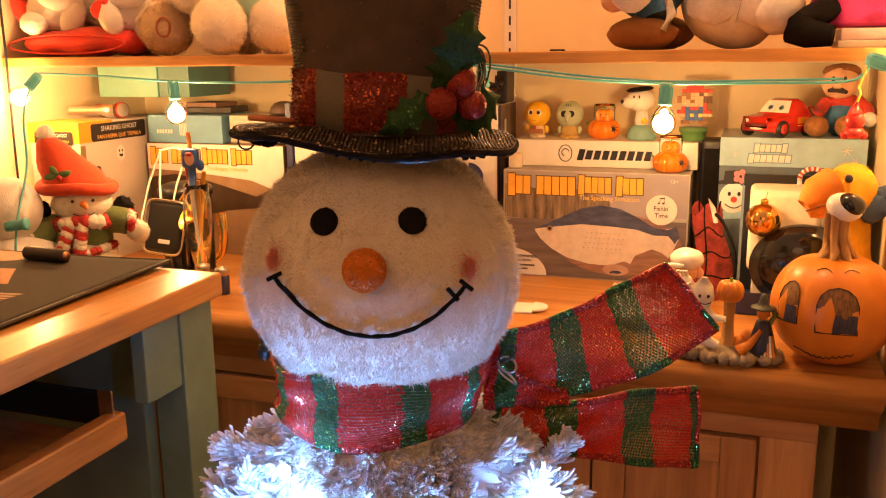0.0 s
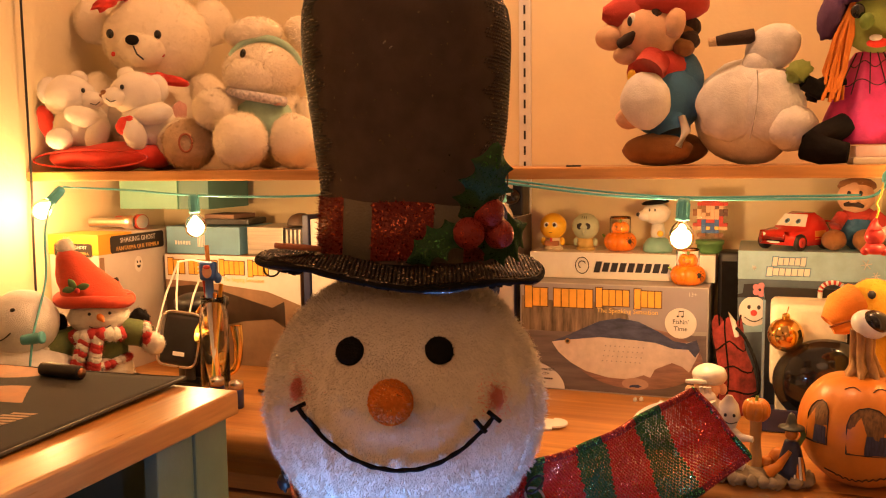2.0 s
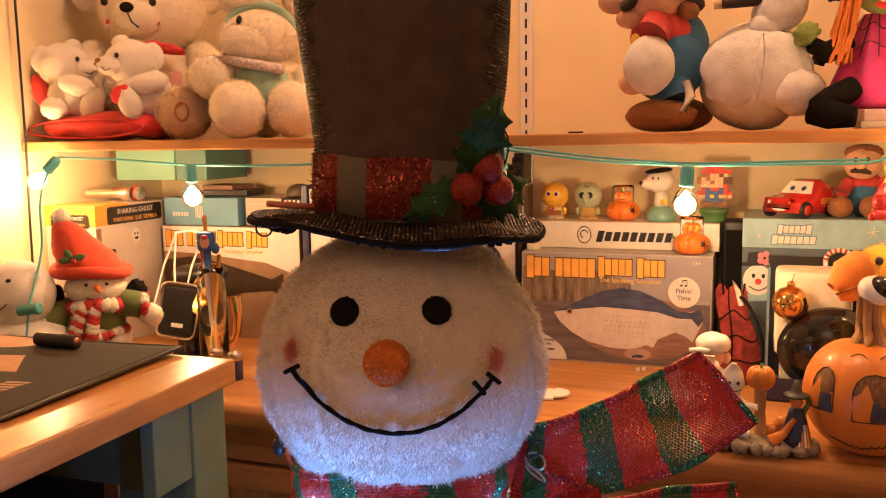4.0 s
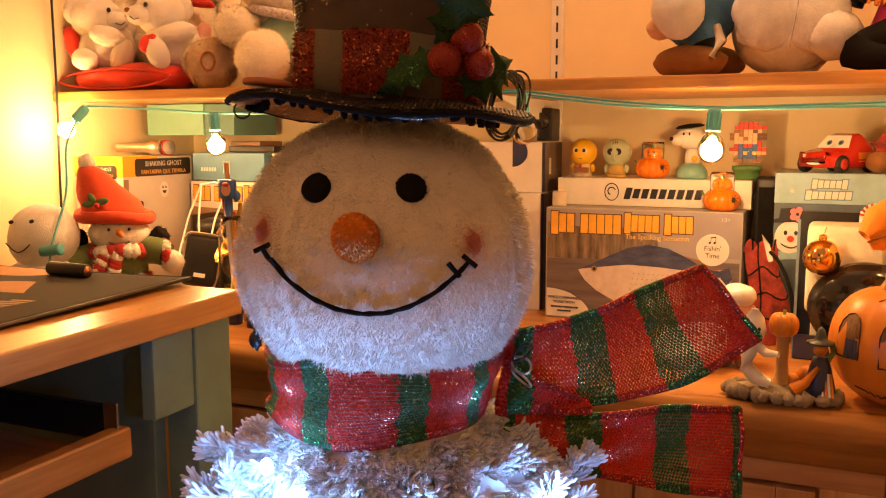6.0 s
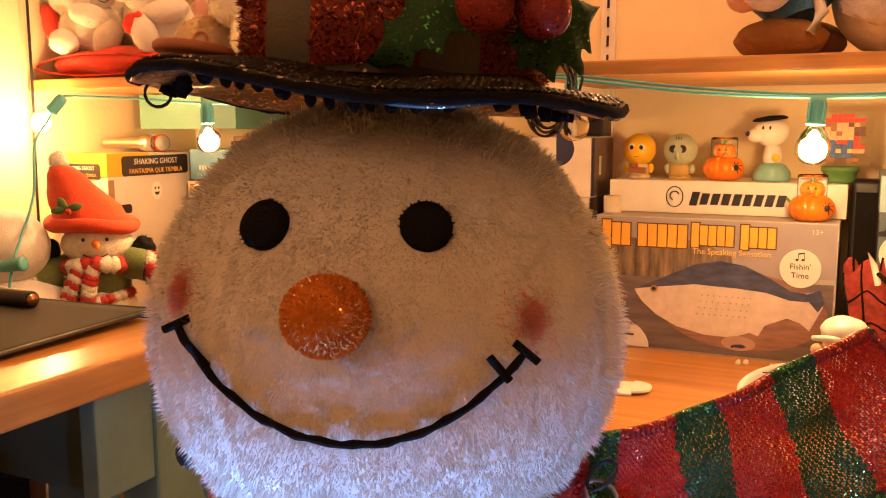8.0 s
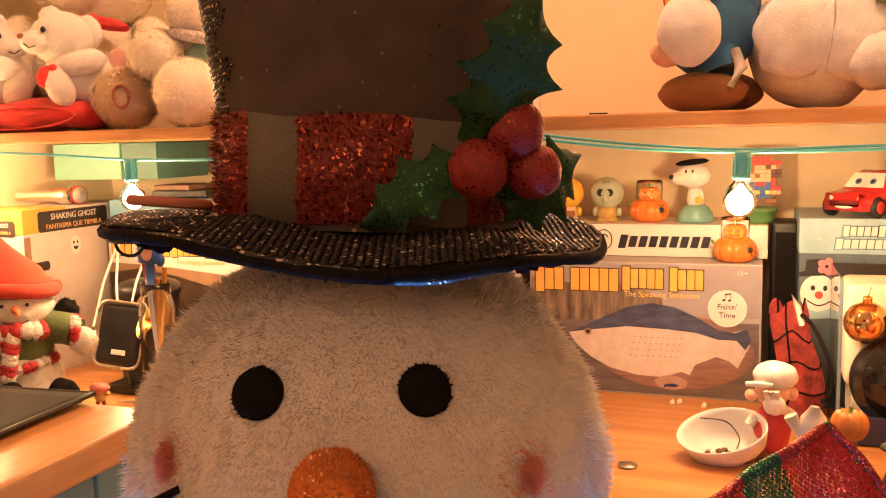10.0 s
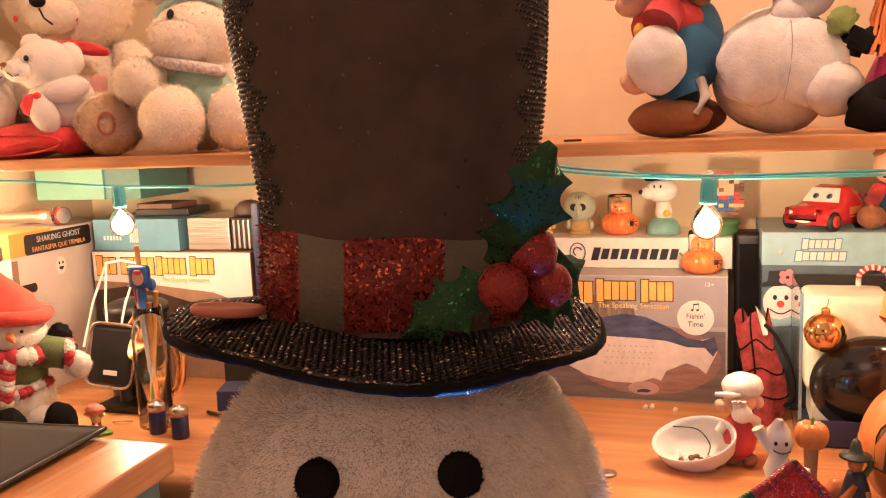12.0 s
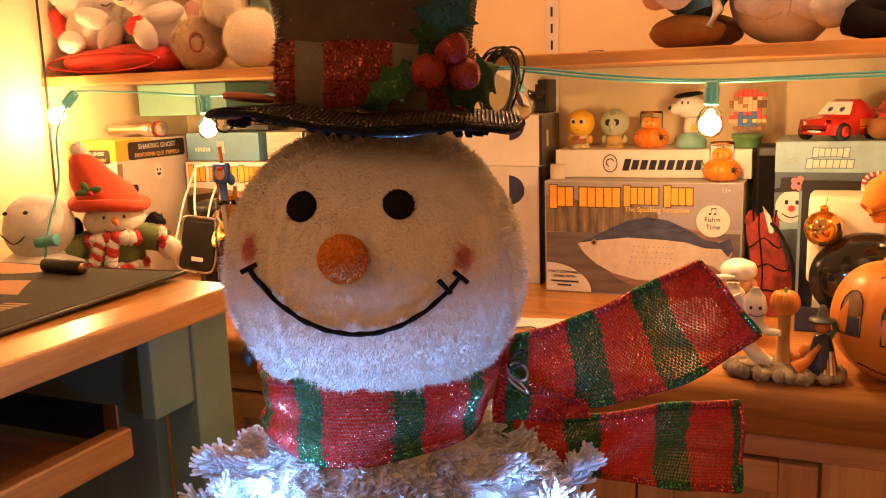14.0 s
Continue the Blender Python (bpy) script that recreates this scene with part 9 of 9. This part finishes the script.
for k in range(26):
    x0 = X - 0.014 - 0.0022 * (k % 9) + random.gauss(0, 0.003)
    y0 = Y - 0.040 + 0.004 * (k // 9) * 2
    b.tube([(X - 0.006, Y - 0.030, S + 0.245), (x0 + 0.004, y0, S + 0.190), (x0 - 0.008 + random.gauss(0, 0.004), y0 - 0.01, S + 0.140), (x0 - 0.014 + random.gauss(0, 0.006), y0 - 0.012, S + 0.092 + random.uniform(0, 0.02))], 0.0026, hair_o, 6)
b.ball((X + 0.016, Y - 0.01, S + 0.258), (0.058, 0.046, 0.016), purp, (0, -18, 0), 0.2)
b.ball((X - 0.034, Y - 0.012, S + 0.226), (0.020, 0.030, 0.040), purp, (0, 12, 0), 0.2)
b.tube([(X + 0.02, Y, S + 0.262), (X + 0.03, Y, S + 0.30), (X + 0.045, Y, S + 0.33)], [0.040, 0.024, 0.004], purp, 16)
b.ball((X - 0.080, Y - 0.042, S + 0.140), (0.018, 0.016, 0.017), green_f, lump=0.4, seg=16, ring=12)
b.tube([(X - 0.02, Y - 0.03, S + 0.13), (X - 0.052, Y - 0.04, S + 0.112), (X - 0.072, Y - 0.042, S + 0.124)], [0.014, 0.016, 0.012], M["felt_black"], 12)
b.tube([(X - 0.012, Y - 0.044, S + 0.060), (X - 0.044, Y - 0.060, S + 0.042), (X - 0.062, Y - 0.074, S + 0.030)], [0.018, 0.020, 0.018], M["felt_black"], 12)
b.tube([(X - 0.066, Y - 0.070, S + 0.030), (X - 0.044, Y - 0.082, S + 0.020), (X - 0.012, Y - 0.088, S + 0.0165)], [0.024, 0.021, 0.015], M["felt_black"], 12)
b.make("witch_doll", None, "witch doll with orange wool hair and pink dress", "doll")
st = Build()
st.box((X - 0.006, Y - 0.09, S), (X + 0.066, Y + 0.02, S + 0.010), M["white_card"], 0.002)
st.box((X - 0.002, Y - 0.086, S + 0.0102), (X + 0.062, Y + 0.016, S + 0.0272), colour("pale_pink_plastic", (0.62, 0.45, 0.45), 0.4), 0.002)
st.make("small_case", None, "small pale plastic case under a doll", "case")
Build().box((-0.012, -0.003, 0), (0.012, 0.003, 0.003), M["dark"], 0.0008).make("staple_strip", None, "tiny dark strip lying on the shelf", "strip", at=pose(-0.30, 1.43, S))
